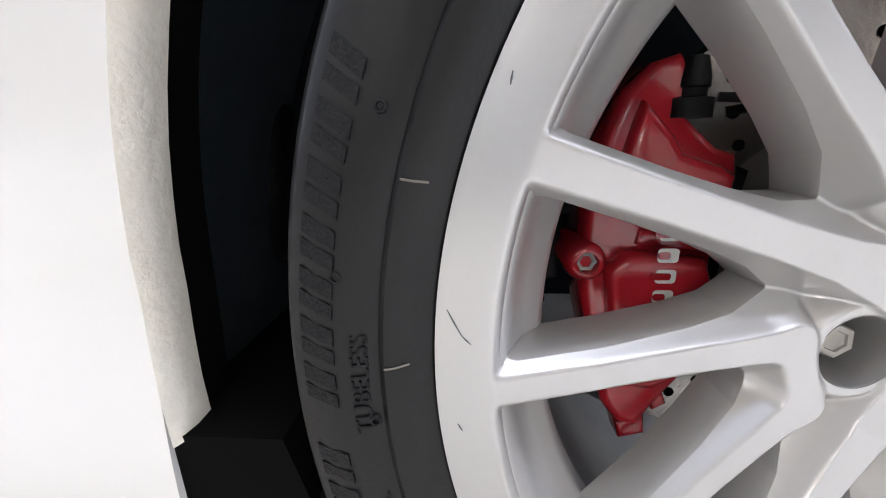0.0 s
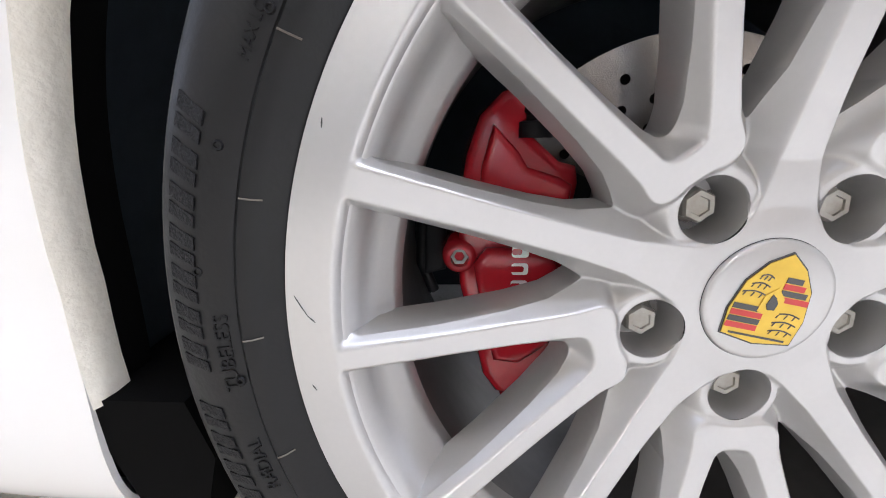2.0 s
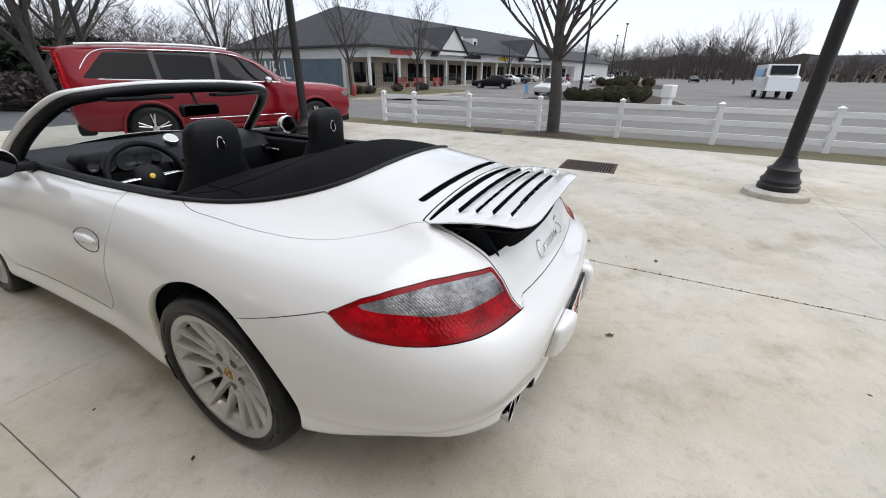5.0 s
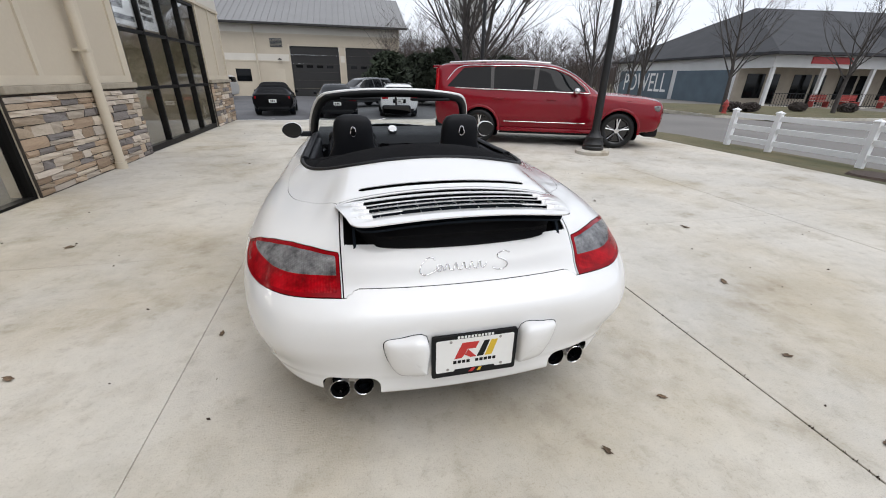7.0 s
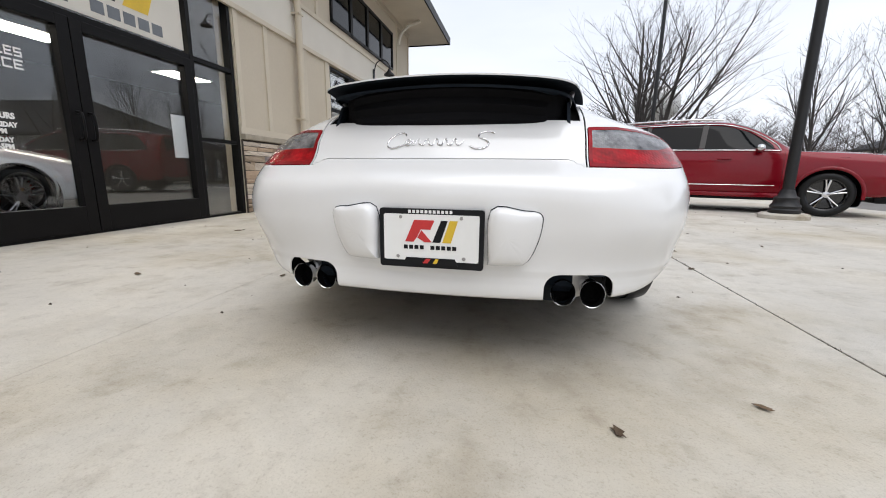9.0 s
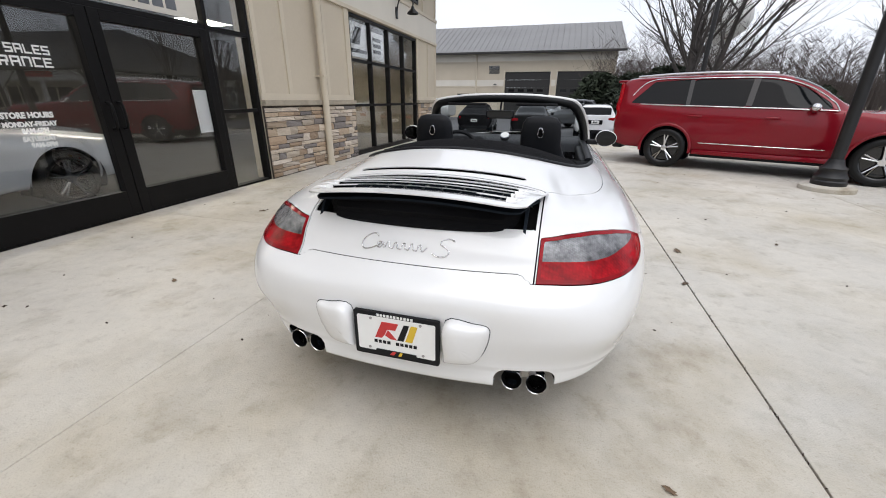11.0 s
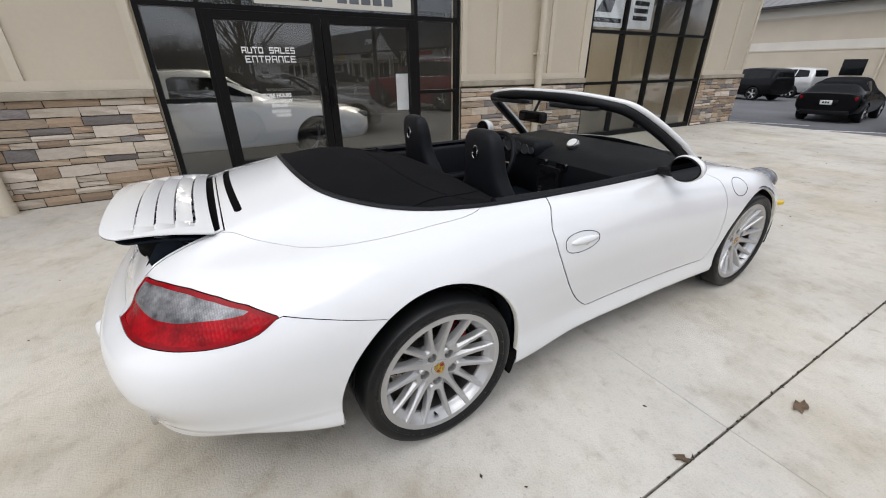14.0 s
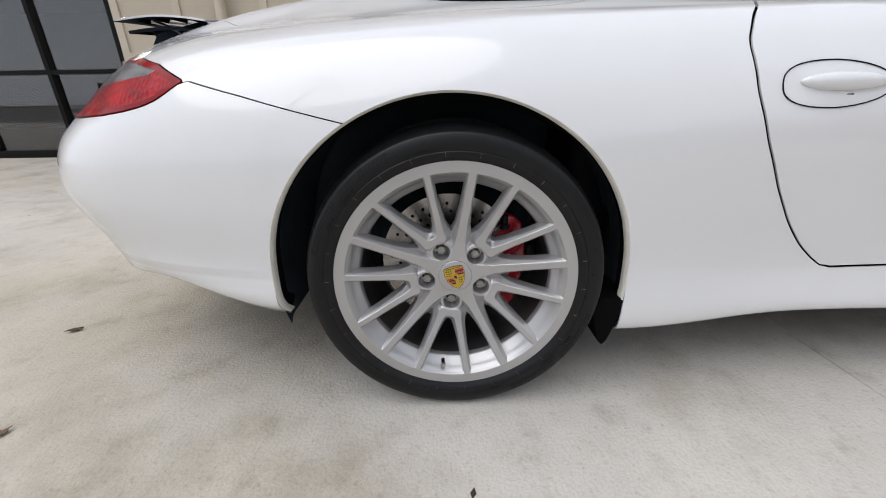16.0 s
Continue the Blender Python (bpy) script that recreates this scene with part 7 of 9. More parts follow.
def suv_extras(ob):
    for sgn in (1, -1):
        v, f = sweep_tube(catmull(np.array([(sgn * 0.70, -0.72, 1.735), (sgn * 0.715, 0.0, 1.775), (sgn * 0.72, 0.9, 1.78), (sgn * 0.705, 1.45, 1.745)]), 24), 0.022, 8)
        shape("roof_rail", v, f, "chrome", ob, smooth=60)
        v, f = sweep_tube(catmull(np.array([(sgn * 0.872, -0.78, 1.19), (sgn * 0.925, 0.0, 1.165), (sgn * 0.925, 1.0, 1.145), (sgn * 0.925, 1.9, 1.125), (sgn * 0.92, 2.3, 1.11)]), 30), 0.013, 6)
        shape("window_trim", v, f, "chrome", ob, smooth=60)
        v, f = sweep_tube(catmull(np.array([(sgn * 0.872, -0.78, 1.19), (sgn * 0.80, -0.72, 1.40), (sgn * 0.725, -0.45, 1.655), (sgn * 0.735, 0.2, 1.68), (sgn * 0.735, 1.0, 1.68), (sgn * 0.72, 1.5, 1.645), (sgn * 0.73, 1.9, 1.50), (sgn * 0.84, 2.22, 1.26), (sgn * 0.92, 2.32, 1.11)]), 50), 0.011, 6)
        shape("window_trim", v, f, "chrome", ob, smooth=60)
        bm = bmesh.new()
        bmesh.ops.create_uvsphere(bm, u_segments=20, v_segments=10, radius=1.0)
        for q in bm.verts:
            q.co = (sgn * 1.04 + q.co.x * 0.105, 2.02 + q.co.y * 0.075, 1.16 + q.co.z * 0.075)
        mir = part("door_mirror", bm, "chrome", ob, "silver door mirror", smooth=180)
        part("mirror_foot", box((min(sgn * 0.90, sgn * 1.0), 2.0, 1.08), (max(sgn * 0.90, sgn * 1.0), 2.06, 1.13), 0.01), "black", mir)
        for y in (0.30, 1.42):
            bm = box((min(sgn * 0.955, sgn * 0.985), y, 0.955), (max(sgn * 0.955, sgn * 0.985), y + 0.22, 0.985), 0.012, seg=3)
            part("door_handle", bm, "suv_red", ob, smooth=40)
        v, f = sweep_tube([(sgn * 0.955, 0.55, 0.50), (sgn * 0.962, 1.2, 0.50), (sgn * 0.955, 2.3, 0.50)], 0.006, 6)
        shape("sill_trim", v, f, "chrome", ob)
        bm = box((min(sgn * 0.60, sgn * 0.90), 3.58, 0.78), (max(sgn * 0.60, sgn * 0.90), 3.80, 0.90), 0.04, seg=4)
        part("headlight", bm, "grey_lens", ob, smooth=60)
        v, f = sweep_tube(catmull(np.array([(sgn * 0.70, -0.99, 1.60), (sgn * 0.80, -0.98, 1.30), (sgn * 0.86, -0.99, 1.12), (sgn * 0.875, -0.95, 0.98), (sgn * 0.86, -0.99, 0.88)]), 24), 0.04, 8)
        shape("tail_light", v, f, "red_lens", ob, smooth=60)
    slab(ob, "sill_skirt", (-0.88, 0.45, 0.24), (0.88, 2.55, 0.29), "black", 0.02)
    for sgn in (1, -1):
        slab(ob, "side_skirt", (min(sgn * 0.80, sgn * 0.925), 0.46, 0.285), (max(sgn * 0.80, sgn * 0.925), 2.53, 0.37), "suv_red", 0.025)
        for y0, y1, lean in ((0.215, 0.285, -0.02), (1.115, 1.205, 0.03)):
            vv, ff = [], []
            for z in (1.175, 1.30, 1.42, 1.54, 1.655):
                t = (z - 1.15) / 0.55
                x = 0.921 - 0.205 * t + 0.006
                vv += [(sgn * x, y0 + lean * t, z), (sgn * x, y1 + lean * t, z), (sgn * (x - 0.02), y1 + lean * t, z), (sgn * (x - 0.02), y0 + lean * t, z)]
            ff = [(4 * i + k, 4 * i + (k + 1) % 4, 4 * i + 4 + (k + 1) % 4, 4 * i + 4 + k) for i in range(4) for k in range(4)]
            fix(shape("door_pillar", vv, ff, "gloss_black", ob))
    slab(ob, "rear_valance", (-0.80, -1.03, 0.30), (0.80, -0.80, 0.50), "black", 0.05)
    slab(ob, "front_valance", (-0.72, 3.60, 0.24), (0.72, 3.90, 0.45), "black", 0.05)
    slab(ob, "grille", (-0.45, 3.80, 0.60), (0.45, 3.93, 0.88), "gloss_black", 0.03)
    slab(ob, "roof_spoiler", (-0.62, -1.12, 1.62), (0.62, -0.90, 1.68), "suv_red", 0.02)


parked_car(
    "red_suv", (5.236 + 0.36, 5.407 + 0.88, 0), 0, SUV, "suv_red", {"arches": [(0.0, 0.37, 0.425), (2.984, 0.37, 0.425)], "x": 0.945, "r": 0.37},
    [[(-0.76, 1.20), (-0.40, 1.63), (0.2485, 1.665), (0.2485, 1.175)], [(0.2485, 1.175), (0.2485, 1.665), (1.1595, 1.665), (1.1595, 1.155)], [(1.1595, 1.155), (1.1595, 1.665), (1.52, 1.625), (1.88, 1.48), (2.20, 1.24), (2.24, 1.135)]],
    [("y", 0.245, 0.62, 1.16), ("y", 1.16, 0.36, 1.15), ("y", 2.38, 0.40, 1.09), ("z", 0.97, 3.02, 3.5)],
    "glossy red SUV with chrome window trim, parked on the forecourt", extras=suv_extras, rim="chrome",
    rear_glass=lambda x, y, z: np.where((y < -0.88), np.minimum(np.minimum(z - 1.16, 1.56 - z), 0.62 - x), -1.0),
    screen=lambda x, y, z: np.minimum(np.minimum(y - 1.66, 2.42 - y), np.minimum(z - 1.16, 0.68 - 0.02 - x)), arch_mat="suv_red",
)
suv = bpy.data.objects["red_suv"]
# the cabin is lower than the stations give
done = set()
for c in suv.children_recursive:
    if c.type == "MESH" and c.data.name not in done and abs(c.matrix_basis.translation.z) < 0.01:
        done.add(c.data.name)
        for q in c.data.vertices:
            if q.co.z > 1.0:
                q.co.z -= 0.09 * (q.co.z - 1.0)
SUV_DIR = math.atan2(-(5.407 - 6.521), 5.236 - 2.472)
# the rear right wheel stands near (2.47, 6.52), the front right one near (5.24, 5.41)
suv.matrix_basis = Matrix.Translation((2.47, 6.52, 0)) @ Matrix.Rotation(-math.pi / 2 - SUV_DIR, 4, "Z") @ Matrix.Translation((-0.955, 0, 0))

SEDAN = [
    (-0.95, 0.66, 0.34, 0.80, 0.52, 0.82, 0.78, 0.74, 0.92, 0.60, 0.98, 1.00),
    (-0.85, 0.74, 0.30, 0.85, 0.52, 0.86, 0.78, 0.80, 0.96, 0.62, 1.03, 1.05),
    (-0.45, 0.82, 0.26, 0.885, 0.52, 0.885, 0.78, 0.84, 0.96, 0.60, 1.08, 1.10),
    (0.10, 0.84, 0.25, 0.89, 0.52, 0.89, 0.76, 0.85, 0.95, 0.56, 1.32, 1.36),
    (0.60, 0.84, 0.24, 0.885, 0.52, 0.885, 0.76, 0.85, 0.94, 0.55, 1.39, 1.43),
    (1.30, 0.84, 0.24, 0.885, 0.52, 0.885, 0.76, 0.85, 0.93, 0.55, 1.36, 1.41),
    (1.85, 0.84, 0.24, 0.885, 0.52, 0.885, 0.76, 0.84, 0.92, 0.58, 1.10, 1.14),
    (2.20, 0.84, 0.25, 0.885, 0.52, 0.88, 0.75, 0.82, 0.89, 0.62, 0.94, 0.97),
    (2.80, 0.82, 0.25, 0.875, 0.52, 0.86, 0.72, 0.78, 0.82, 0.56, 0.88, 0.90),
    (3.40, 0.72, 0.26, 0.80, 0.50, 0.78, 0.64, 0.70, 0.72, 0.50, 0.78, 0.80),
    (3.58, 0.60, 0.30, 0.68, 0.48, 0.66, 0.60, 0.60, 0.66, 0.42, 0.70, 0.71),
]


def plain_extras(tail="red_lens", bar=None, zt=0.80, w=0.80, y=-0.97, plate_z=0.66, rails=False):
    def fn(ob):
        for sgn in (1, -1):
            a, b = sorted((sgn * (w - 0.30), sgn * w))
            part("tail_light", box((a, y - 0.01, zt - 0.07), (b, y + 0.10, zt + 0.06), 0.025, seg=3), tail, ob, smooth=50)
            part("door_mirror", box((min(sgn * 0.90, sgn * 1.04), 1.62, 0.94), (max(sgn * 0.90, sgn * 1.04), 1.72, 1.06), 0.03, seg=3), "car_black", ob, smooth=50)
            a, b = sorted((sgn * 0.42, sgn * 0.72))
            part("headlight", box((a, 3.38, 0.60), (b, 3.58, 0.70), 0.03), "grey_lens", ob, smooth=50)
            if rails:
                v, f = sweep_tube(catmull(np.array([(sgn * 0.60, -0.55, rails - 0.04), (sgn * 0.62, 0.3, rails), (sgn * 0.62, 1.2, rails - 0.01)]), 16), 0.018, 6)
                shape("roof_rail", v, f, "steel", ob)
        slab(ob, "plate_recess", (-0.30, y - 0.034, plate_z - 0.09), (0.30, y + 0.02, plate_z + 0.09), "car_black", 0.02)
        slab(ob, "number_plate", (-0.16, y - 0.042, plate_z - 0.07), (0.16, y - 0.02, plate_z + 0.07), "white_mark", 0.004)
        for k in range(3):
            slab(ob, "plate_bar", (-0.09 + 0.065 * k, y - 0.046, plate_z - 0.03), (-0.045 + 0.065 * k, y - 0.04, plate_z + 0.03), "black", 0.002)
        slab(ob, "rear_valance", (-0.66, y - 0.02, 0.26), (0.66, y + 0.15, 0.42), "black", 0.03)

    return fn


SED_WIN = [[(-0.02, 0.99), (0.15, 1.27), (0.62, 1.34), (0.62, 0.975)], [(0.68, 0.975), (0.68, 1.34), (1.25, 1.32), (1.72, 1.06), (1.74, 0.96)]]


def sed_rear(x, y, z):
    return np.where((y < 0.42) & (y > -0.5), np.minimum(np.minimum(z - 1.085, 1.37 - z), 0.60 - x - 0.25 * (z - 1.08)), -1.0)


def sed_screen(x, y, z):
    return np.where(y > 1.32, np.minimum(np.minimum(z - 0.965, 1.35 - z), 0.60 - x), -1.0)


SED_WHEELS = {"arches": [(0.0, 0.325, 0.365), (2.65, 0.325, 0.365)], "x": 0.875, "r": 0.325}
parked_car("black_sedan", (-0.85, 17.0, -0.405), 2, SEDAN, "car_black", SED_WHEELS, SED_WIN, [("y", 0.65, 0.35, 0.95)], "glossy black sedan parked nose-in on the asphalt", rear_glass=sed_rear, screen=sed_screen, extras=plain_extras(zt=0.83))


def stretched(stations, edits, squeeze=1.0, up=1.0):
    out = []
    for i, r in enumerate(stations):
        r = list(r)
        r[0] *= squeeze
        for k in (2, 4, 6, 8, 10, 11):
            r[k] *= up
        for k, v_ in edits.get(i, {}).items():
            r[k] = v_
        out.append(tuple(r))
    return out


WAGON = stretched(SEDAN, {0: {8: 0.95, 9: 0.62, 10: 1.02, 11: 1.05}, 1: {8: 1.02, 9: 0.58, 10: 1.36, 11: 1.40}, 2: {8: 1.0, 9: 0.58, 10: 1.42, 11: 1.46}, 3: {10: 1.44, 11: 1.48}, 4: {10: 1.44, 11: 1.48}})
WAG_WIN = [[(-0.72, 1.04), (-0.60, 1.33), (0.0, 1.38), (0.0, 1.0)], [(0.05, 1.0), (0.05, 1.38), (0.62, 1.38), (0.62, 0.98)], [(0.68, 0.98), (0.68, 1.38), (1.25, 1.33), (1.72, 1.06), (1.74, 0.96)]]


def wag_rear(x, y, z):
    return np.where(y < -0.76, np.minimum(np.minimum(z - 1.04, 1.35 - z), 0.60 - x), -1.0)


parked_car("white_wagon", (2.0, 17.7, -0.405), -3, WAGON, "car_white", SED_WHEELS, WAG_WIN, [("y", 0.65, 0.35, 0.95), ("y", 0.03, 0.45, 0.98)], "white estate car with roof rails parked on the asphalt", rear_glass=wag_rear, screen=sed_screen, extras=plain_extras(zt=0.88, plate_z=0.74, rails=1.50))
MINI = stretched(SEDAN, {0: {8: 0.90, 10: 0.94, 11: 0.96}, 1: {8: 0.94, 9: 0.60, 10: 0.99, 11: 1.01}, 2: {9: 0.56, 10: 1.24, 11: 1.28}}, squeeze=0.86)
parked_car("black_convertible", (-3.75, 18.6, -0.405), 4, MINI, "car_black", {"arches": [(0.05, 0.31, 0.35), (2.30, 0.31, 0.35)], "x": 0.875, "r": 0.31}, [[(0.05, 0.99), (0.12, 1.26), (0.55, 1.32), (1.05, 1.30), (1.45, 1.06), (1.46, 0.96)]], [("y", 0.45, 0.35, 0.95)], "small black convertible with its black roof up", rear_glass=lambda x, y, z: np.where((y < 0.0) & (y > -0.5), np.minimum(np.minimum(z - 1.08, 1.24 - z), 0.40 - x), -1.0), screen=lambda x, y, z: np.where(y > 1.12, np.minimum(np.minimum(z - 0.965, 1.35 - z), 0.60 - x), -1.0), roof_mat=("fabric", lambda x, y, z: np.where((y > -0.45) & (y < 1.15), z - 1.02, -1.0)), extras=plain_extras(zt=0.80, y=-0.83, w=0.76))
SUVB = stretched(WAGON, {}, 1.0, 1.16)
for nm, at, rz, paint, lab in (("silver_suv", (-9.4, 31.5, -0.41), 80, "car_silver", "silver SUV parked by the garage"), ("grey_suv", (1.4, 25.0, -0.41), 125, "car_grey", "grey SUV parked across the lot"), ("dark_suv", (-9.6, 27.5, -0.41), 75, "car_black", "black SUV parked by the garage")):
    parked_car(nm, at, rz, SUVB, paint, {"arches": [(0.0, 0.36, 0.41), (2.65, 0.36, 0.41)], "x": 0.875, "r": 0.36}, [[(a, b * 1.16) for a, b in w] for w in WAG_WIN], [("y", 0.65, 0.4, 1.08)], lab, screen=lambda x, y, z: np.where(y > 1.32, np.minimum(np.minimum(z - 1.13, 1.56 - z), 0.60 - x), -1.0), rear_glass=lambda x, y, z: np.where(y < -0.76, np.minimum(np.minimum(z - 1.2, 1.56 - z), 0.60 - x), -1.0))
# white coupe inside the showroom
COUPE = stretched(SEDAN, {}, 1.0, 0.97)
cp = parked_car("showroom_coupe", (-5.81, -1.68, 0.012), 0, COUPE, "car_white", SED_WHEELS, [[(a, b * 0.97) for a, b in w] for w in SED_WIN], [("y", 0.65, 0.35, 0.9)], "pale silver coupe with black wheels inside the showroom", rear_glass=sed_rear, screen=sed_screen, rim="car_grey", extras=plain_extras(zt=0.80))
# far cars across the road, one by one
FAR = [((35.5, 6.6), 82, "car_silver", "silver sedan by the island"), ((44, 14.5), 10, "car_black", "dark sedan before the shops"), ((60, 18.5), 8, "car_white", "white sedan before the shops"), ((68, 19.0), 8, "car_grey", "grey sedan before the shops"), ((75, 19.5), 8, "car_white", "white sedan before the shops"), ((82, 11.0), 95, "car_white", "white sedan in the far lot"), ((110, -8.0), 95, "car_black", "dark sedan in the far lot"), ((98, 18), 95, "suv_red", "red sedan in the far lot"), ((104, 9.0), 90, "car_white", "white sedan in the far lot"), ((112, 14.0), 90, "car_silver", "silver sedan in the far lot")]
base_far = None
for (x, y), rz, paint, lab in FAR:
    parked_car("far_sedan", (x, y, -0.42), rz, SEDAN, paint, SED_WHEELS, SED_WIN, [], lab, rear_glass=sed_rear, screen=sed_screen)
# white delivery van on the far road
van = thing("delivery_van", (41.0, -9.5, -0.40), 92, "white boxy delivery van on the far road", "van")
v, f = prism([(-2.4, 0.55), (-2.4, 2.45), (1.2, 2.5), (1.55, 1.75), (2.35, 1.55), (2.45, 0.6)], "x", -0.98, 0.98)
fix(shape("body", v, f, "car_white", van))
for sgn in (1, -1):
    v, f = prism([(0.35, 1.55), (0.35, 2.2), (1.0, 2.2), (1.3, 1.6)], "x", sgn * 0.975, sgn * 0.99)
    fix(shape("window", v, f, "car_glass", van))
    v, f = prism([(-1.8, 1.6), (-1.8, 2.15), (0.1, 2.15), (0.1, 1.6)], "x", sgn * 0.975, sgn * 0.99)
    fix(shape("window", v, f, "sky_blue", van))
    for y in (-1.5, 1.65):
        build_road_wheel(van, sgn * 0.93, y, 0.36, sgn)
v, f = prism([(-0.8, 1.80), (0.8, 1.80), (0.8, 2.4), (-0.8, 2.4)], "y", 1.30, 1.62)
fix(shape("windscreen", [(a, b + (2.1 - c) * 0.45, c) for a, b, c in v], f, "car_glass", van))


# ---------------------------------------------------------------- garage building at the end of the lot
GY, GZ = 34.0, -0.27
garage = thing("garage_building", (0, GY, GZ), label="khaki garage building with dark doors and a grey metal roof", category="building")
garage.matrix_basis = pose(-0.03, 37.2, -0.42) @ Matrix.Scale(1.09, 4)
GX0, GX1 = -17.0, 4.25
openings = [(-4.5, -0.72), (-0.18, 3.5)]
edges = [GX0, -4.5, -0.72, -0.18, 3.5, GX1]
for a, b in ((GX0, -4.5), (-0.72, -0.18), (3.5, GX1)):
    part("wall", box((a, 0, 0), (b, 0.25, 5.2)), "panel", garage)
for a, b in openings:
    part("wall", box((a, 0, 3.72), (b, 0.25, 5.2)), "panel", garage)
part("wall", box((GX1 - 0.25, 0.25, 0), (GX1, 12, 5.2)), "panel", garage)
for a, b in ((GX0, -4.6), (-0.66, -0.24), (3.58, GX1 + 0.01)):
    part("cream_band", box((a, -0.02, 2.62), (b, 0.0, 3.10)), "cream", garage)
    part("rail", box((a, -0.035, 2.55), (b, 0.0, 2.62)), "trim", garage)
part("frieze", box((GX0, -0.04, 4.55), (GX1 + 0.02, 0.0, 5.2)), "cream", garage)
part("rail", box((GX0, -0.05, 4.46), (GX1 + 0.03, 0.0, 4.55)), "trim", garage)
for a, b in openings:
    gd = new("garage_door")
    gd.parent = garage
    for k in range(6):
        part("door_panel", box((a + 0.02, 0.10, 0.62 * k + 0.006), (b - 0.02, 0.15, 0.62 * (k + 1) - 0.006), 0.008), "garage_door", gd)
    for k in range(4):
        x = a + 0.35 + 0.80 * k
        part("door_window", box((x, 0.085, 2.16), (x + 0.5, 0.105, 2.36), 0.006), "car_glass", gd)
    for x0, x1 in ((a - 0.10, a), (b, b + 0.10)):
        part("door_casing", box((x0, -0.03, 0), (x1, 0.02, 3.82)), "trim", garage)
# vent, man door, small window, downspout, lamp
vent = new("louvre_vent")
vent.parent = garage
for k in range(7):
    part("slat", box((-5.9, -0.05, 3.60 + 0.09 * k), (-5.0, -0.015, 3.66 + 0.09 * k)), "car_grey", vent)
part("man_door", box((-5.75, -0.03, 0), (-5.05, 0.0, 2.05), 0.01), "trim", garage)
part("window", box((-8.7, -0.03, 1.1), (-7.6, 0.0, 2.0), 0.01), "car_glass", garage)
v, f = sweep_tube([(-7.0, -0.08, 0), (-7.0, -0.08, 5.1)], 0.07, 10)
shape("downspout", v, f, "trim", garage)
v, f = sweep_tube([(4.15, -0.08, 0), (4.15, -0.08, 5.1)], 0.07, 10)
shape("downspout", v, f, "trim", garage)
v, f = lathe_z([(0.02, 0.1), (0.16, 0.02), (0.16, 0.0)], 16)
shape("wall_lamp", [(x - 5.3, y - 0.25, z + 2.7) for x, y, z in v], f, "post", garage)
v, f = lathe_z([(0.22, 0.0), (0.22, 0.06)], 20)
shape("round_vent", [(x - 0.4, -0.06 - z, y + 4.85) for x, y, z in v] , f, "car_grey", garage)
# standing-seam roof
v, f = prism([(-0.7, 5.10), (6.0, 7.95), (12.7, 5.10), (12.7, 5.22), (6.0, 8.10), (-0.7, 5.24)], "x", GX0, GX1 + 0.55)
roof2 = fix(shape("roof", v, f, "roof_metal", garage, "grey standing-seam metal roof"))
for k in range(44):
    x = GX1 + 0.5 - 0.48 * k
    pts = [(x, -0.72, 5.245), (x, 6.0, 8.115)]
    vv, ff = sweep_tube(pts, 0.028, 4)
    shape("roof_seam", vv, ff, "roof_metal", roof2)
part("gutter", box((GX0, -0.82, 5.06), (GX1 + 0.58, -0.68, 5.22), 0.02), "garage_door", garage)
for x in (4.4, -0.45):
    v, f = sweep_tube([(x, -0.7, 0), (x, -0.7, 1.0)], 0.09, 12)
    shape("bollard", v, f, "yellow", garage, "yellow steel bollard")

# ---------------------------------------------------------------- shopping row across the road
mall = thing("shop_row", (33, 25, -0.45), -8, "single-storey shop row with dark shingle roof and white porch", "building")
ML = 66.0
part("front_wall", box((0.0, 3.2, 0), (ML, 3.5, 3.9)), "block", mall)
part("side_wall", box((0.0, 3.5, 0), (0.3, 25, 3.2)), "siding", mall)
for k in range(9):
    part("siding_board", box((-0.03, 0.1, 3.0 + 0.12 * k), (0.0, 25, 3.1 + 0.12 * k)), "siding", mall)
part("fascia", box((0, 0, 3.05), (ML, 0.25, 4.1)), "siding", mall)
part("porch_ceiling", box((0.1, 0.25, 3.3), (ML, 3.2, 3.4)), "siding", mall)
part("side_fascia", box((0.0, 0.25, 3.05), (0.25, 25, 4.1)), "siding", mall)
for k in range(15):
    x = 0.25 + 4.5 * k
    part("porch_post", box((x - 0.13, 0.05, 0.12), (x + 0.13, 0.31, 3.05), 0.02), "siding", mall)
    part("shop_window", box((x + 0.6, 3.14, 0.6), (x + 2.3, 3.2, 2.6)), "car_glass", mall)
    part("shop_window", box((x + 2.6, 3.14, 0.15), (x + 3.7, 3.2, 2.6)), "car_glass", mall)
part("porch_floor", box((0, -0.6, 0.0), (ML, 3.2, 0.12)), "concrete", mall)
v, f = prism([(-0.8, 3.95), (25.8, 3.95), (25.8, 4.15), (12.5, 9.05), (-0.8, 4.15)], "x", -0.6, ML + 0.5)
fix(shape("roof", [(a + (0 if a > 1 else 7.5 * max(0, (c - 4.2)) / 4.5), b, c) for a, b, c in v], f, "shingle", mall, "dark grey shingle roof"))
for x in (14.0, 38.0):
    v, f = prism([(x - 3.4, 3.6), (x, 6.6), (x + 3.4, 3.6)], "y", -0.75, 5.0)
    fix(shape("gable", v, f, "siding", mall))
    for sgn in (1, -1):
        v, f = prism([(x, 6.75), (x + sgn * 3.7, 3.5), (x + sgn * 3.7, 3.35), (x, 6.55)], "y", -1.0, 5.2)
        fix(shape("gable_roof", v, f, "shingle", mall))
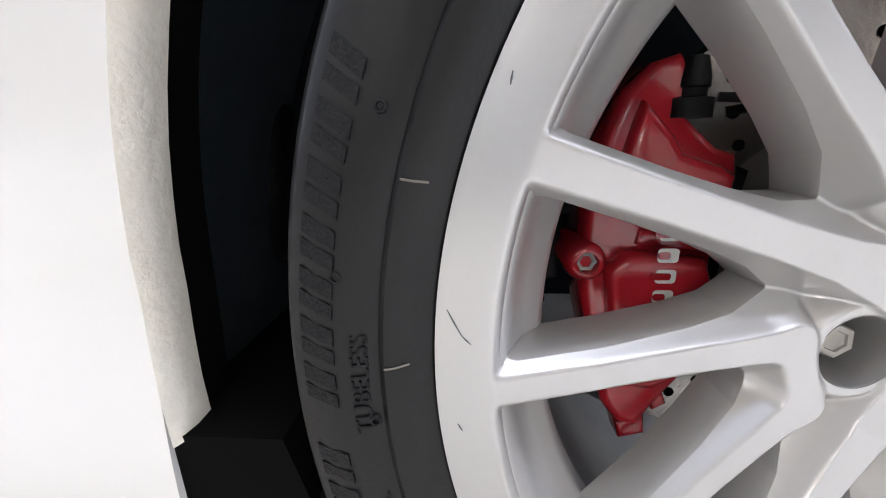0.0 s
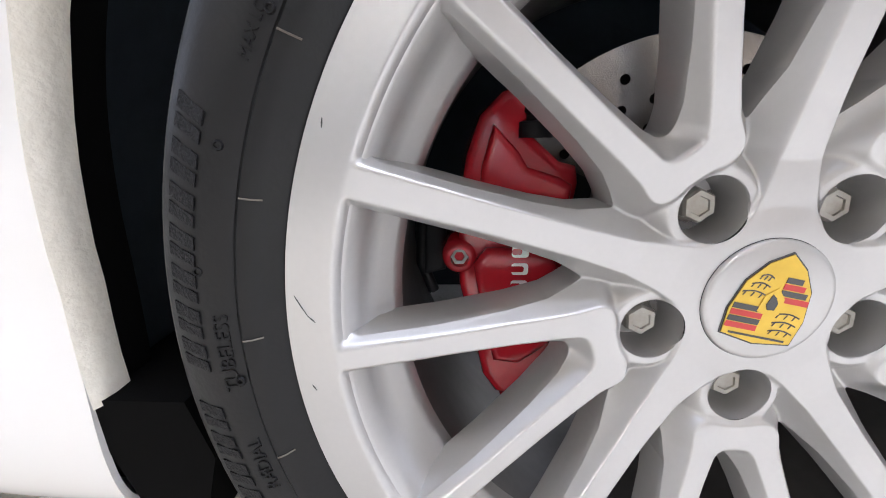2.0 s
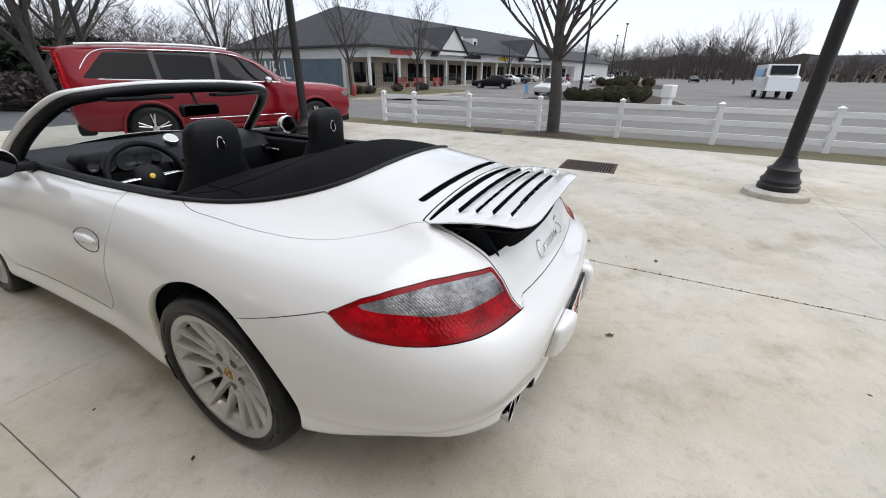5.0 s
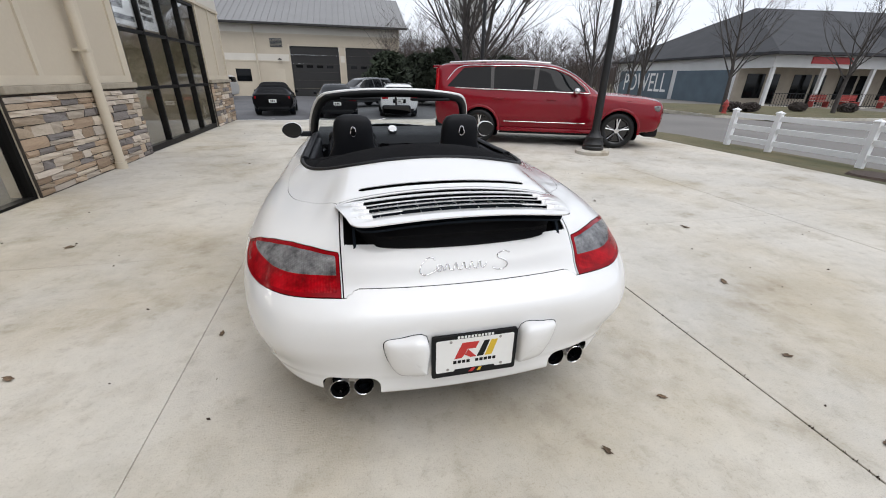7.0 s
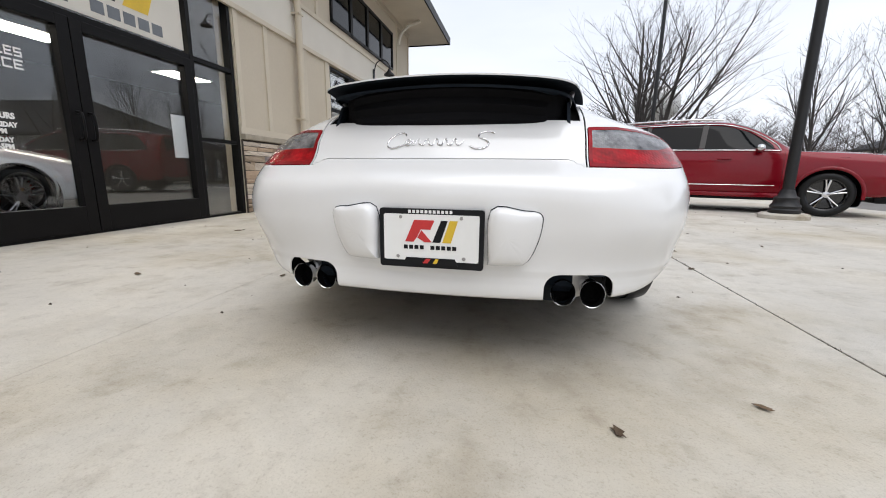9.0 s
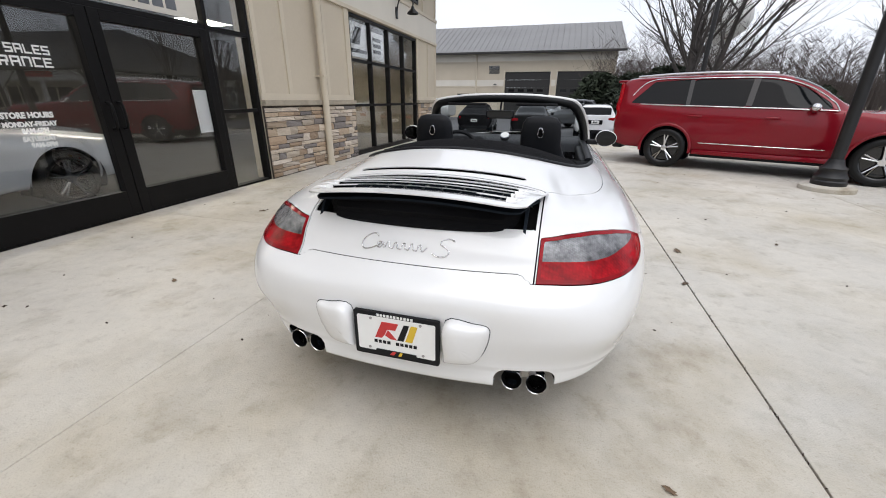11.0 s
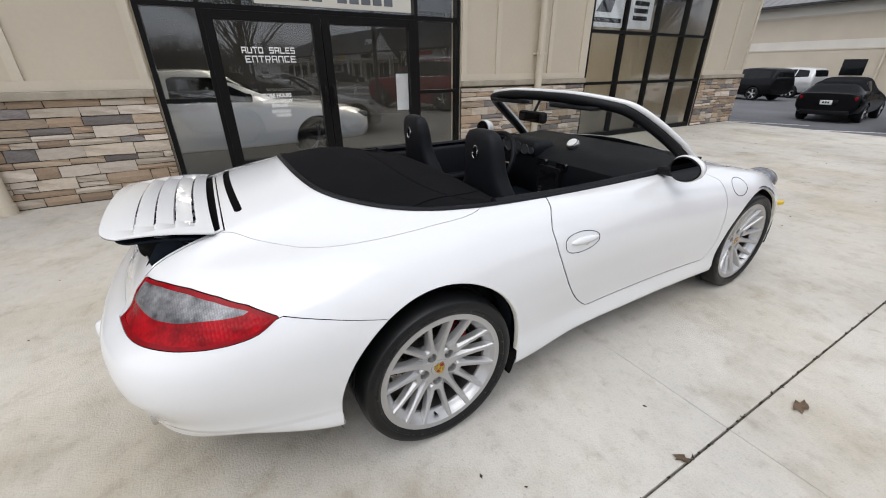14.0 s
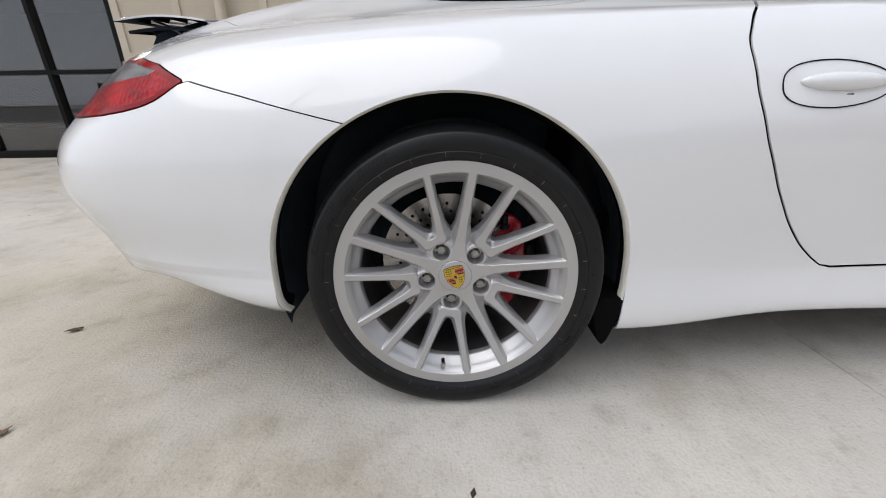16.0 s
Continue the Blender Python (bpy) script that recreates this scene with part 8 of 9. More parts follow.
for x in (20.0, 24.0):
    part("dormer", box((x, 2.6, 4.4), (x + 1.3, 5.5, 6.2)), "siding", mall)
    part("dormer_window", box((x + 0.35, 2.55, 4.9), (x + 0.95, 2.62, 5.8)), "car_glass", mall)
for x, w, mat in ((3.2, 3.6, "badge_red"), (18.5, 3.5, "car_black"), (27.5, 3.0, "yellow")):
    part("shop_sign", box((x, -0.06, 3.35), (x + w, 0.0, 3.85), 0.02), mat, mall)
part("mural_panel", box((-0.09, 4.0, 0.0), (-0.03, 11.7, 2.9)), "mural", mall, "blue-grey painted wall panel")
part("mural_wall", box((-0.09, 12.5, 0.0), (-0.03, 23.5, 3.0)), "mural", mall, "blue-grey painted mural wall")
mm = Matrix.Translation((-0.10, 17.7, 0.75)) @ Matrix(((0, 0, -1, 0), (-1, 0, 0, 0), (0, 1, 0, 0), (0, 0, 0, 1))) @ Matrix.Diagonal((1.05, 1.25, 1, 1))
text_mesh("POWELL", 2.3, "white_mark", "mural_letters", mall, mm, 0.01, label="white painted mural letters")
part("second_shop", box((ML + 4, 2, 0), (ML + 34, 14, 4.2)), "siding", mall)
v, f = prism([(1.2, 4.1), (8.0, 7.0), (14.8, 4.1)], "x", ML + 3.5, ML + 34.5)
fix(shape("second_roof", v, f, "shingle", mall))
def far_house(x, y, rz, length, wide, high, wall, label):
    """A long low house far off: walls, gabled roof, doors and a row of windows."""
    ob = thing("far_building", (x, y, -0.45), rz, label, "building", "far buildings")
    part("wall", box((0, 0, 0), (length, wide, high)), wall, ob)
    vv, ff = prism([(-0.5, high), (wide / 2, high + wide * 0.26), (wide + 0.5, high)], "x", -0.5, length + 0.5)
    fix(shape("roof", vv, ff, "shingle", ob))
    for k in range(int(length / 3.2)):
        x0 = 0.9 + 3.2 * k
        part("window", box((x0, -0.05, 0.9), (x0 + 1.4, 0.02, 2.2)), "car_glass", ob)


far_house(205, 40, -97, 30, 12, 3.6, "siding", "long white building with a dark roof beyond the car park")
far_house(220, -4, -95, 24, 12, 6.0, "block", "tan two-storey building beyond the car park")
far_house(190, -46, -110, 26, 12, 5.0, "block", "tan building behind bare trees")
# porch railing, benches, hydrant
rail = thing("porch_railing", (33, 25, -0.33), -8, "black iron railing before the shop porch", "railing")
for k in range(64):
    part("baluster", box((0.3 + 0.25 * k - 0.012, -0.62, 0.0), (0.3 + 0.25 * k + 0.012, -0.596, 1.0)), "post", rail)
for z in (0.08, 0.98):
    part("rail", box((0.2, -0.63, z), (16.3, -0.59, z + 0.04)), "post", rail)
for k, (x, y) in enumerate(((37.2, 23.6), (39.6, 23.0), (43.0, 22.4))):
    bn = thing("porch_bench", (x, y, -0.33), -12, "red slatted porch bench", "bench", "porch benches")
    for i in range(4):
        part("seat_slat", box((-0.7, -0.2 + 0.11 * i, 0.42), (0.7, -0.11 + 0.11 * i, 0.45)), "signal_red", bn)
    for i in range(4):
        part("back_slat", box((-0.7, 0.24, 0.52 + 0.11 * i), (0.7, 0.27, 0.61 + 0.11 * i)), "signal_red", bn)
    for x0 in (-0.66, 0.6):
        part("leg", box((x0, -0.2, 0.0), (x0 + 0.06, 0.27, 0.42)), "signal_red", bn)
hyd = thing("fire_hydrant", (20.7, 17.0, -0.25), label="faded red fire hydrant on the grass", category="hydrant")
v, f = lathe_z([(0.16, 0.0), (0.16, 0.05), (0.11, 0.06), (0.11, 0.50), (0.14, 0.52), (0.14, 0.56), (0.11, 0.62), (0.05, 0.70), (0.03, 0.76), (0.001, 0.76)], 20)
shape("barrel", v, f, "signal_red", hyd, smooth=40)
v, f = sweep_tube([(-0.2, 0, 0.42), (0.2, 0, 0.42)], 0.05, 12)
shape("outlet", v, f, "signal_red", hyd, smooth=40)
sgn_ = thing("yard_sign", (25.8, 6.6, -0.39), 30, "small blue yard sign by the road", "sign")
part("board", box((-0.45, -0.015, 0.45), (0.45, 0.015, 1.0)), "sky_blue", sgn_)
for x in (-0.3, 0.3):
    part("stake", box((x - 0.01, -0.01, 0.0), (x + 0.01, 0.01, 0.45)), "steel", sgn_)
mail = thing("mail_box", (22.6, -1.75, -0.38), 60, "white drive-up collection box on a pedestal", "mail box")
mail.matrix_basis = mail.matrix_basis @ Matrix.Scale(0.78, 4)
part("pedestal", box((-0.25, -0.25, 0.0), (0.25, 0.25, 0.75), 0.04), "white_mark", mail)
part("hood", box((-0.34, -0.34, 0.75), (0.34, 0.34, 1.55), 0.08, seg=4), "white_mark", mail)
part("badge", box((-0.2, -0.36, 1.15), (0.2, -0.335, 1.3)), "sky_blue", mail)

# ---------------------------------------------------------------- white rail fence
fence = thing("rail_fence", (10.45, 0, 0), label="white vinyl three-rail fence along the verge", category="fence")
FZ = -0.32
posts = [(0.0, 7.3), (0.0, 6.06), (0.08, 4.05), (0.14, 1.8), (0.18, -0.43), (0.22, -2.7), (0.25, -4.95), (0.28, -7.2), (0.3, -9.45), (0.32, -11.7), (0.34, -13.95), (0.34, -16.2), (0.34, -18.45)]
for x, y in posts:
    pst = new("fence_post")
    pst.parent = fence
    part("post", box((x - 0.062, y - 0.062, FZ), (x + 0.062, y + 0.062, FZ + 0.98), 0.006), "fence", pst)
    v, f = prism([(x - 0.075, y - 0.075), (x + 0.075, y - 0.075), (x + 0.075, y + 0.075), (x - 0.075, y + 0.075)], "z", FZ + 0.98, FZ + 1.0)
    v += [(x, y, FZ + 1.05)]
    f = f + [(4, 5, 8), (5, 6, 8), (6, 7, 8), (7, 4, 8)]
    shape("post_cap", v, f, "fence", pst)
for (x0, y0), (x1, y1) in zip(posts[:-1], posts[1:]):
    for z in (0.24, 0.56, 0.86):
        d = Vector((x1 - x0, y1 - y0, 0))
        m = Matrix.Translation((x0, y0, FZ + z)) @ Matrix.Rotation(math.atan2(d.y, d.x), 4, "Z")
        part("fence_rail", box((0.05, -0.02, -0.065), (d.length - 0.05, 0.02, 0.065), 0.004, m), "fence", fence)
wl2 = thing("utility_cover", (8.4, 2.55, -0.085), label="dark round utility cover in the verge", category="cover")
v, f = lathe_z([(0.0001, 0.05), (0.36, 0.05), (0.40, 0.0)], 28)
shape("lid", v, f, "iron", wl2, smooth=40)


# ---------------------------------------------------------------- lamp posts
def lamp_post(x, y, z=0.0, tall=7.3):
    post = thing("lamp_post", (x, y, z), label="black lamp post on a round concrete foot", category="street lamp", group="lamp posts")
    v, f = lathe_z([(0.001, 0.0), (0.33, 0.0), (0.33, 0.06), (0.30, 0.085), (0.001, 0.085)], 36)
    shape("concrete_foot", v, f, "concrete", post, smooth=40)
    v, f = lathe_z([(0.205, 0.085), (0.21, 0.14), (0.19, 0.16), (0.20, 0.20), (0.17, 0.24), (0.155, 0.30), (0.165, 0.33), (0.12, 0.36), (0.10, 0.42), (0.085, 0.46)], 30)
    shape("base", v, f, "post", post, smooth=40)
    v, f = sweep_tube([(0, 0, 0.42), (0, 0, tall)], [0.075, 0.060], 18)
    shape("shaft", v, f, "post", post, smooth=60)
    for sgn in (1, -1):
        pts = catmull(np.array([(0, 0, tall - 0.25), (sgn * 0.25, 0, tall + 0.05), (sgn * 0.55, 0, tall + 0.10), (sgn * 0.70, 0, tall - 0.10)]), 16)
        v, f = sweep_tube(pts, 0.025, 8)
        arm = shape("arm", v, f, "post", post, smooth=60)
        v, f = lathe_z([(0.04, 0.0), (0.08, -0.10), (0.24, -0.24), (0.25, -0.28), (0.23, -0.28), (0.05, -0.12)], 24)
        shape("shade", [(a + sgn * 0.70, b, c + tall - 0.08) for a, b, c in v], f, "post", arm, smooth=40)
    return post


lamp_post(4.40, 4.93)
lamp_post(4.43, -2.72)
lamp_post(4.8, 13.6, -0.16)
for x, y, h in ((25.0, 3.0, 7.5), (66, 4.4, 8), (92, 8, 8.5)):
    pl = thing("lot_lamp", (x, y, -0.40), label="tall dark car-park lamp", category="street lamp", group="car-park lamps")
    v, f = sweep_tube([(0, 0, 0), (0, 0, h)], [0.09, 0.06], 10)
    shape("shaft", v, f, "post", pl)
    part("head", box((-0.35, -0.18, h), (0.35, 0.18, h + 0.12), 0.02), "post", pl)


# ---------------------------------------------------------------- trees and shrubs
def bare_tree(name, at, height, trunk_r, seed, trunks=1, label="bare winter tree", splay=0.0, clear=0.28, limbs=10, fan=0.55, twigs=7, thin=1.0, group="bare trees"):
    """A leafless tree: a trunk, long rising limbs from its head, branches along them and fine twigs along those."""
    r = random.Random(seed)
    tree = thing(name, at, label=label, category="tree", group=group)
    wood_v, wood_f, twig_v, twig_f = [], [], [], []

    def bough(p, d, length, rad, steps, sides, store, rise, shake):
        pts, rads, q, dd = [p.copy()], [rad], p.copy(), d.copy()
        for i in range(steps):
            dd = (dd + Vector((r.uniform(-1, 1), r.uniform(-1, 1), r.uniform(-0.6, 0.6))) * shake + Vector((0, 0, rise))).normalized()
            q = q + dd * length / steps
            pts.append(q.copy())
            rads.append(max(0.0035, rad * (1 - 0.82 * (i + 1) / steps)))
        v, f = sweep_tube(pts, rads, sides, close=False)
        k = len(store[0])
        store[0].extend(v)
        store[1].extend(tuple(k + i for i in q_) for q_ in f)
        return pts, rads, dd

    def off(d, slant):
        a = r.uniform(0, 6.283)
        side = Vector((math.cos(a), math.sin(a), r.uniform(-0.2, 0.4)))
        side = (side - d * side.dot(d)).normalized()
        return (d * math.cos(slant) + side * math.sin(slant)).normalized()

    wood, fine = (wood_v, wood_f), (twig_v, twig_f)
    for k in range(trunks):
        a = 6.283 * k / max(1, trunks) + r.uniform(-0.3, 0.3)
        lean = Vector((math.cos(a) * splay, math.sin(a) * splay, 1)).normalized()
        foot = Vector((math.cos(a), math.sin(a), 0)) * (trunk_r * (trunks > 1)) + Vector((0, 0, -0.05))
        # the trunk goes on as a leader to the top
        pts, rads, _ = bough(foot, lean, height * 0.92, trunk_r, 10, 9, wood, 0.05, 0.05)
        for i in range(limbs):
            t = clear + (0.95 - clear) * (i / limbs) ** (1.35 / thin) + r.uniform(-0.01, 0.02)
            j = min(9, int(t * 10))
            w = t * 10 - j
            base, thick = pts[j].lerp(pts[j + 1], w), rads[j] * (1 - w) + rads[j + 1] * w
            ang = 2.4 * i + r.uniform(-0.4, 0.4)
            slant = fan * r.uniform(0.7, 1.2)
            d = Vector((math.cos(ang) * math.sin(slant), math.sin(ang) * math.sin(slant), math.cos(slant)))
            d = (d + lean * 0.3).normalized()
            length = height * (0.95 - 0.75 * t) * r.uniform(0.75, 1.05)
            lp, lr, _ = bough(base, d, length, thick * thin * r.uniform(0.42, 0.6), 7, 6, wood, 0.035, 0.085)
            for b in range(twigs):
                u = r.uniform(0.22, 1.0) * 6.99
                jj = int(u)
                q, ld = lp[jj].lerp(lp[jj + 1], u - jj), (lp[jj + 1] - lp[jj]).normalized()
                bp, br, _ = bough(q, off(ld, r.uniform(0.35, 0.75)), length * r.uniform(0.26, 0.48), max(0.006, lr[jj] * 0.5), 5, 4, fine, 0.05, 0.13)
                for c in range(twigs):
                    u2 = r.uniform(0.15, 1.0) * 4.99
                    j2 = int(u2)
                    q2, d2 = bp[j2].lerp(bp[j2 + 1], u2 - j2), (bp[j2 + 1] - bp[j2]).normalized()
                    bough(q2, off(d2, r.uniform(0.35, 0.8)), length * r.uniform(0.09, 0.2), 0.0055, 3, 3, fine, 0.06, 0.15)
    shape("trunk", wood_v, wood_f, "bark", tree, smooth=60)
    shape("crown", twig_v, twig_f, "bark", tree, smooth=60)
    return tree


bare_tree("bare_tree", (9.0, 1.0, -0.17), 6.4, 0.17, 5, label="bare street tree in a mulch ring on the verge", clear=0.29, limbs=30, fan=1.0, twigs=7, thin=0.62)
mr = thing("mulch_ring", (9.0, 1.0, -0.19), label="low ring of dark mulch round the tree", category="mulch", kind="structure")
v, f = lathe_z([(0.001, 0.14), (0.3, 0.12), (0.8, 0.05), (1.05, 0.0)], 32)
shape("mound", v, f, "mulch", mr, smooth=60)
bare_tree("bare_tree", (7.0, 22.5, -0.2), 9.4, 0.20, 8, trunks=3, splay=0.22, label="large many-stemmed bare tree behind the lot", clear=0.16, limbs=13, fan=0.85, twigs=7)
t1 = bare_tree("bare_tree", (15.0, 22.0, -0.3), 6.9, 0.13, 13, label="upright bare tree across the road", clear=0.24, limbs=16, fan=0.6, twigs=6)
copy_thing(t1, pose(17.2, 20.0, -0.3, 0, 0, 70))
t2 = bare_tree("bare_tree", (21.5, 17.9, -0.25), 6.5, 0.13, 21, label="bare tree on the grass island", clear=0.30, limbs=14, fan=0.95, twigs=6)
copy_thing(t2, pose(29.0, 17.0, -0.25, 0, 0, 130))
copy_thing(t1, pose(24.0, 30.0, -0.3, 0, 0, 200))
copy_thing(t2, pose(62, 20, -0.4, 0, 0, 20))
for x, y, rz, sc in ((96, -14, 10, 1.5), (112, -22, 90, 1.7), (124, -12, 200, 1.6), (140, -30, 300, 1.8), (128, 2, 50, 1.4)):
    copy_thing(t1, pose(x, y, -0.45, 0, 0, rz) @ Matrix.Scale(sc, 4))


def clump(name, at, size, count, seed, mat, label, category, group="", leaf=0.12, cone=False, kind=""):
    """A shrub or evergreen of many small leaf sprays round a short stem."""
    r = random.Random(seed)
    ob = thing(name, at, label=label, category=category, group=group, kind=kind)
    v, f = [], []
    for _ in range(count):
        while True:
            p = Vector((r.uniform(-1, 1), r.uniform(-1, 1), r.uniform(-1, 1)))
            if 0.35 < p.length < 1:
                break
        if cone:
            h = (p.z + 1) / 2
            p.x *= (1.05 - h) * (0.85 + 0.25 * math.sin(9 * h + seed))
            p.y *= (1.05 - h)
        if size[2] > 2:
            lump = 0.72 + 0.28 * math.sin(5 * p.x + seed) * math.cos(4 * p.y + 3 * p.z)
            p = Vector((p.x * lump * (1.0 - 0.25 * max(0, p.z)), p.y * lump, p.z * (0.85 + 0.15 * lump)))
        c = Vector((p.x * size[0], p.y * size[1], (p.z + 1) / 2 * size[2]))
        d = Vector((r.uniform(-1, 1), r.uniform(-1, 1), r.uniform(-0.4, 0.8))).normalized()
        e = d.cross(Vector((r.uniform(-1, 1), r.uniform(-1, 1), r.uniform(-1, 1)))).normalized()
        s_ = leaf * r.uniform(0.5, 1.3)
        k = len(v)
        v += [c - d * s_, c + e * s_ * 0.45, c + d * s_, c - e * s_ * 0.45]
        f.append((k, k + 1, k + 2, k + 3))
    shape("foliage", v, f, mat, ob)
    vv, ff = sweep_tube([(0, 0, 0), (0, 0, size[2] * 0.6)], [max(0.03, size[0] * 0.06), 0.02], 6)
    shape("stem", vv, ff, "bark", ob)
    return ob


c1 = clump("evergreen_tree", (4.6, 25.5, -0.25), (2.0, 1.7, 3.1), 6500, 1, "conifer", "dark ragged evergreen tree behind the lot", "tree", "evergreens", 0.24)
for k, (x, y, rz, sc) in enumerate(((6.6, 26.5, 60, 1.15), (9.0, 27.5, 140, 0.95), (11.2, 28.2, 20, 1.05), (13.8, 29, 80, 0.9), (2.8, 30, 200, 1.1), (16.5, 30.5, 100, 0.8))):
    copy_thing(c1, pose(x, y, -0.25, 0, 0, rz) @ Matrix.Scale(sc, 4))
tagged(kerbed("mulch_island", [(52, -1.6), (56, 7.0), (64, 7.6), (90, 6.0), (90, 1.5), (64, -2.4)], "mulch", -0.45, -0.27), "mulched island with clipped shrubs in the far lot", "planting", kind="structure")
b1 = clump("clipped_shrub", (25.2, 3.4, -0.26), (0.43, 0.43, 0.80), 1900, 3, "boxwood", "rounded clipped evergreen shrub on the mulch", "shrub", "clipped shrubs", 0.06)
brng = random.Random(9)
for x0, x1, y0, y1, count, size in ((24.2, 26.6, -0.9, 5.2, 15, 0.95), (29.5, 36.0, -0.8, 2.4, 8, 1.0), (55, 62, -0.5, 6.0, 14, 1.35), (66, 84, 2.0, 5.5, 9, 1.5)):
    spots = []
    for _ in range(400):
        x, y = brng.uniform(x0, x1), brng.uniform(y0, y1)
        if len(spots) < count and all(math.hypot(x - a, y - b) > 1.12 * size for a, b in spots):
            spots.append((x, y))
    for x, y in spots:
        copy_thing(b1, pose(x, y, -0.27, 0, 0, brng.uniform(0, 360)) @ Matrix.Scale(size * brng.uniform(0.82, 1.08), 4))
b2 = clump("brown_shrub", (22.6, 18.2, -0.26), (0.6, 0.5, 0.6), 1400, 6, "twig", "low brown winter shrub", "shrub", "brown shrubs", 0.07)
for x, y in ((23.7, 18.0), (28.0, 18.4), (31.0, 17.6), (6.2, 23.5), (8.6, 24.0), (10.9, 24.5)):
    copy_thing(b2, pose(x, y, -0.27, 0, 0, x * 40) @ Matrix.Scale(1.0 if x > 12 else 2.4, 4))

# far woods: one belt of bare stems and twig sprays all round the distance
wr_ = random.Random(2)
wv, wf = [], []


def stem(x, y, z, h, w):
    k = len(wv)
    a = wr_.uniform(0, 3.14)
    dx, dy = math.cos(a) * w, math.sin(a) * w
    tx, ty = wr_.uniform(-0.08, 0.08) * h, wr_.uniform(-0.08, 0.08) * h
    wv.extend([(x - dx, y - dy, z), (x + dx, y + dy, z), (x + dy, y - dx, z), (x + tx, y + ty, z + h)])
    wf.extend([(k, k + 1, k + 3), (k + 1, k + 2, k + 3), (k + 2, k, k + 3)])
    for _ in range(11):
        t = wr_.uniform(0.2, 0.97)
        bx, by, bz = x + tx * t, y + ty * t, z + h * t
        a2 = wr_.uniform(0, 6.283)
        ln = h * 0.36 * (1.2 - t)
        ex, ey, ez = bx + math.cos(a2) * ln, by + math.sin(a2) * ln, bz + ln * wr_.uniform(0.5, 1.4)
        k = len(wv)
        ww = w * 0.5
        wv.extend([(bx, by, bz - ww), (bx, by, bz + ww), (ex, ey, ez)])
        wf.append((k, k + 1, k + 2))
        for _ in range(3):
            u = wr_.uniform(0.3, 1.0)
            px, py, pz = bx + (ex - bx) * u, by + (ey - by) * u, bz + (ez - bz) * u
            k = len(wv)
            wv.extend([(px, py, pz - ww * 0.6), (px, py, pz + ww * 0.6), (px + wr_.uniform(-1, 1) * ln * 0.5, py + wr_.uniform(-1, 1) * ln * 0.5, pz + ln * wr_.uniform(0.2, 0.7))])
            wf.append((k, k + 1, k + 2))


for _ in range(3600):
    b = radians(wr_.uniform(-8, 112))
    d = wr_.uniform(78, 150) if math.degrees(b) < 45 else wr_.uniform(150, 230)
    if 58 < math.degrees(b) < 78:
        d = wr_.uniform(215, 300)
    x, y = d * math.sin(b), d * math.cos(b)
    swell = 1.0 + 0.30 * math.sin(b * 9.0) + 0.18 * math.sin(b * 23.0 + 1.0)
    stem(x, y, -0.5, wr_.uniform(4.5, 9.5) * swell * (1.0 if d < 160 else 1.25), wr_.uniform(0.05, 0.14) * d / 110)
for _ in range(500):
    x, y = wr_.uniform(3, 24), wr_.uniform(30, 48)
    stem(x, y, -0.4, wr_.uniform(3, 7), wr_.uniform(0.03, 0.07))
tagged(shape("far_woods", wv, wf, "twig"), "belt of bare brown woods in the distance", "woods", kind="stuff")
v, f = [], []
for i in range(60):
    b = radians(-30 + 160 * i / 59)
    d = 310
    h = 9.5 + 2.2 * math.sin(i * 1.3) + 1.3 * math.sin(i * 3.1)
    v += [(d * math.sin(b), d * math.cos(b), -1), (d * math.sin(b), d * math.cos(b), h)]
f = [(2 * i, 2 * i + 2, 2 * i + 3, 2 * i + 1) for i in range(59)]
tagged(shape("backdrop", v, f, "twig"), "dim far wooded ridge", "backdrop", kind="structure")

# water tower far behind the trees
tower = thing("water_tower", (33, 110, -0.5), label="pale round water tower far behind the trees", category="water tower")
v, f = lathe_z([(3.2, 0.0), (2.2, 1.5), (1.7, 4.0), (1.7, 13.0), (2.6, 14.5), (4.8, 16.5), (5.6, 18.5), (5.3, 21.0), (3.0, 23.0), (0.01, 23.6)], 28)
shape("tank", v, f, "siding", tower, smooth=40)

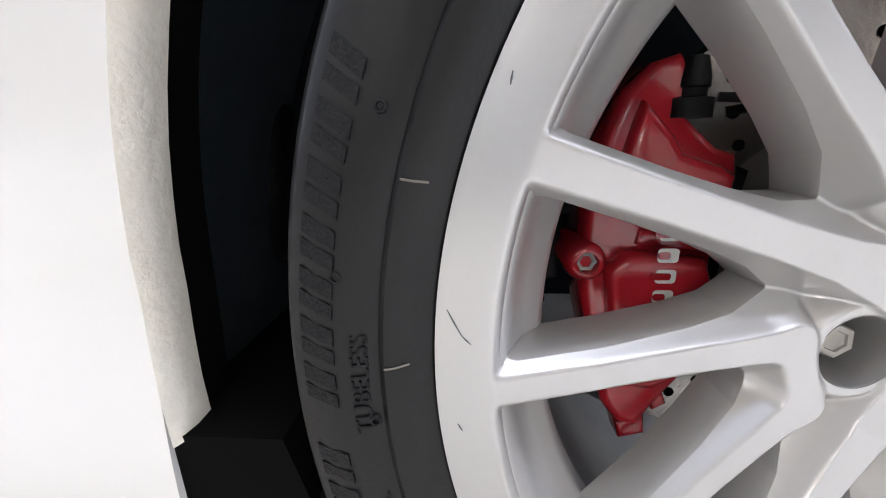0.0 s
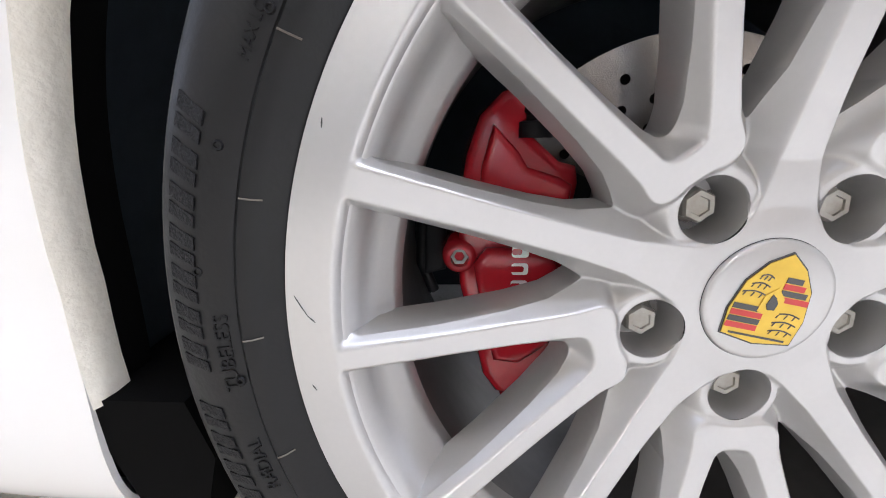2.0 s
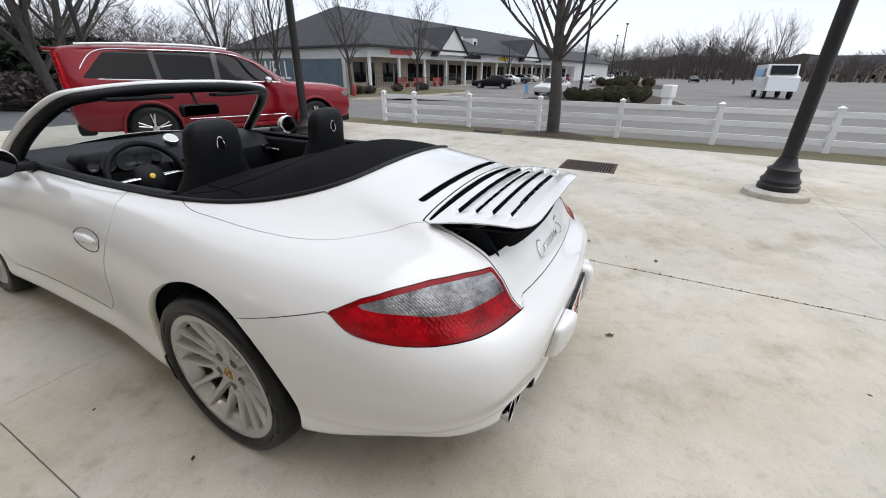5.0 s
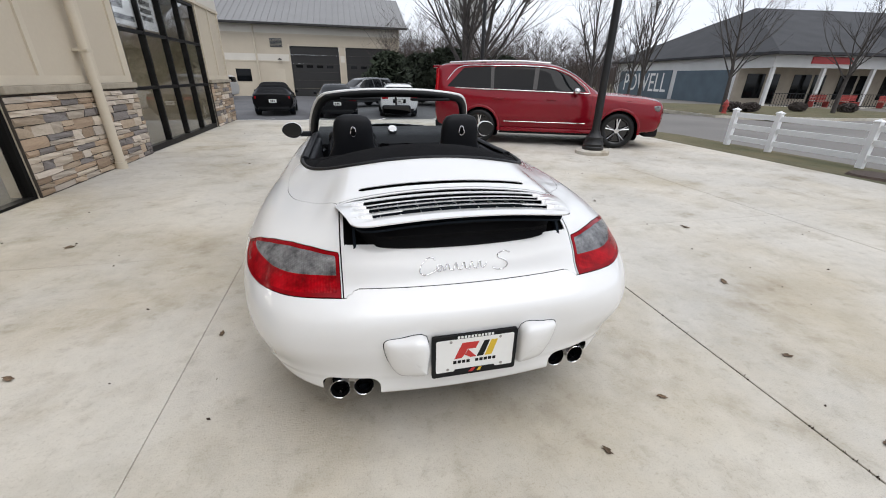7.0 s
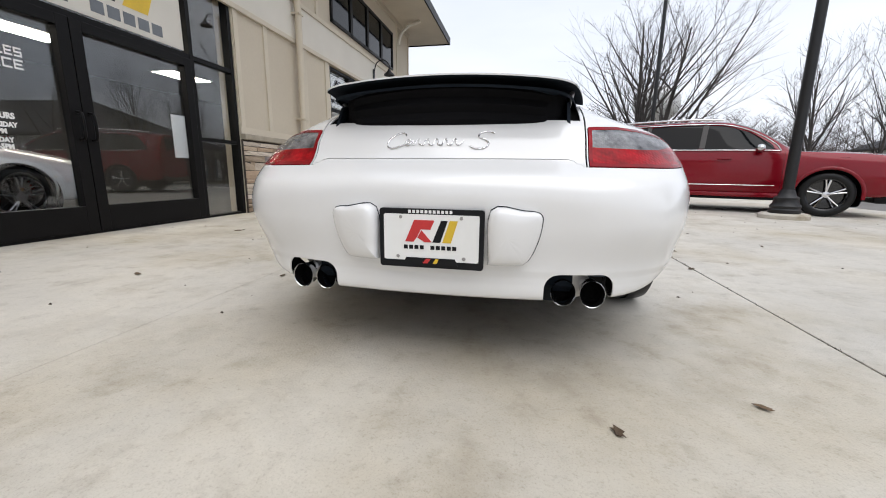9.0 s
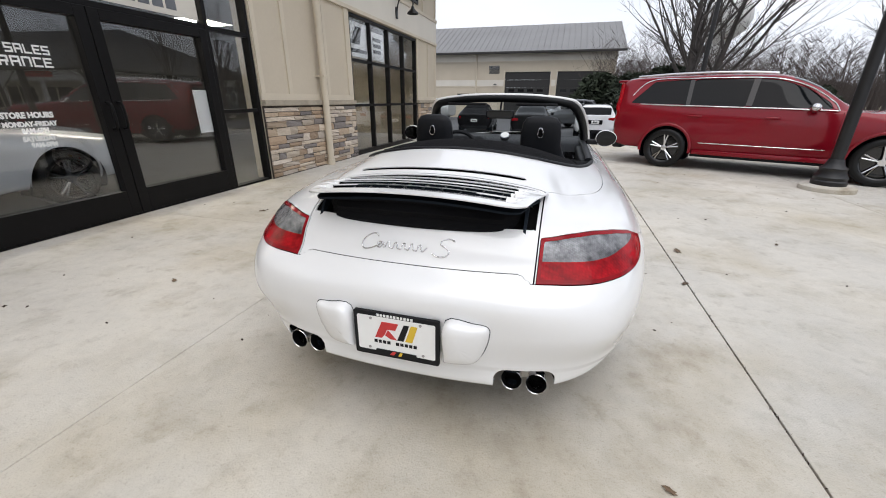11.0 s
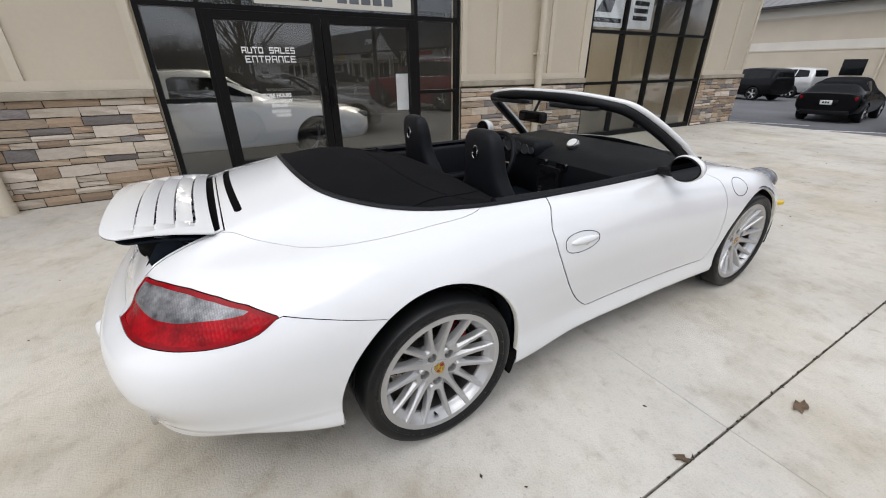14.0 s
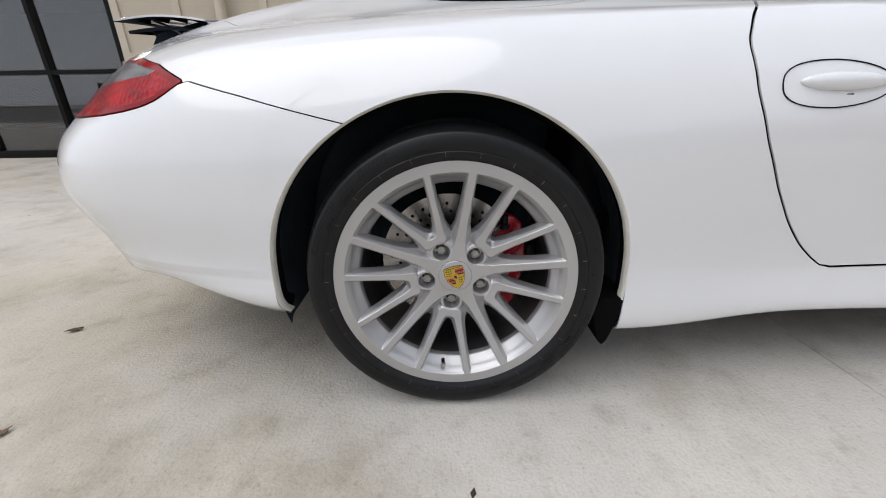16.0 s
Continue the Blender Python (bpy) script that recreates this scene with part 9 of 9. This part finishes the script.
# ---------------------------------------------------------------- stacked stone on the showroom front
stone_mats = [material("ledge_stone_%s" % n, c, 0.88, 0, other=o, scale=7, fine=45, bump=0.5, bump_scale=35, per_object=0.22) for n, c, o in (
    ("tan", (0.44, 0.345, 0.245), (0.33, 0.255, 0.18)), ("buff", (0.53, 0.45, 0.355), (0.42, 0.355, 0.28)), ("grey", (0.25, 0.225, 0.21), (0.17, 0.15, 0.14)), ("brown", (0.31, 0.22, 0.15), (0.40, 0.30, 0.205)), ("pale", (0.60, 0.52, 0.435), (0.49, 0.42, 0.345)))]
srng = random.Random(17)
stone_meshes = []
for k in range(15):
    bm = box((-0.5, -0.5, -0.5), (0.5, 0.5, 0.5))
    bmesh.ops.subdivide_edges(bm, edges=bm.edges, cuts=1, use_grid_fill=True)
    for q in bm.verts:
        face = q.co.x > 0.49
        q.co += Vector((srng.uniform(-0.22, 0.1) if face else 0, srng.uniform(-0.012, 0.012), srng.uniform(-0.05, 0.05)))
        if face and (abs(q.co.y) > 0.4 or abs(q.co.z) > 0.4):
            q.co.x -= 0.18
    me = bpy.data.meshes.new("stone")
    bm.to_mesh(me)
    bm.free()
    me.materials.append(stone_mats[k % 5])
    stone_meshes.append(me)
for y0, y1 in ((-4.05, -1.05), (3.13, 6.02), (10.15, 12.1)):
    veneer = new("wall_stone")
    tagged(veneer, "stacked tan and grey ledge stone with dark recessed joints", "stone wall", kind="structure")
    part("mortar_bed", box((WX, y0, 0.0), (WX + 0.03, y1, 1.115)), "mortar", veneer)
    z = 0.01
    while z < 1.10:
        band = min(srng.choice((0.070, 0.100, 0.130)), 1.112 - z)
        if band < 0.05:
            break
        y = y0 + 0.003
        while y < y1 - 0.01:
            w = min(srng.uniform(0.18, 0.48), y1 - y)
            if y1 - y - w < 0.08:
                w = y1 - y
            cuts = [(z, z + band)] if srng.random() < 0.55 or band < 0.11 else [(z, z + band * 0.45), (z + band * 0.45, z + band)]
            for a, b in cuts:
                ob = new("stone", srng.choice(stone_meshes))
                ob.parent = veneer
                ob.matrix_basis = Matrix.LocRotScale((WX + 0.022, y + w / 2, (a + b) / 2), None, (srng.uniform(0.055, 0.095), w - 0.009, b - a - 0.010))
            y += w
        z += band
